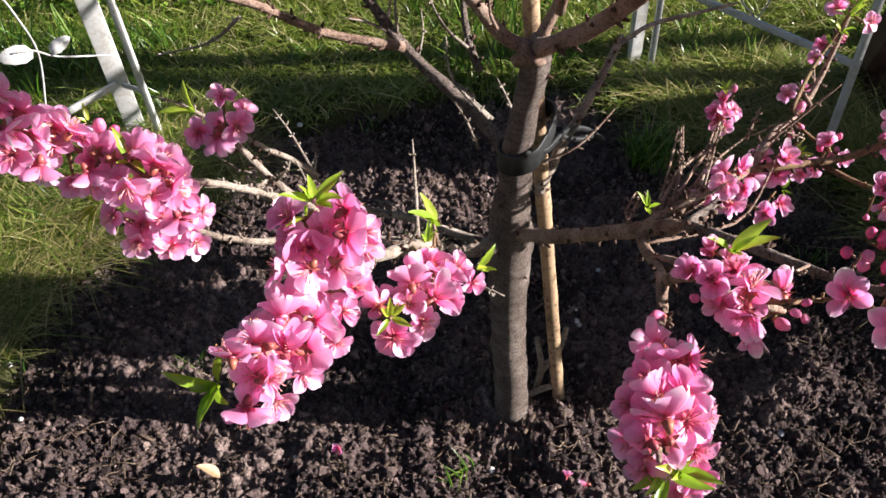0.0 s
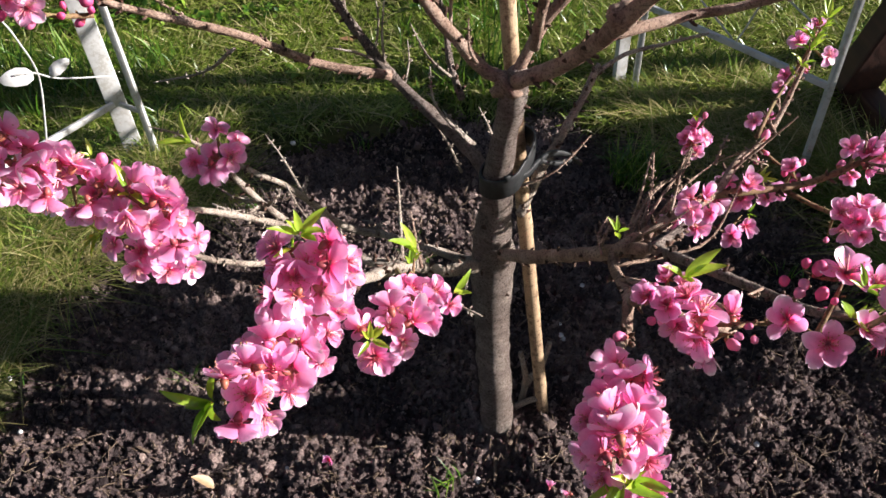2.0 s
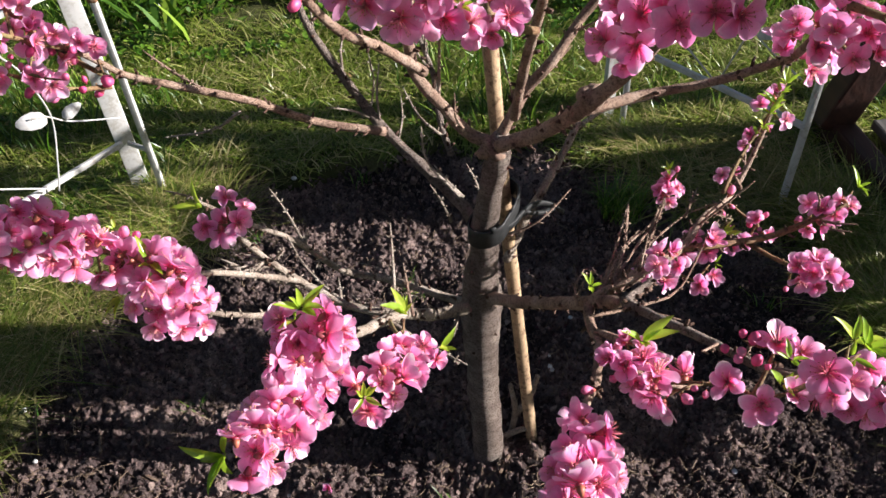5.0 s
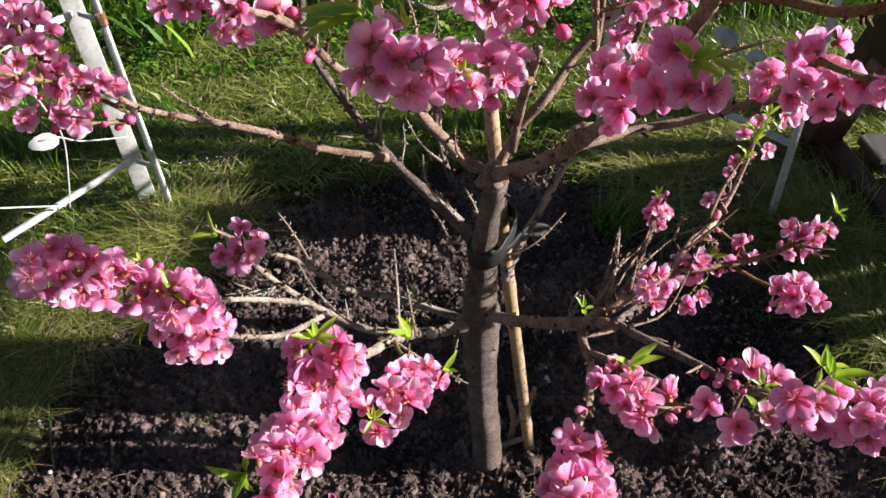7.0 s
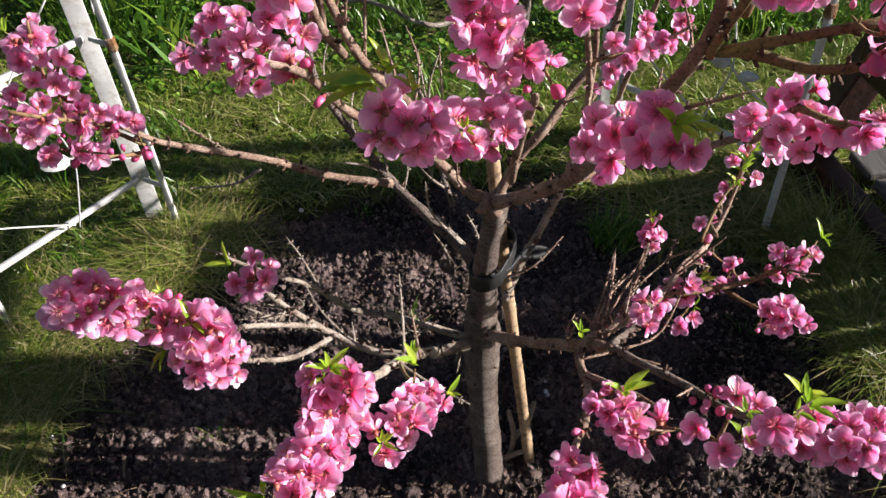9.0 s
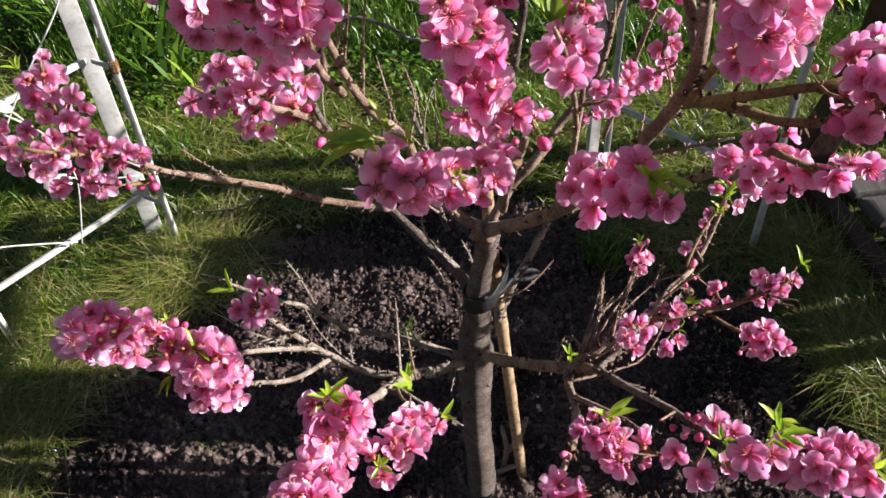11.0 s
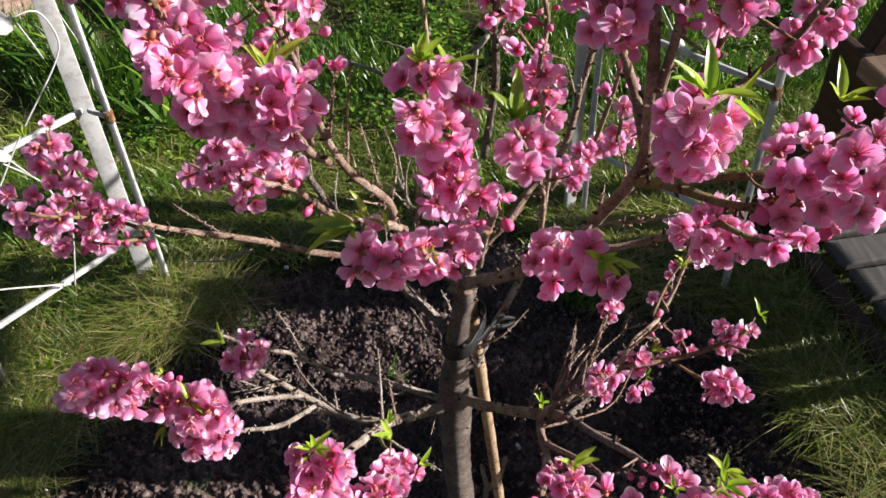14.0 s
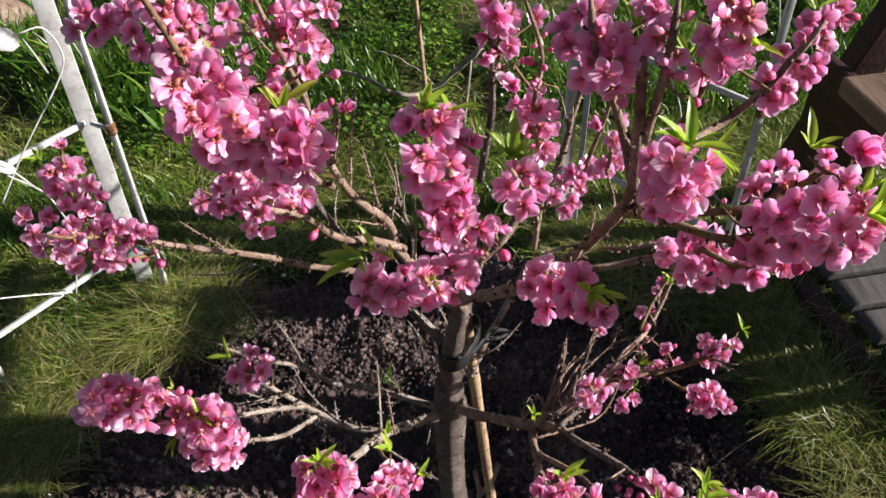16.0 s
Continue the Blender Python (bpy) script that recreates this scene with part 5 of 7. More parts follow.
bloom(mid_shoot, [(0.077, 0.383, 1.083, -0.01, 0.75, 1.15), (0.066, 0.4, 1.105, -0.81, 1.81, 1), (0.092, 0.397, 1.11, 0.99, 1.53, 1), (0.106, 0.436, 1.064, 0.44, 1.08, 0.95), (0.115, 0.429, 1.068, 0.87, 0.50, -0.7), (0.101, 0.423, 1.085, 1.09, 3.60, 0.7), (0.107, 0.42, 1.052, 0.68, 0.89, 1.05), (0.069, 0.389, 1.065, -0.62, 0.52, 1), (0.082, 0.382, 1.064, -0.04, 0.27, 1.05), (0.098, 0.388, 1.054, 0.29, 0.48, 1), (0.092, 0.396, 1.031, -0.18, 0.69, 1), (0.105, 0.401, 1.024, 0.57, 0.64, 0.95), (0.084, 0.388, 1.046, -0.47, 0.31, 0.9)])
bloom(mid_shoot, [(0.096, 0.381, 1.022, -0.07, 0.23, 1.05), (0.083, 0.391, 1.025, -0.59, 0.35, 0.9), (0.112, 0.421, 0.988, 0.14, 0.43, 1), (0.128, 0.428, 0.98, 0.45, 0.41, 0.9), (0.108, 0.408, 0.982, -0.01, -0.09, 0.8), (0.137, 0.415, 0.985, 1.03, 0.65, -0.65), (0.081, 0.401, 1.102, 0.03, 1.69, 0.9), (0.09, 0.404, 1.075, 0.27, 0.90, 0.9)])
bloom(low_mid_shoot, [(0.042, 0.338, 0.997, -0.08, 1.08, 1.15), (0.031, 0.347, 0.993, -0.98, 0.94, 1), (0.06, 0.359, 0.974, 0.40, 0.66, 1), (0.053, 0.371, 0.981, 0.16, 2.60, -0.8), (0.076, 0.396, 0.961, 0.27, 1.98, 1), (0.069, 0.361, 0.963, 0.18, 0.31, 0.95), (0.082, 0.377, 0.951, 0.40, 0.84, 0.9), (0.106, 0.437, 0.934, 0.80, 4.38, 0.9), (0.106, 0.399, 0.942, 0.28, 1.29, 0.9), (0.095, 0.387, 0.938, -0.07, 0.33, -0.7), (0.035, 0.375, 0.994, 0.41, 4.45, -0.7), (0.046, 0.348, 0.972, -0.01, 0.08, 1), (0.03, 0.343, 0.982, -0.48, 0.25, 0.9)])
bloom(mid_twig, [(0.141, 0.395, 1.046, -0.45, 0.84, 1), (0.167, 0.409, 1.036, 0.13, 1.25, 0.9), (0.152, 0.388, 1.032, -0.17, 0.54, 1.05)])
bloom(mid_twig_b, [(0.189, 0.576, 1.004, -0.19, 0.69, 1.05), (0.208, 0.582, 0.995, 0.23, 0.84, 0.9), (0.207, 0.575, 0.98, 0.26, 0.05, 0.9), (0.177, 0.588, 1, -1.31, 0.97, 0.8), (0.178, 0.577, 0.986, -0.79, 0.26, -0.75), (0.173, 0.622, 1.006, -0.62, 0.86, -0.9), (0.203, 0.632, 0.99, -0.25, 1.68, 0.8)])
bloom(mid_twig_c, [(0.153, 0.631, 1.074, -0.39, 0.64, 0.9), (0.172, 0.629, 1.077, 0.14, 0.76, 1), (0.17, 0.61, 1.053, -0.02, 0.51, 0.9), (0.145, 0.605, 1.045, -0.11, 0.54, -0.7), (0.197, 0.627, 1.073, 0.12, 0.97, 0.9), (0.171, 0.587, 1.023, -0.16, 0.93, -0.8), (0.16, 0.621, 1.067, -0.13, 0.49, 0.8)])
bloom(right_spur, [(0.178, 0.382, 0.946, -0.27, 1.37, 1.1), (0.168, 0.417, 0.911, -0.82, 0.95, 1.1), (0.17, 0.401, 0.943, -1.11, 3.85, 1), (0.193, 0.344, 0.988, -0.16, 2.12, 1.15), (0.188, 0.347, 0.959, -0.24, 0.58, 1.1), (0.174, 0.367, 0.936, -0.39, 0.25, 1), (0.169, 0.369, 0.925, -0.17, 0.02, -0.7), (0.195, 0.319, 0.98, -0.02, 0.44, 1), (0.205, 0.313, 0.981, 0.27, 0.31, 0.9), (0.184, 0.378, 0.962, 0.25, 3.52, 0.9), (0.186, 0.366, 0.957, -0.26, 0.89, 0.95)])
bloom(right_shoot, [(0.24, 0.323, 1.112, -0.15, 0.95, 1.1), (0.23, 0.331, 1.11, -1.99, 2.21, 0.9), (0.235, 0.329, 1.094, -0.98, 0.68, 1.1), (0.244, 0.318, 1.092, -0.40, 0.51, 1.2), (0.248, 0.329, 1.072, -0.32, 0.11, 1), (0.257, 0.317, 1.089, 0.18, 0.35, 1.1), (0.267, 0.329, 1.105, 0.67, 1.13, 1), (0.263, 0.325, 1.096, 0.40, 0.74, 1), (0.233, 0.322, 1.074, -0.57, 0.06, -0.7), (0.255, 0.321, 1.073, -0.14, -0.09, 0.8), (0.239, 0.322, 1.103, -0.60, 0.81, 1)])
bloom(fan_low, [(0.331, 0.328, 1.052, -0.85, 1.11, 1.15), (0.32, 0.335, 1.049, -2.05, 1.52, 1), (0.326, 0.332, 1.018, -0.86, 0.44, 1), (0.341, 0.302, 1.089, -0.61, 1.32, 1.15), (0.344, 0.312, 1.064, -0.49, 0.85, 1), (0.339, 0.313, 1.039, -0.55, 0.55, 1), (0.356, 0.299, 1.045, -0.40, 0.29, 1.1), (0.367, 0.309, 1.057, -0.05, 0.83, 1), (0.381, 0.339, 1.1, -0.59, 0.93, 1.2), (0.38, 0.303, 1.05, 0.07, 0.65, 1), (0.349, 0.307, 1.053, -0.54, 0.40, 1), (0.391, 0.311, 1.055, 0.11, 1.34, 0.9), (0.364, 0.32, 1.088, -0.29, 2.06, 0.9), (0.375, 0.3, 1.043, -0.18, 0.09, 0.9), (0.339, 0.326, 1.066, -0.87, 1.73, 1), (0.393, 0.342, 1.099, 0.08, 0.87, 1)])
bloom(fan_mid, [(0.386, 0.415, 1.013, -1.25, 2.17, 1), (0.407, 0.472, 0.995, -1.26, 1.61, 0.95), (0.38, 0.449, 1.004, -1.98, 1.72, 0.8), (0.349, 0.401, 1.027, -1.42, 2.17, 0.9), (0.422, 0.438, 1.025, -2.08, 1.06, 0.7), (0.416, 0.421, 1.021, -1.26, 2.79, 0.8)])
bloom(right_arm_tip, [(0.336, 0.463, 0.88, -0.70, 1.22, 1.1), (0.368, 0.476, 0.869, -0.20, 1.17, 1.1), (0.362, 0.483, 0.883, 0.09, 4.03, 0.8), (0.336, 0.487, 0.893, -2.43, 4.56, 0.8), (0.352, 0.456, 0.862, -0.14, 0.15, 0.9), (0.376, 0.477, 0.879, 0.35, 1.37, 0.8), (0.388, 0.455, 0.876, -0.52, 0.77, 1), (0.418, 0.44, 0.893, -0.51, 1.22, 1), (0.348, 0.476, 0.886, -0.66, 1.87, 0.9), (0.37, 0.46, 0.864, 0.06, 0.32, 0.8)])
bloom(right_top_b, [(0.193, 0.453, 1.135, -0.52, 0.69, 1.1), (0.21, 0.44, 1.14, -0.13, 0.52, 1.15), (0.205, 0.446, 1.109, -0.36, 0.45, 1), (0.212, 0.409, 1.133, -0.03, 0.42, 1), (0.238, 0.432, 1.139, -0.19, 0.52, 1.1), (0.215, 0.461, 1.157, -0.15, 0.99, 1.1), (0.231, 0.443, 1.146, -1.10, 1.13, 0.9), (0.189, 0.46, 1.145, -1.22, 1.76, 0.9), (0.202, 0.462, 1.155, -0.69, 1.31, 0.9)])
bloom(right_top_c, [(0.255, 0.445, 1.16, 0.05, 0.60, 1), (0.249, 0.451, 1.163, -0.64, 1.30, 1), (0.255, 0.422, 1.135, 0.41, 0.50, -0.7)])
bloom(right_top, [(0.295, 0.407, 1.141, -0.58, 0.56, 1.15), (0.31, 0.411, 1.14, 0.09, 0.68, 1), (0.302, 0.427, 1.163, -0.75, 1.08, 1), (0.319, 0.425, 1.157, 0.24, 0.79, 0.9), (0.286, 0.418, 1.153, -0.98, 0.55, 0.8), (0.293, 0.418, 1.151, -0.50, 0.88, 0.9)])
bloom(fan_high, [(0.418, 0.52, 1.092, -0.45, 0.69, 1), (0.406, 0.506, 1.076, -0.52, 0.43, 1), (0.432, 0.516, 1.088, -0.02, 0.67, 0.9), (0.416, 0.499, 1.068, -0.34, 0.11, 0.9), (0.434, 0.531, 1.104, -0.37, 1.09, 0.95), (0.45, 0.532, 1.103, -0.03, 0.82, 0.9), (0.395, 0.492, 1.062, -0.53, 0.14, 0.9), (0.423, 0.503, 1.077, -0.02, 0.40, 0.9), (0.399, 0.517, 1.084, -1.41, 0.78, 0.8), (0.451, 0.539, 1.111, -0.20, 1.05, 0.9), (0.421, 0.53, 1.103, -1.13, 1.16, 0.9)])
bloom(back_shoot, [(0.261, 0.528, 0.991, -0.31, 0.60, 0.75), (0.263, 0.518, 0.976, -0.06, 0.35, 0.7), (0.252, 0.513, 0.975, -0.48, 0.28, 0.7), (0.247, 0.539, 1.002, -0.91, 1.23, -0.7), (0.269, 0.54, 1.005, -0.04, 1.12, -0.7)])
bloom(back_shoot, [(0.223, 0.513, 0.932, -0.26, 0.71, 0.75), (0.206, 0.517, 0.937, -0.65, 0.73, 0.7), (0.231, 0.521, 0.942, 0.19, 1.04, 0.7), (0.215, 0.51, 0.925, -0.21, 0.23, 0.7), (0.234, 0.532, 0.946, 0.06, 1.62, -0.65)])
budding(left_shoot, [(-0.209, 0.483, 0.717, 1.49, 5.34, 1.6), (-0.2, 0.482, 0.714, 2.49, 4.96, 1.5), (-0.205, 0.47, 0.705, 1.10, 1.60, 1.2), (-0.201, 0.462, 0.701, 0.79, 0.63, 1.2), (-0.197, 0.477, 0.707, 1.48, 1.99, 1)])
budding(low_right_fork, [(0.185, 0.344, 0.663, -1.14, 1.29, 1.7), (0.172, 0.36, 0.627, -2.31, 1.45, 1.8), (0.239, 0.352, 0.652, 1.64, 1.75, 1.9), (0.24, 0.339, 0.641, 0.34, 0.45, 1.5), (0.214, 0.342, 0.636, -0.25, -0.01, 1.5), (0.227, 0.342, 0.643, -0.43, 0.81, 1), (0.257, 0.34, 0.643, -0.39, 0.37, 1)])
budding(low_right_down, [(0.14, 0.288, 0.667, -2.81, 2.71, 2), (0.168, 0.286, 0.651, -0.86, 5.45, 1.5)])
budding(low_right_out, [(0.26, 0.32, 0.736, -0.80, 5.46, 1.5), (0.266, 0.316, 0.734, 0.31, 5.55, 1.5), (0.249, 0.317, 0.725, -0.79, 3.10, 1.4), (0.258, 0.312, 0.719, -0.86, 3.22, 1.5), (0.268, 0.307, 0.722, -0.25, 4.44, 1.4), (0.274, 0.302, 0.722, -0.25, 3.21, 1.2), (0.26, 0.313, 0.725, -2.07, 4.69, 1.2), (0.219, 0.297, 0.703, 0.45, 0.54, 1.3), (0.226, 0.301, 0.705, 0.54, 1.41, 1)])
budding(arm_shoot_c, [(-0.254, 0.656, 0.763, 0.53, 0.35, 2.2), (-0.315, 0.641, 0.786, 0.69, 1.27, 1.4), (-0.302, 0.639, 0.775, 0.28, 0.08, 1.4), (-0.287, 0.683, 0.783, 0.30, 0.23, 1.3), (-0.289, 0.649, 0.772, 1.16, 1.21, 1.3), (-0.384, 0.659, 0.853, -0.21, 3.83, 1.6), (-0.327, 0.644, 0.801, 0.79, 0.43, 1.4), (-0.305, 0.642, 0.78, 0.80, 0.77, 1.2)])
budding(mid_shoot, [(0.138, 0.392, 0.979, 0.15, 0.17, 2.1), (0.12, 0.398, 0.977, -0.11, 0.37, 1.5), (0.172, 0.421, 1.053, 0.39, 0.91, 1.4)])
budding(mid_twig_c, [(0.158, 0.646, 1.042, -0.13, 1.31, 1.9), (0.21, 0.706, 1.002, 0.39, 0.80, 1.7), (0.192, 0.668, 1.006, 0.09, 0.53, 1.7), (0.228, 0.759, 0.932, 0.15, 1.40, 1.5), (0.154, 0.646, 1.018, -0.33, 0.31, 1.4), (0.237, 0.753, 0.996, 0.56, 0.96, 1.3), (0.174, 0.649, 0.997, -0.14, 0.57, 1.2)])
budding(fan_mid, [(0.312, 0.34, 1.017, -0.17, -0.03, 2.4), (0.318, 0.35, 1.032, -0.48, 5.50, 2), (0.408, 0.382, 1.022, -0.25, 1.65, 1.6), (0.326, 0.332, 1.01, 0.15, 0.40, 1.3), (0.309, 0.374, 1.033, -1.13, 5.44, 1.1), (0.307, 0.339, 1.014, -0.37, 0.12, 1)])
budding(right_arm_tip, [(0.346, 0.489, 0.891, -1.14, 5.41, 2), (0.354, 0.491, 0.892, -0.22, 5.54, 1.5), (0.402, 0.467, 0.883, -1.49, 4.81, 1.3), (0.438, 0.452, 0.887, 0.33, 0.88, 1.4)])
budding(fan_low, [(0.345, 0.311, 1.022, -0.40, -0.03, 1.6), (0.348, 0.307, 1.027, -0.13, -0.04, 1.4)])
budding(right_top, [(0.278, 0.393, 1.113, -0.49, 1.02, 1.6), (0.256, 0.41, 1.132, 0.16, 0.54, 1.3), (0.284, 0.417, 1.141, -0.48, 0.90, 1.4), (0.338, 0.393, 1.116, -1.41, 1.10, 1.4), (0.335, 0.402, 1.127, -1.57, 1.06, 1.3)])
budding(crown_left_b, [(-0.047, 0.578, 1.076, 0.25, 1.05, 2.6), (-0.055, 0.545, 1.072, 0.69, 1.34, 2), (-0.05, 0.449, 1.088, 1.07, 1.83, 1.6), (0.006, 0.491, 1.099, 0.71, 0.83, 1.5), (0.007, 0.534, 1.123, 0.67, 0.44, 1.6), (-0.068, 0.631, 1.069, 0.32, 1.27, 1.5), (-0.027, 0.52, 1.09, 0.39, 1.07, 1.4), (0.004, 0.465, 1.088, 0.21, 1.48, 1.6), (-0.001, 0.527, 1.111, 0.46, 0.48, 1.4)])
budding(left_spur, [(-0.099, 0.507, 0.947, -0.03, 0.14, 1.5), (-0.049, 0.506, 0.964, 0.58, 1.02, 1.3), (-0.086, 0.509, 0.938, 0.13, 0.06, 1.3), (-0.106, 0.51, 0.951, -0.12, 0.43, 1.3)])
budding(low_right_mid, [(0.424, 0.67, 0.503, -0.86, 2.74, 1.3), (0.441, 0.674, 0.513, 0.57, 4.88, 1.5), (0.396, 0.665, 0.51, -1.27, 5.32, 1.3), (0.41, 0.662, 0.487, -1.02, 1.09, 1.3), (0.434, 0.57, 0.501, -0.64, 0.33, 1.3), (0.36, 0.767, 0.515, -0.91, 5.46, 1.2)])
bloom(green_tip, [(0.435, 0.746, 0.623, -1.55, 1.65, 0.85), (0.441, 0.694, 0.637, 0.38, 0.72, 0.8), (0.433, 0.747, 0.58, -1.83, 1.79, 0.8), (0.422, 0.735, 0.574, -0.66, 0.53, 0.65), (0.45, 0.747, 0.64, -0.35, 3.37, 0.7)])
leafing(green_tip, [(0.432, 0.72, 0.611, -1.32, 5.37, 0.7, 4), (0.435, 0.719, 0.628, -0.34, 5.54, 0.75, 5), (0.445, 0.732, 0.632, -0.83, 5.49, 0.75, 5), (0.452, 0.741, 0.639, -0.34, 5.55, 0.75, 5), (0.459, 0.748, 0.647, 0.10, 5.55, 0.7, 5), (0.436, 0.736, 0.585, -1.72, 5.26, 0.6, 3)])
leafing(left_shoot, [(-0.183, 0.453, 0.71, 2.04, 5.09, 0.8, 6), (-0.216, 0.454, 0.673, -1.51, 1.68, 0.75, 5), (-0.302, 0.454, 0.776, -2.70, 4.74, 1.1, 4), (-0.215, 0.483, 0.723, 1.64, 5.30, 0.4, 3)])
leafing(low_left_mid, [(-0.177, 0.588, 0.653, -2.27, 2.88, 0.95, 4)])
leafing(front_shoot, [(-0.042, 0.355, 0.751, 1.45, 5.31, 0.85, 7), (-0.102, 0.288, 0.677, -0.90, 0.99, 1, 7), (-0.047, 0.354, 0.742, -1.32, 1.71, 0.7, 3)])
leafing(front_spur, [(-0.006, 0.332, 0.675, 0.20, 1.56, 0.55, 6), (0.05, 0.417, 0.621, 3.74, 4.07, 0.8, 4), (0.024, 0.425, 0.659, 1.57, 5.33, 1.1, 3)])
leafing(low_right_fork, [(0.206, 0.36, 0.685, 0.02, 5.54, 1, 6)])
leafing(low_right_down, [(0.146, 0.242, 0.64, -0.27, 0.71, 0.9, 6), (0.155, 0.242, 0.639, 0.35, 1.07, 0.8, 4), (0.142, 0.234, 0.63, -0.32, 0.24, 0.8, 4)])
leafing(low_right_out, [(0.311, 0.272, 0.776, 0.85, 5.49, 1.0, 8), (0.277, 0.286, 0.751, -0.90, 5.43, 0.6, 5), (0.277, 0.286, 0.725, 0.02, 1.88, 0.6, 5), (0.311, 0.28, 0.758, -0.71, 2.45, 0.6, 4)])
leafing(low_right_out, [(0.416, 0.29, 0.688, 1.33, 1.46, 0.9, 6), (0.331, 0.309, 0.736, 0.62, 5.52, 1.2, 4)])
leafing(low_right_mid, [(0.377, 0.639, 0.523, 1.06, 1.45, 0.7, 5), (0.366, 0.614, 0.501, 1.12, 1.55, 0.5, 4), (0.517, 0.641, 0.579, 1.19, 3.16, 0.8, 8), (0.35, 0.77, 0.513, -0.80, 5.50, 0.6, 5)])
leafing(arm_shoot_b, [(-0.33, 0.638, 0.83, 1.23, 1.13, 0.5, 6), (-0.375, 0.716, 0.882, -0.81, 5.45, 0.8, 5), (-0.343, 0.621, 0.832, 0.75, 1.21, 0.4, 4)])
leafing(crown_left, [(-0.039, 0.473, 1.077, 1.15, 3.68, 1.1, 6), (-0.077, 0.454, 1.107, 1.41, 5.28, 0.8, 4)])
leafing(crown_left_c, [(-0.101, 0.481, 1.119, -0.56, 4.47, 1.3, 8), (-0.097, 0.522, 1.104, 2.26, 3.44, 0.8, 4), (-0.11, 0.532, 1.146, 1.38, 5.33, 0.8, 4)])
leafing(left_spur, [(-0.145, 0.533, 0.963, -1.45, 2.47, 0.6, 4), (-0.043, 0.497, 0.976, 0.89, 2.00, 0.4, 3)])
leafing(mid_shoot, [(0.077, 0.393, 1.119, -0.21, 5.51, 1.1, 8), (0.094, 0.417, 1.072, 0.42, 1.74, 0.6, 5), (0.096, 0.403, 1.11, 1.50, 5.30, 0.9, 4), (0.092, 0.398, 1.031, -0.03, 1.06, 0.35, 4)])
leafing(low_mid_shoot, [(0.026, 0.355, 1.015, -1.76, 1.77, 1.2, 6), (0.033, 0.359, 1.018, 0.54, 5.52, 1, 4), (0.078, 0.383, 0.958, 0.00, 1.33, 0.4, 5), (0.046, 0.37, 0.998, 0.90, 5.42, 0.7, 4)])
leafing(mid_twig, [(0.149, 0.436, 1.042, 0.23, 5.53, 1.2, 8)])
leafing(right_spur, [(0.197, 0.325, 0.993, -0.17, 1.37, 0.75, 7), (0.206, 0.326, 0.992, 0.95, 0.77, 0.8, 3)])
leafing(right_shoot, [(0.249, 0.321, 1.124, 0.19, 5.50, 1.35, 9), (0.265, 0.325, 1.119, 1.15, 1.04, 1.2, 4)])
leafing(fan_low, [(0.383, 0.313, 1.064, 0.87, 1.21, 1.3, 9), (0.349, 0.348, 1.098, -0.25, 5.53, 0.9, 6), (0.38, 0.32, 1.077, -0.38, 5.54, 0.8, 4)])
leafing(right_top, [(0.316, 0.418, 1.149, 1.06, 1.24, 1.2, 6), (0.311, 0.428, 1.16, -0.39, 5.52, 0.8, 4)])
leafing(fan_high, [(0.43, 0.537, 1.11, -1.65, 5.29, 0.6, 4)])
leafing(right_top_b, [(0.243, 0.449, 1.15, 0.07, 5.51, 0.7, 5), (0.218, 0.415, 1.111, -0.71, 5.49, 0.6, 4), (0.28, 0.432, 1.131, -1.09, 5.43, 0.6, 4), (0.291, 0.422, 1.119, -1.14, 5.42, 0.6, 4)])
for at in ((0.206, 0.530, 0.566), (0.011, 0.550, 0.518)):
    leaf_tuft(low_right, at, (0.1, -0.3, 0.9), 5, 0.6)
# the far side of the shoots
flowering(left_shoot, [(-0.159, 0.460, 0.648), (-0.169, 0.440, 0.701), (-0.191, 0.445, 0.724), (-0.233, 0.460, 0.723), (-0.261, 0.440, 0.761), (-0.293, 0.440, 0.771)], 26, 0.0140, 0.0135, buds=2, toward=FAR_SIDE)
flowering(front_shoot, [(-0.035, 0.390, 0.673), (-0.037, 0.345, 0.743), (-0.044, 0.335, 0.721), (-0.054, 0.315, 0.701), (-0.064, 0.285, 0.705), (-0.075, 0.265, 0.713), (-0.088, 0.258, 0.714)], 21, 0.0119, 0.0150, buds=3, span=(0.0, 0.97), toward=FAR_SIDE)
flowering(front_spur, [(-0.002, 0.525, 0.539), (0.011, 0.460, 0.591), (0.028, 0.420, 0.620), (0.004, 0.345, 0.665), (-0.016, 0.340, 0.662)], 10, 0.0115, 0.0135, buds=2, span=(0.25, 1), toward=FAR_SIDE)
flowering(low_left_mid, [(-0.150, 0.550, 0.670), (-0.143, 0.560, 0.653)], 2, 0.0094, 0.0155, toward=FAR_SIDE)
flowering(low_right_down, [(0.209, 0.540, 0.530), (0.203, 0.505, 0.543), (0.199, 0.435, 0.585), (0.187, 0.380, 0.607), (0.164, 0.320, 0.654), (0.146, 0.260, 0.673), (0.135, 0.210, 0.691)], 13, 0.0097, 0.0140, buds=2, span=(0.74, 1), toward=FAR_SIDE)
flowering(low_right_fork, [(0.198, 0.430, 0.584), (0.191, 0.350, 0.673), (0.210, 0.330, 0.675), (0.245, 0.330, 0.659)], 5, 0.0108, 0.0135, buds=4, span=(0.3, 1), cupped=0.3, toward=FAR_SIDE)
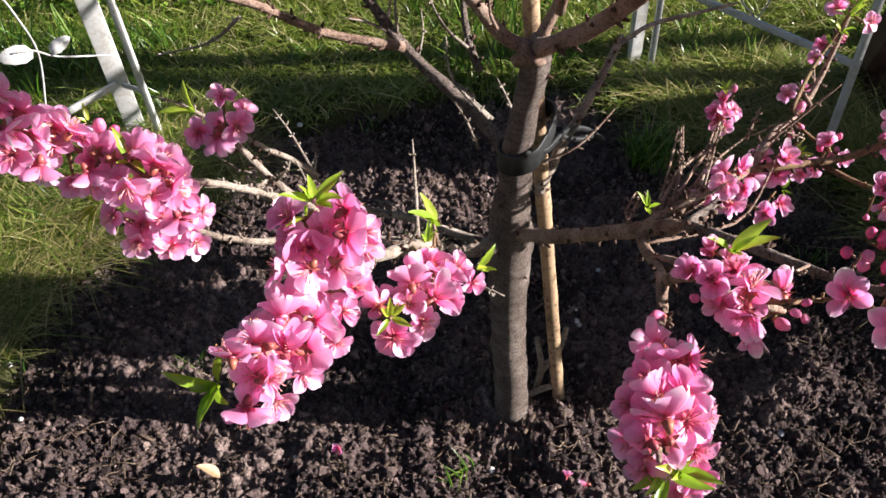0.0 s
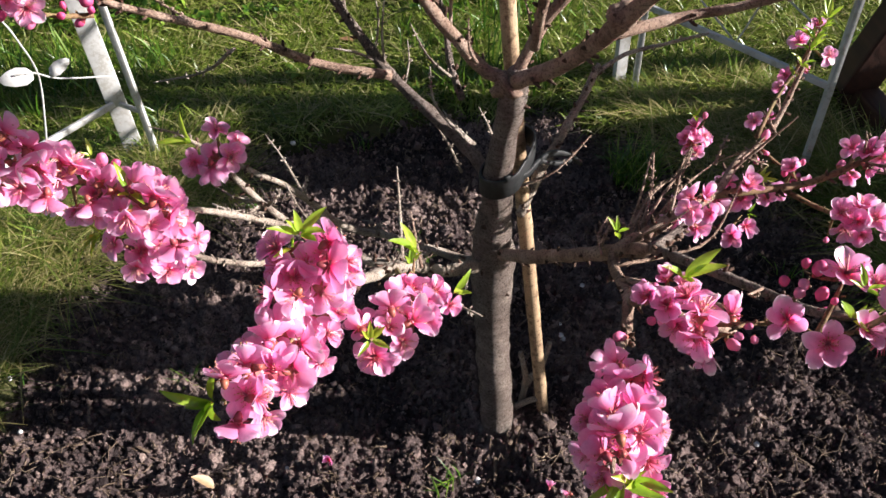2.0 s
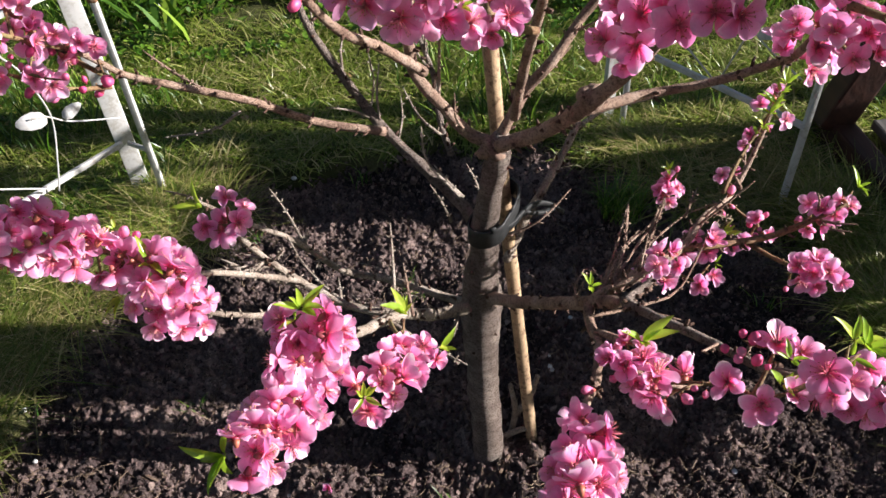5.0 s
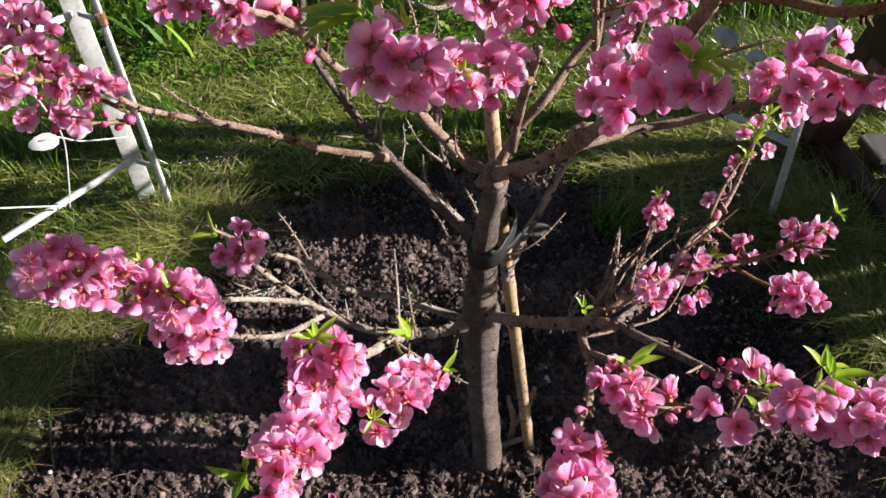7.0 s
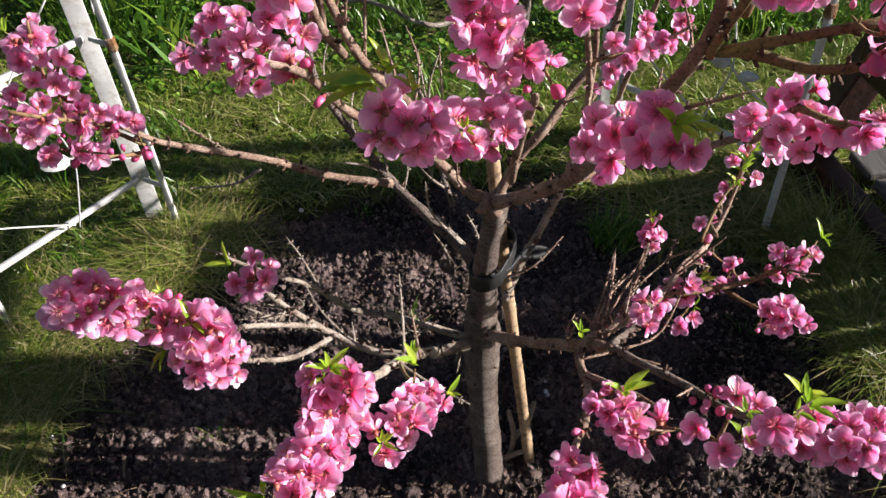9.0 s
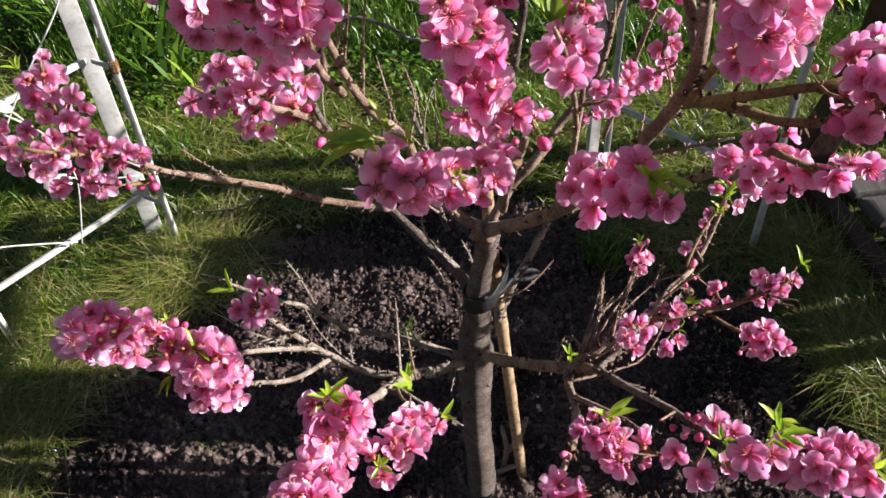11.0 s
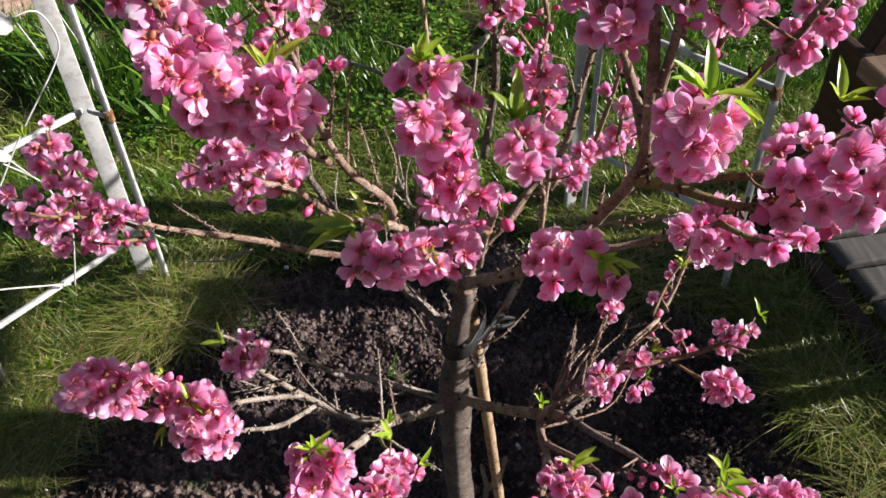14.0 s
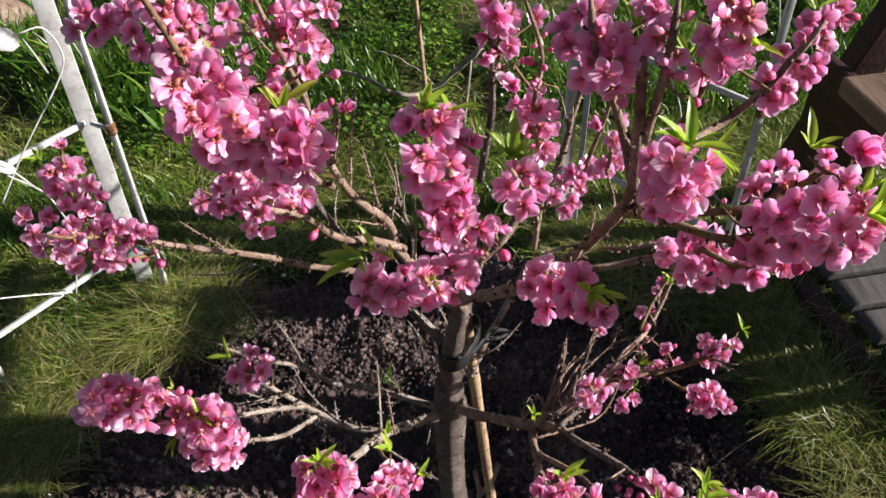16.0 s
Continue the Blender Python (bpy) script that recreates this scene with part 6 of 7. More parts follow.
flowering(low_right_out, [(0.235, 0.510, 0.563), (0.254, 0.460, 0.595), (0.295, 0.400, 0.620), (0.310, 0.350, 0.652), (0.341, 0.320, 0.674), (0.376, 0.310, 0.669), (0.420, 0.290, 0.674)], 19, 0.0119, 0.0135, buds=2, span=(0.42, 1), toward=FAR_SIDE)
flowering(low_right_up, [(0.209, 0.540, 0.532), (0.259, 0.550, 0.562), (0.315, 0.590, 0.552), (0.341, 0.615, 0.571), (0.399, 0.690, 0.534), (0.434, 0.730, 0.561), (0.459, 0.760, 0.627)], 2, 0.0069, 0.0147, buds=3, span=(0.4, 1), size=0.85, cupped=0.4, toward=FAR_SIDE)
flowering(low_right_side, [(0.235, 0.510, 0.563), (0.270, 0.540, 0.558), (0.298, 0.570, 0.565)], 6, 0.0103, 0.0140, buds=2, span=(0.6, 1))
flowering(low_right_mid, [(0.315, 0.590, 0.552), (0.371, 0.600, 0.546), (0.422, 0.610, 0.544), (0.457, 0.600, 0.575), (0.481, 0.595, 0.599)], 6, 0.0069, 0.0140, buds=4, size=0.92, toward=FAR_SIDE)
flowering(low_right_twig, [(0.396, 0.610, 0.535), (0.424, 0.580, 0.533), (0.450, 0.555, 0.538)], 6, 0.0096, 0.0140, span=(0.7, 1))
flowering(front_twig, [(0.278, 0.600, 0.516), (0.321, 0.700, 0.492), (0.356, 0.770, 0.491)], 6, 0.0082, 0.0133, buds=3, span=(0.85, 1), size=0.85, cupped=0.5)
flowering(arm_shoot_a, [(-0.288, 0.740, 0.714), (-0.316, 0.700, 0.780), (-0.344, 0.680, 0.852), (-0.335, 0.680, 0.916)], 7, 0.0101, 0.015, buds=6, span=(0.2, 1), toward=FAR_SIDE)
flowering(arm_shoot_b, [(-0.297, 0.700, 0.774), (-0.320, 0.600, 0.856), (-0.359, 0.590, 0.876)], 6, 0.0101, 0.015, buds=6, toward=FAR_SIDE)
flowering(arm_shoot_c, [(-0.291, 0.740, 0.704), (-0.321, 0.710, 0.723), (-0.350, 0.660, 0.775)], 3, 0.0082, 0.0140, buds=14)
flowering(crown_left, [(-0.026, 0.480, 1.014), (-0.027, 0.420, 1.089), (-0.067, 0.400, 1.114), (-0.091, 0.420, 1.146), (-0.104, 0.420, 1.190), (-0.120, 0.430, 1.222)], 30, 0.0151, 0.0135, buds=6, size=0.92, toward=FAR_SIDE)
flowering(crown_left_b, [(-0.041, 0.640, 0.900), (-0.033, 0.580, 1.023), (-0.047, 0.540, 1.115), (-0.057, 0.520, 1.178)], 13, 0.0122, 0.0140, buds=6, span=(0.25, 1), size=0.92, toward=FAR_SIDE)
flowering(crown_left_c, [(-0.072, 0.420, 1.102), (-0.095, 0.460, 1.157), (-0.131, 0.500, 1.181)], 11, 0.0130, 0.0135, buds=6, size=0.92, toward=FAR_SIDE)
flowering(left_spur, [(0.050, 0.690, 0.729), (0.014, 0.640, 0.790), (-0.020, 0.580, 0.849), (-0.048, 0.530, 0.924), (-0.071, 0.510, 0.948), (-0.119, 0.520, 0.962)], 7, 0.0122, 0.0135, buds=4, span=(0.6, 1), toward=FAR_SIDE)
flowering(mid_shoot, [(0.137, 0.460, 0.945), (0.096, 0.390, 1.013), (0.089, 0.380, 1.061), (0.084, 0.380, 1.085), (0.077, 0.380, 1.127)], 16, 0.0122, 0.0135, buds=2, span=(0.2, 1), size=0.92, toward=FAR_SIDE)
flowering(low_mid_shoot, [(0.139, 0.520, 0.863), (0.108, 0.430, 0.925), (0.080, 0.384, 0.957), (0.043, 0.337, 0.993), (0.024, 0.330, 1.020)], 10, 0.0115, 0.0135, buds=3, span=(0.3, 1), size=0.92, toward=FAR_SIDE)
flowering(right_spur, [(0.222, 0.540, 0.830), (0.182, 0.410, 0.930), (0.188, 0.370, 0.954), (0.216, 0.350, 0.965)], 5, 0.0108, 0.0140, buds=2, span=(0.35, 1), size=0.92, toward=FAR_SIDE)
flowering(mid_twig, [(0.213, 0.640, 0.759), (0.198, 0.560, 0.872), (0.159, 0.420, 1.020), (0.141, 0.385, 1.070)], 2, 0.0074, 0.0147, buds=3, span=(0.75, 1), toward=FAR_SIDE)
flowering(mid_twig_b, [(0.213, 0.640, 0.759), (0.210, 0.600, 0.895), (0.188, 0.560, 1.008), (0.193, 0.560, 1.068), (0.175, 0.560, 1.124)], 6, 0.0069, 0.0147, buds=11, span=(0.45, 1), cupped=0.35, toward=FAR_SIDE)
flowering(mid_twig_c, [(0.149, 0.680, 0.840), (0.159, 0.660, 0.948), (0.156, 0.640, 1.028), (0.158, 0.620, 1.098)], 4, 0.0074, 0.0147, buds=5, span=(0.6, 1), cupped=0.35, toward=FAR_SIDE)
flowering(right_shoot, [(0.263, 0.460, 0.955), (0.251, 0.380, 1.038), (0.245, 0.330, 1.097), (0.253, 0.320, 1.122)], 6, 0.0115, 0.017, buds=2, span=(0.4, 1), size=0.92, toward=FAR_SIDE)
flowering(right_top, [(0.273, 0.440, 0.996), (0.284, 0.420, 1.067), (0.294, 0.410, 1.118), (0.302, 0.410, 1.159), (0.301, 0.410, 1.201)], 6, 0.0115, 0.0140, buds=3, span=(0.45, 1), size=0.92, toward=FAR_SIDE)
flowering(right_top_b, [(0.253, 0.430, 1.011), (0.239, 0.430, 1.085), (0.212, 0.420, 1.146), (0.203, 0.420, 1.194)], 6, 0.0122, 0.0140, buds=5, span=(0.45, 1), size=0.92, toward=FAR_SIDE)
flowering(right_top_c, [(0.253, 0.420, 1.064), (0.257, 0.410, 1.135), (0.257, 0.410, 1.187)], 2, 0.0108, 0.0140, buds=5, span=(0.4, 1), size=0.92, toward=FAR_SIDE)
flowering(fan_high, [(0.268, 0.430, 1.010), (0.312, 0.460, 1.033), (0.354, 0.490, 1.034), (0.376, 0.480, 1.067), (0.383, 0.450, 1.120), (0.401, 0.450, 1.152)], 10, 0.0122, 0.0135, buds=6, span=(0.6, 1), size=0.92, toward=FAR_SIDE)
flowering(fan_low, [(0.260, 0.460, 0.959), (0.288, 0.430, 0.974), (0.318, 0.400, 0.981), (0.332, 0.360, 1.007), (0.351, 0.330, 1.043), (0.390, 0.320, 1.053)], 11, 0.0130, 0.0135, buds=2, span=(0.5, 1), size=0.85, toward=FAR_SIDE)
flowering(fan_mid, [(0.265, 0.450, 0.963), (0.304, 0.400, 1.004), (0.335, 0.380, 1.021), (0.371, 0.390, 1.027), (0.395, 0.380, 1.055)], 3, 0.0115, 0.0135, buds=2, span=(0.55, 1), size=0.92, toward=FAR_SIDE)
flowering(right_arm, [(0.194, 0.600, 0.730), (0.255, 0.620, 0.732), (0.318, 0.620, 0.741), (0.369, 0.600, 0.772), (0.343, 0.520, 0.829), (0.348, 0.475, 0.893)], 13, 0.016, 0.0135, buds=4, span=(0.7, 1), size=0.92)
flowering(right_arm_tip, [(0.348, 0.475, 0.893), (0.374, 0.450, 0.891), (0.411, 0.440, 0.886)], 3, 0.0069, 0.0147, buds=1, span=(0.3, 1), toward=FAR_SIDE)
flowering(back_shoot, [(0.278, 0.760, 0.712), (0.290, 0.700, 0.866), (0.274, 0.600, 0.991), (0.262, 0.560, 1.064)], 6, 0.0069, 0.0147, buds=5, span=(0.3, 1), size=0.85, toward=FAR_SIDE)
flowering(back_shoot_b, [(0.262, 0.840, 0.660), (0.292, 0.840, 0.711), (0.334, 0.700, 0.846)], 14, 0.0096, 0.0147, buds=4, size=0.85)

# ---- stake, tie and canes ----
stake = thing("garden_stake", (0.186, 0.716, 0.0), "pale brown bamboo stake standing beside the trunk", "stake")


def cane(owner, pts, r, mat, nodes):
    path, share = spline(pts, 0.02)
    radii = []
    for s in share:
        k = abs(((s * nodes) % 1) - 0.5)
        radii.append(r * (1 + 0.10 * max(0, 1 - k * 12)))
    o = Matrix.Translation(-owner.location)
    v, f = tube_arrays(path, radii, 12)
    return from_arrays("cane", [o @ p for p in v], f, [mat], owner)


cane(stake, [(0.186, 0.716, -0.020), (0.148, 0.750, 0.392), (0.132, 0.780, 0.595), (0.121, 0.800, 0.770)], 0.0095, CANE, 5)
back_cane = thing("garden_cane", (0.137, 2.247, 0.0), "thin brown bamboo cane pushed into the lawn", "stake")
cane(back_cane, [(0.137, 2.247, -0.03), (0.125, 2.27, 0.17), (0.114, 2.30, 0.35), (0.09, 2.33, 0.75)], 0.008, CANE, 4)

tie = thing("tree_tie", (0.122, 0.725, 0.48), "black rubber strap tie holding trunk to stake", "tree tie")


def strap(pts, width, thick, name):
    path, share = spline(pts, 0.006)
    bm = bmesh.new()
    rings = []
    for i, c in enumerate(path):
        d = (path[min(i + 1, len(path) - 1)] - path[max(i - 1, 0)]).normalized()
        up = Vector((0, 0, 1))
        s = d.cross(up).normalized()
        rings.append([bm.verts.new(c - Vector(tie.location) + s * a * thick / 2 + up * b * width / 2) for a, b in ((-1, -1), (-1, 0.9), (-0.8, 1), (0.8, 1), (1, 0.9), (1, -1))])
    for a, b in zip(rings, rings[1:]):
        for k in range(6):
            j = (k + 1) % 6
            bm.faces.new((a[k], a[j], b[j], b[k]))
    bm.faces.new(rings[0][::-1])
    bm.faces.new(rings[-1])
    part(name, bm, RUBBER, tie)


TZ = 0.492
strap([(0.114 + 0.0235 * math.cos(a), 0.709 + 0.0235 * math.sin(a), TZ + 0.006 * math.cos(a)) for a in [math.radians(q) for q in range(100, 341, 24)]] + [(0.150, 0.724, TZ + 0.012), (0.157, 0.752, TZ + 0.014), (0.146, 0.772, TZ + 0.012), (0.128, 0.766, TZ + 0.006)], 0.026, 0.003, "strap")
strap([(0.117, 0.685, 0.507), (0.143, 0.710, 0.491), (0.158, 0.730, 0.490), (0.179, 0.760, 0.480), (0.203, 0.775, 0.464), (0.221, 0.775, 0.449)], 0.008, 0.004, "strap_tail")
strap([(0.163, 0.740, 0.486), (0.187, 0.760, 0.464), (0.207, 0.775, 0.456)], 0.006, 0.005, "buckle")

# ---- white trellis panels ----


def trellis(corner_a, corner_b, label, low, high, flat_side):
    """A white metal plant trellis: uprights, cross rails, wire scrolls with leaves."""
    a, b = Vector(corner_a), Vector(corner_b)
    corners = [a, b]
    owner = thing("trellis_panel", (a + b) / 2, label, "trellis", "white trellis panels")
    o = -Vector(owner.location)
    height = 1.45

    def bar(name, p, q, w, h, up=(0, 0, 1)):
        bm = bmesh.new()
        beam(bm, Vector(p) + o, Vector(q) + o, w * 0.84, h * 0.84, up, 0.0012)
        part(name, bm, PAINT, owner)

    def wire(name, pts, r=0.0019):
        path, _ = spline(pts, 0.012)
        v, f = tube_arrays([p + o for p in path], [r] * len(path), 6)
        from_arrays(name, v, f, [PAINT], owner)

    def leafplate(at, way, side, length=0.060, width=0.034):
        bm = bmesh.new()
        way, side = Vector(way).normalized(), Vector(side).normalized()
        nrm = way.cross(side)
        top, low_v = [], []
        n = 10
        for k in range(n):
            t = 2 * math.pi * k / n
            p = Vector(at) + o + way * (length / 2) * (1 + math.cos(t)) + side * width / 2 * math.sin(t) * (1 - 0.25 * math.cos(t))
            top.append(bm.verts.new(p + nrm * 0.001 + nrm * 0.004 * abs(math.sin(t))))
            low_v.append(bm.verts.new(p - nrm * 0.001 + nrm * 0.004 * abs(math.sin(t))))
        bm.faces.new(top)
        bm.faces.new(low_v[::-1])
        for k in range(n):
            j = (k + 1) % n
            bm.faces.new((top[k], low_v[k], low_v[j], top[j]))
        part("leaf_plate", bm, PAINT, owner)

    for k, c in enumerate(corners):
        bar("upright", c + Vector((0, 0, -0.05)), c + Vector((0, 0, height)), 0.0145, 0.0145, (1, 0, 0))
        if k in flat_side:
            s = flat_side[k]
            f = c + Vector((s[0], s[1], 0))
            bar("flat_upright", f + Vector((0, 0, -0.05)), f + Vector((0, 0, height)), s[2], 0.018, (-0.35, 1, 0))
    bm = bmesh.new()
    beam(bm, a + o + Vector((0, 0, high - 0.022)), a + o + Vector((0, 0, high + 0.006)), 0.0165, 0.0165, (1, 0, 0), 0.002)
    part("rusty_joint", bm, RUST, owner, "flaking rust at a weld")
    for z in (low, high, height - 0.1):
        p = a + Vector((flat_side[0][0], flat_side[0][1] - 0.014, 0)) if 0 in flat_side else a
        bar("rail", p + Vector((0, 0, z)), b + Vector((0, 0, z)), 0.010, 0.015)
        if 0 in flat_side:
            bar("rail", p + Vector((0.012, 0, z)), a + Vector((0, 0, z - 0.012)), 0.008, 0.012)
    for p, q in ((a, b),):
        d = q - p
        mid = (p + q) / 2
        n = Vector((d.y, -d.x, 0)).normalized()

        def at(u, z):
            return p + d * u + Vector((0, 0, z))

        wire("scroll", [at(0.485, low), at(0.435, low + 0.06), at(0.375, low + 0.15), at(0.39, low + 0.22), at(0.43, low + 0.28), at(0.55, low + 0.35)])
        wire("scroll", [at(0.47, low + 0.17), at(0.39, low + 0.16), at(0.30, low + 0.13), at(0.08, low + 0.09)])
        wire("scroll", [at(0.265, high + 0.25), at(0.146, high + 0.245), at(0.102, high + 0.185), at(0.156, high + 0.14), at(0.352, high + 0.06), at(0.46, high + 0.015), at(0.62, high - 0.06)])
        wire("scroll", [at(0.245, high + 0.238), at(0.22, high + 0.20), at(0.195, high + 0.158)])
        wire("scroll", [at(0.75, high + 0.12), at(0.552, high + 0.02), at(0.456, high - 0.055)])
        wire("scroll", [at(0.058, high + 0.23), at(0.011, high + 0.14), at(0.026, high + 0.06)], 0.0013)
        wire("scroll", [at(0.50, low + 0.01), at(0.66, low + 0.05), at(0.83, low + 0.09), at(1.0, low + 0.12)], 0.0019)
        leafplate(at(0.39, low + 0.16), d * 1.0 + Vector((0, 0, 0.06)), n * 0.7 + Vector((0, 0, 1)))
        leafplate(at(0.33, low + 0.145), -d + Vector((0, 0, 0.10)), n * 0.7 + Vector((0, 0, 1)), 0.045, 0.024)
        leafplate(at(0.26, high + 0.245), d + Vector((0, 0, 0.10)), n * 0.7 + Vector((0, 0, 1)), 0.06, 0.048)
        leafplate(at(0.50, high + 0.0), d + Vector((0, 0, 0.3)), n * 0.7 + Vector((0, 0, 1)), 0.05, 0.030)
    return owner


trellis((-0.565, 1.395, 0.0), (-0.872, 1.115, 0.0), "white painted metal trellis panel with rust spots and wire scrolls", 0.155, 0.51, {0: (-0.058, 0.030, 0.046)})
trellis((0.765, 1.225, 0.0), (0.50, 1.56, 0.0), "white painted metal trellis panel with leaf scrolls in tall grass", 0.225, 0.57, {1: (-0.03, 0.035, 0.034)})

# ---- the wooden garden bench frame ----
bench = thing("garden_bench", (1.15, 1.3, 0.0), "dark red-brown stained wooden garden bench on a timber base", "bench")
BO = -Vector(bench.location)


def timber(name, a, b, w, h, mat, up=(0, 0, 1), label="", bevel=0.006):
    bm = bmesh.new()
    beam(bm, Vector(a) + BO, Vector(b) + BO, w, h, up, bevel)
    part(name, bm, mat, bench, label, smooth=False)


ALONG, ACROSS = Vector((0.107, -0.994, 0)), Vector((0.994, 0.107, 0))


def spot(a, c, z):
    """A place on the bench: a metres along its base beam from the far end, c metres in from the beam, z up."""
    p = Vector((0.955, 1.47, 0)) + ALONG * a + ACROSS * c
    return (p.x, p.y, z)


timber("base_beam", spot(-0.03, 0.0, 0.04), spot(1.35, 0.0, 0.04), 0.052, 0.08, WOOD)
timber("base_beam", spot(-0.03, 1.0, 0.055), spot(1.35, 1.0, 0.055), 0.052, 0.11, WOOD)
timber("leg", spot(0.02, -0.02, 0.06), spot(0.02, 0.40, 1.25), 0.075, 0.065, WOOD, (0, 1, 0))
timber("leg", spot(0.02, 1.02, 0.06), spot(0.02, 0.60, 1.25), 0.075, 0.065, WOOD, (0, 1, 0))
timber("arm_rest", spot(0.20, 0.015, 0.585), spot(0.58, 0.015, 0.585), 0.115, 0.040, SEAT_WOOD, label="worn brown arm rest board")
timber("arm_post", spot(0.535, 0.06, 0.08), spot(0.535, 0.06, 0.565), 0.034, 0.034, WOOD, (0, 1, 0))
# Unseen panel, back, rail, brace and posts, added to shade the bed and trunk.
timber("side_panel", spot(0.030, 0.03, 0.43), spot(0.280, 0.03, 0.43), 0.024, 0.27, WOOD)
timber("backrest", spot(0.640, 0.33, 0.775), spot(0.810, 0.33, 0.775), 0.024, 0.37, WOOD)
timber("back_rail", spot(0.130, 0.33, 0.895), spot(0.638, 0.33, 0.895), 0.024, 0.035, WOOD)
timber("back_brace", spot(0.870, 0.345, 0.360), spot(0.770, 0.345, 0.600), 0.026, 0.120, WOOD)
timber("back_post", spot(0.170, 0.355, 0.42), spot(0.170, 0.355, 0.92), 0.04, 0.026, WOOD, (0, 1, 0))
timber("back_post", spot(0.730, 0.355, 0.42), spot(0.730, 0.355, 1.0), 0.05, 0.026, WOOD, (0, 1, 0))
# Seat rails out of view, added under the shade-casting slats.
timber("seat_rail", spot(0.30, 0.30, 0.395), spot(0.84, 0.30, 0.395), 0.045, 0.05, WOOD)
timber("seat_rail", spot(0.30, 0.80, 0.395), spot(0.84, 0.80, 0.395), 0.045, 0.05, WOOD)
# Slats out of view, added for shade: close-set for solid, gapped for stripes.
for k in range(11):
    timber("seat_slat", spot(0.22 + k * 0.052, 0.33, 0.437), spot(0.22 + k * 0.052, 0.93, 0.437), 0.038 if k > 6 else 0.0515, 0.026, SEAT_WOOD, label="unseen brown slat added to cast striped shade")
# Boards out of view, added to darken the soil right of the trunk.
for k in range(3):
    timber("seat_board", spot(0.60 + k * 0.094, 0.07, 0.470), spot(0.60 + k * 0.094, 0.72, 0.470), 0.091, 0.032, SEAT_WOOD, label="unseen brown board added to shade the soil")
for k in range(8):
    timber("foot_board", spot(0.10 + k * 0.105, 0.06, 0.075), spot(0.10 + k * 0.105, 0.94, 0.075), 0.088, 0.022, GREY_WOOD, label="weathered grey foot board")

# ---- small things on the ground ----


def rock_mesh(seed, size, flat=0.6):
    r = np.random.RandomState(seed)
    bm = bmesh.new()
    bmesh.ops.create_icosphere(bm, subdivisions=2, radius=1.0)
    off = Vector(r.uniform(-9, 9, 3))
    k = r.uniform(0.75, 1.25, 3)
    for v in bm.verts:
        n = 1 + 0.28 * noise.noise(v.co * 1.3 + off) + 0.10 * noise.noise(v.co * 3.7 + off)
        v.co = Vector((v.co.x * k[0], v.co.y * k[1], v.co.z * k[2] * flat)) * n * size
    return bm


for k, at in enumerate([(0.232, 0.858, 0.012), (0.343, 0.987, 0.012), (-0.648, 0.724, 0.012), (-0.695, 0.823, 0.012), (0.288, 0.975, 0.012), (0.234, 0.877, 0.012), (0.236, 0.856, 0.012), (0.073, 0.608, 0.012), (0.497, 0.633, 0.012), (-0.214, 0.639, 0.012), (-0.695, 1.172, 0.020), (-0.277, 1.426, 0.020)]):
    ob = part("pebble", rock_mesh(40 + k, 0.0035 + 0.0035 * rng.random()), STONE)
    ob.location = (at[0], at[1], (soil_z(at[0], at[1]) if bed_edge(at[0], at[1]) < 0 else lawn_z(at[0], at[1])) + 0.003)
    tagged(ob, "small pale pebble lying on the soil", "pebble", "pebbles in the soil")
for k, at in enumerate([(0.103, 0.623, 0.014), (0.136, 0.665, 0.012), (-0.546, 0.753, 0.012), (-0.451, 0.691, 0.012), (0.566, 0.749, 0.012), (-0.065, 0.630, 0.012), (-0.734, 0.989, 0.015), (0.367, 0.559, 0.014)]):
    bm = bmesh.new()
    beam(bm, (-0.014 - 0.012 * rng.random(), 0, 0), (0.016, 0.002, 0.001), 0.005, 0.0025, bevel=0.0008)
    for v in bm.verts:
        v.co += Vector((0, 0.0015 * math.sin(v.co.x * 160), 0.0008 * math.cos(v.co.x * 200)))
    ob = part("wood_chip", bm, CHIP)
    ob.location = (at[0], at[1], soil_z(at[0], at[1]) + 0.005)
    ob.rotation_euler = (rng.uniform(-0.2, 0.2), rng.uniform(-0.2, 0.2), rng.uniform(0, 3.1))
    tagged(ob, "splintered brown wood chip on the soil", "wood chip", "wood chips in the bed")
for k, at in enumerate([(-0.122, 1.428, 0.000), (-0.394, 0.806, 0.000), (-0.343, 1.247, 0.000), (-0.012, 1.069, 0.000), (0.032, 0.595, 0.000), (-0.707, 0.844, 0.000), (0.658, 0.971, 0.000)]):
    spots = [(at[0] + rng.gauss(0, 0.012), at[1] + rng.gauss(0, 0.012), -0.004, rng.uniform(0.02, 0.05), 0.0024, rng.uniform(0.2, 1.2)) for _ in range(16)]
    ob = blades("grass_sprig", spots, LUSH, "", "", 60 + k, kind="")
    tagged(ob, "small green grass sprig sprouting from the soil", "grass sprig", "sprigs in the bed")
for k, at in enumerate([(0.176, 0.575, 0.012), (0.205, 0.569, 0.012), (-0.148, 0.639, 0.012)]):
    ob = new("fallen_blossom", CUPPED[k % 3])
    ob.matrix_world = Matrix.Translation((at[0], at[1], soil_z(at[0], at[1]) + 0.007)) @ Euler((rng.uniform(0.5, 1.4), rng.uniform(-0.6, 0.6), rng.uniform(0, 6))).to_matrix().to_4x4() @ Matrix.Scale(0.75, 4)
    tagged(ob, "fallen wilted pink blossom on the soil", "blossom", "fallen blossoms")


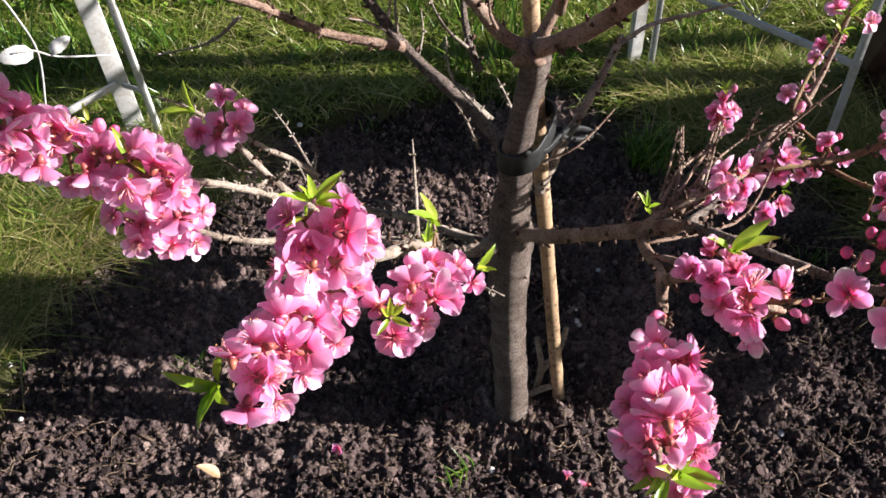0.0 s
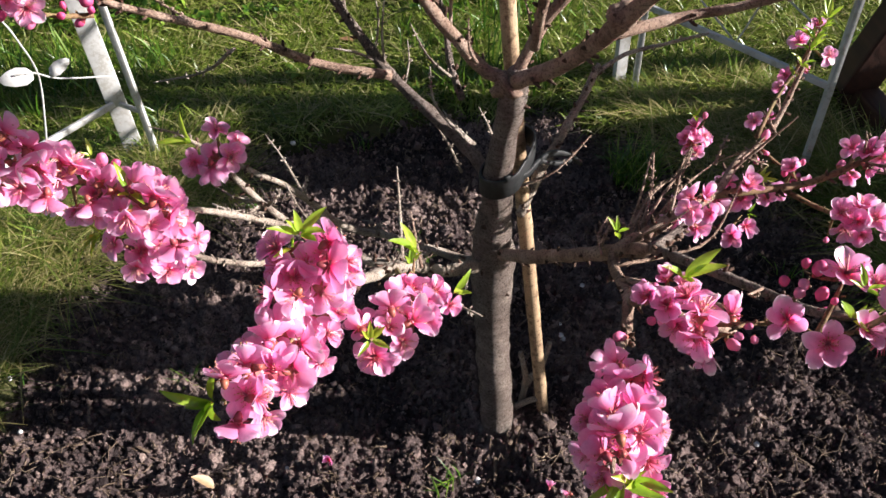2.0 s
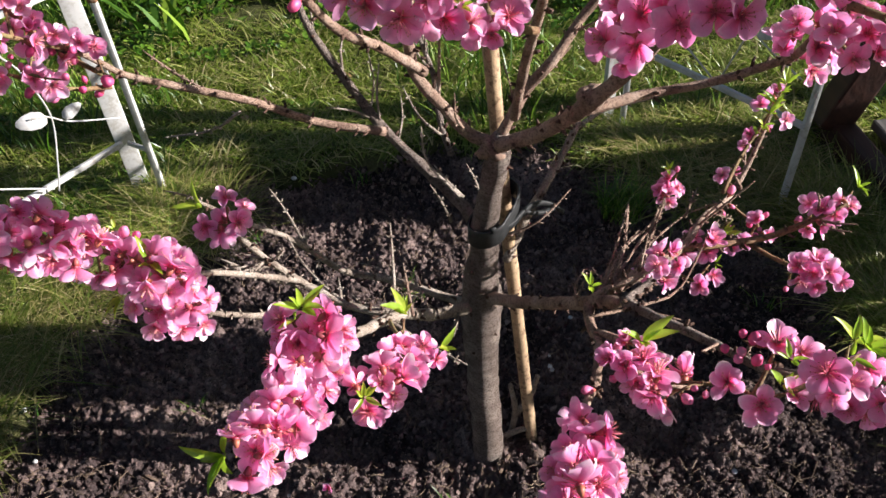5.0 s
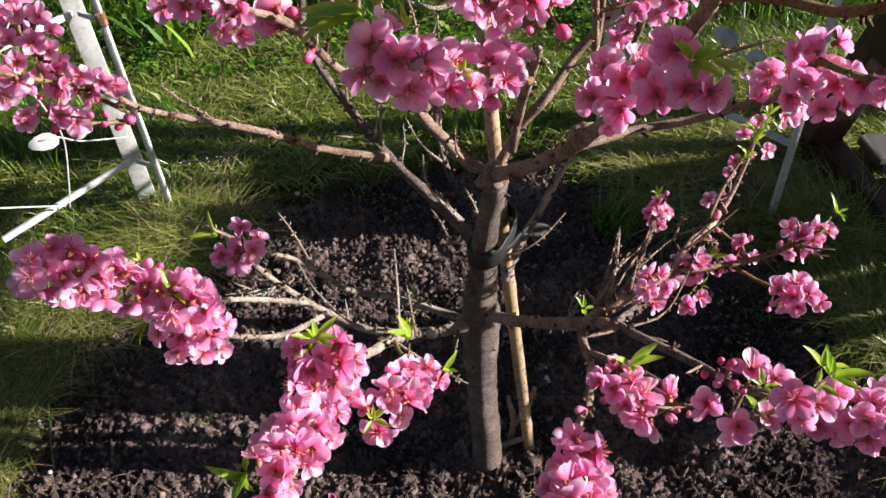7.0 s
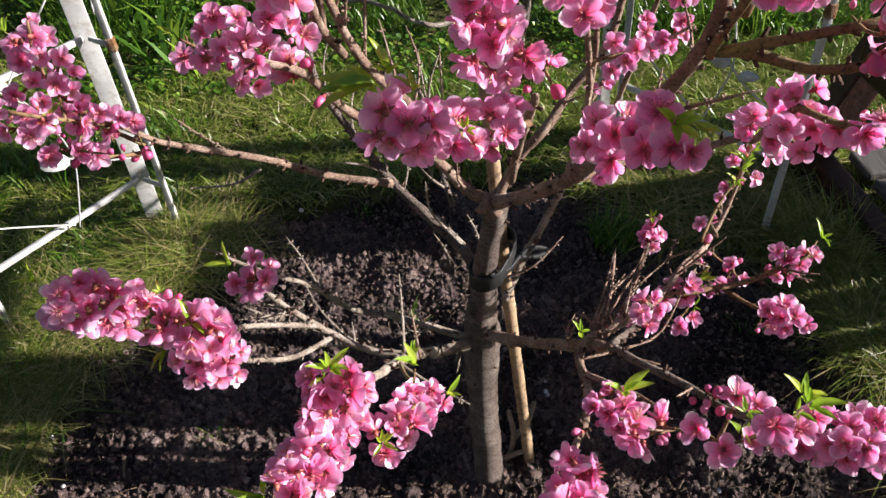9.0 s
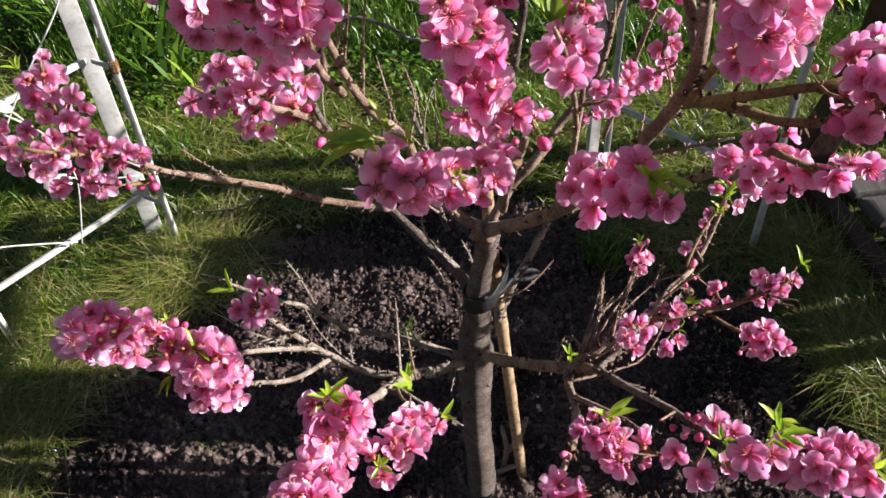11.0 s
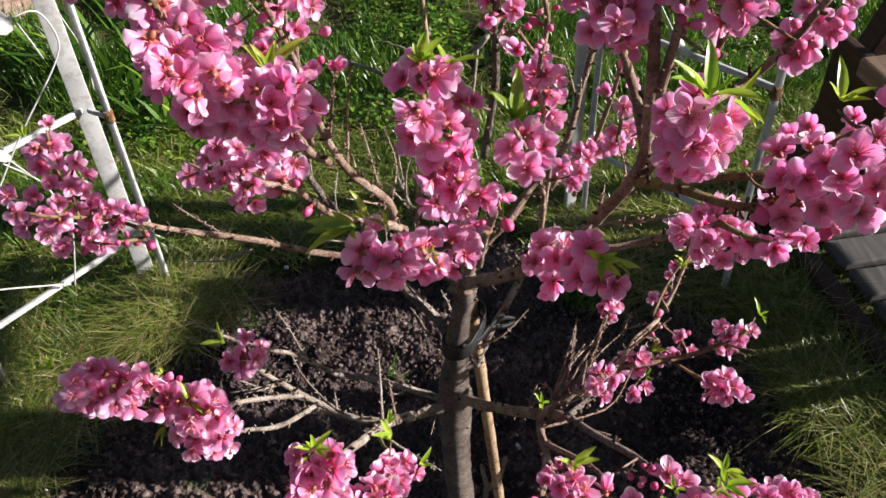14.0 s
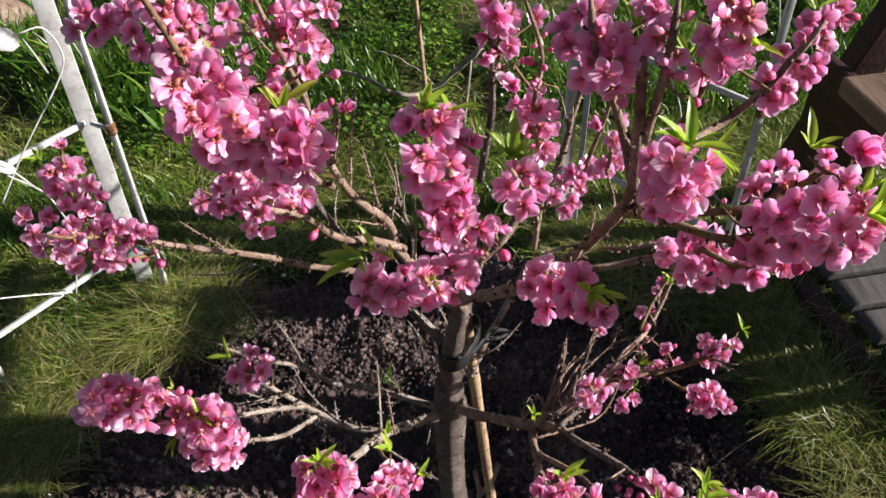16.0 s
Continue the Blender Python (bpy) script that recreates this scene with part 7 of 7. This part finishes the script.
def weed(at, seed, n, size):
    r = random.Random(seed)
    owner = thing("lawn_weed", (at[0], at[1], lawn_z(at[0], at[1])), "flat broad-leaved green weed in the lawn", "weed", "weeds in the lawn")
    for k in range(n):
        ob = new("leaf", WEED_LEAF)
        ob.parent = owner
        ob.matrix_local = Matrix.Rotation(2 * math.pi * k / n + r.uniform(-0.3, 0.3), 4, "Z") @ Matrix.Rotation(-r.uniform(0.2, 0.7), 4, "Y") @ Matrix.Scale(size * r.uniform(0.7, 1.2), 4)


WEED_LEAF = leaf_mesh(9, 0.07, 0.03)
WEED_LEAF.materials.clear()
WEED_LEAF.materials.append(thin_mat("weed_leaf", [(0.0, (0.07, 0.15, 0.02)), (1.0, (0.14, 0.24, 0.04))], by_object, 0.3, 0.35, 0.06))
for k, at in enumerate([(-0.277, 1.701, 0.010), (-0.700, 2.453, 0.010), (-0.155, 2.074, 0.010), (1.018, 1.770, 0.010), (-0.739, 1.251, 0.010)]):
    weed(at, k, 7, 0.8)
for k in range(26):
    weed((rng.uniform(-1.3, 1.0), rng.uniform(1.75, 3.1)), 30 + k, rng.randint(5, 8), rng.uniform(0.5, 1.0))


def strap_plant(at, seed, n, height):
    r = np.random.RandomState(seed)
    spots = [(at[0] + r.normal(0, 0.06), at[1] + r.normal(0, 0.06), 0.0, height * r.uniform(0.6, 1.1), r.uniform(0.016, 0.026), r.uniform(0.25, 1.1)) for _ in range(n)]
    ob = blades("bulb_plant", spots, LUSH, "", "", seed, kind="")
    tagged(ob, "clump of broad arching strap-shaped green leaves", "plant", "bulb plants at the back")


strap_plant((-0.86, 2.45), 71, 30, 0.34)
strap_plant((-1.12, 2.55), 72, 26, 0.30)
strap_plant((-0.72, 2.15), 73, 20, 0.26)

rock = part("garden_stone", rock_mesh(90, 0.17, 0.7), bark_mat("brown_stone", (0.16, 0.11, 0.08), (0.28, 0.20, 0.15), (0.38, 0.30, 0.24), 12, 0.6))
rock.location = (-1.60, 2.98, 0.05)
tagged(rock, "rounded brown garden stone at the lawn's edge", "stone")
hose = thing("garden_hose", (-1.72, 3.2, 0.02), "teal garden hose lying on the lawn", "hose")
hv, hf = tube_arrays(spline([(-0.4, 0.1, 0.02), (-0.1, 0.06, 0.03), (0.12, 0.10, 0.03), (0.30, 0.2, 0.02), (0.42, 0.4, 0.01)], 0.02)[0], [0.009] * len(spline([(-0.4, 0.1, 0.02), (-0.1, 0.06, 0.03), (0.12, 0.10, 0.03), (0.30, 0.2, 0.02), (0.42, 0.4, 0.01)], 0.02)[0]), 8)
HOSE, _nt, _p = base_mat("teal_hose", 0.4, 0.4)
_nt.links.new(ramp(_nt, noise_tex(_nt, 30, 3), [(0.3, (0.01, 0.16, 0.14)), (0.7, (0.02, 0.25, 0.21))]), _p.inputs["Base Color"])
from_arrays("hose_tube", hv, hf, [HOSE], hose)

pruned = thing("fallen_branch", (0.06, 2.22, 0.05), "pale dead pruned branch lying in the grass", "branch")


def dead_wood(name, pts, r0, r1):
    path, share = spline(pts, 0.015)
    path = [p - Vector(pruned.location) + Vector((0, 0, 0.008 * noise.noise(p * 30))) for p in path]
    v, f = tube_arrays(path, [r0 + (r1 - r0) * q for q in share], 7, 0.25)
    from_arrays(name, v, f, [BARK_GREY], pruned)


dead_wood("stem", [(-0.20, 2.31, 0.10), (-0.149, 2.292, 0.12), (-0.039, 2.241, 0.10), (0.060, 2.211, 0.06), (0.164, 2.237, 0.07), (0.25, 2.22, 0.15), (0.31, 2.20, 0.22)], 0.006, 0.009)
dead_wood("side_twig", [(0.164, 2.237, 0.07), (0.10, 2.32, 0.10), (0.0, 2.38, 0.13), (-0.05, 2.40, 0.12)], 0.005, 0.002)
dead_wood("side_twig", [(0.28, 2.21, 0.18), (0.26, 2.12, 0.10), (0.24, 2.04, 0.03)], 0.005, 0.003)
dead_wood("side_twig", [(0.30, 2.20, 0.21), (0.38, 2.24, 0.32), (0.40, 2.30, 0.45)], 0.008, 0.004)

stub = thing("dead_stub", (0.15, 0.735, 0.0), "pale dead forked stub behind the trunk", "stub")
for pts in ([(0.0, 0.0, -0.02), (0.008, 0.004, 0.05), (0.0, 0.012, 0.11)], [(0.006, 0.003, 0.04), (0.03, 0.01, 0.07), (0.045, 0.02, 0.12)], [(-0.02, -0.01, -0.01), (0.01, -0.015, 0.02), (0.035, -0.02, 0.035)]):
    path, share = spline(pts, 0.01)
    v, f = tube_arrays(path, [0.006 - 0.002 * q for q in share], 7, 0.25)
    from_arrays("stem", v, f, [BARK_GREY], stub)


DRY_LEAF = leaf_mesh(14, 0.045, 0.022)
DRY_LEAF.materials.clear()
DRY_LEAF.materials.append(thin_mat("dry_leaf", [(0.0, (0.30, 0.15, 0.08)), (1.0, (0.48, 0.33, 0.20))], by_object, 0.3, 0.5, 0.03))
for k, at in enumerate([(-0.317, 0.604, 0.012), (-0.159, 1.819, 0.020), (-0.427, 1.667, 0.020), (0.951, 1.802, 0.020), (-0.652, 1.324, 0.020)]):
    ob = new("dry_leaf", DRY_LEAF)
    ob.matrix_world = Matrix.Translation((at[0], at[1], 0.012 + 0.02 * (k > 0))) @ Euler((rng.uniform(-0.4, 0.4), -0.9 if k == 0 else -0.2, rng.uniform(0, 6))).to_matrix().to_4x4() @ Matrix.Scale(0.8 if k else 0.9, 4)
    tagged(ob, "curled brown dry leaf lying on the ground", "leaf", "dry leaves")


def soil_litter(count):
    """Dry root fibres and straws strewn over the bed."""
    r = np.random.RandomState(17)
    verts, faces = [], []
    while count:
        x, y = r.uniform(-0.85, 0.9), r.uniform(0.2, 1.55)
        if bed_edge(x, y) > 0.08:
            continue
        count -= 1
        a, ln = r.uniform(0, 6.3), r.uniform(0.008, 0.04) * (1 if r.rand() < 0.9 else 2)
        pts = []
        for k in range(4):
            px, py = x + math.cos(a) * ln * k / 3, y + math.sin(a) * ln * k / 3
            a += r.normal(0, 0.35)
            pts.append(Vector((px, py, soil_z(px, py) + 0.0035 + 0.003 * r.rand())))
        rad = r.uniform(0.0004, 0.0011)
        v, f = tube_arrays(pts, [rad] * 4, 3, 0, len(verts))
        verts += v
        faces += f
    ob = from_arrays("soil_litter", verts, faces, [CHIP])
    tagged(ob, "dry root fibres and straws strewn on the soil", "plant litter", kind="stuff")


soil_litter(4200)
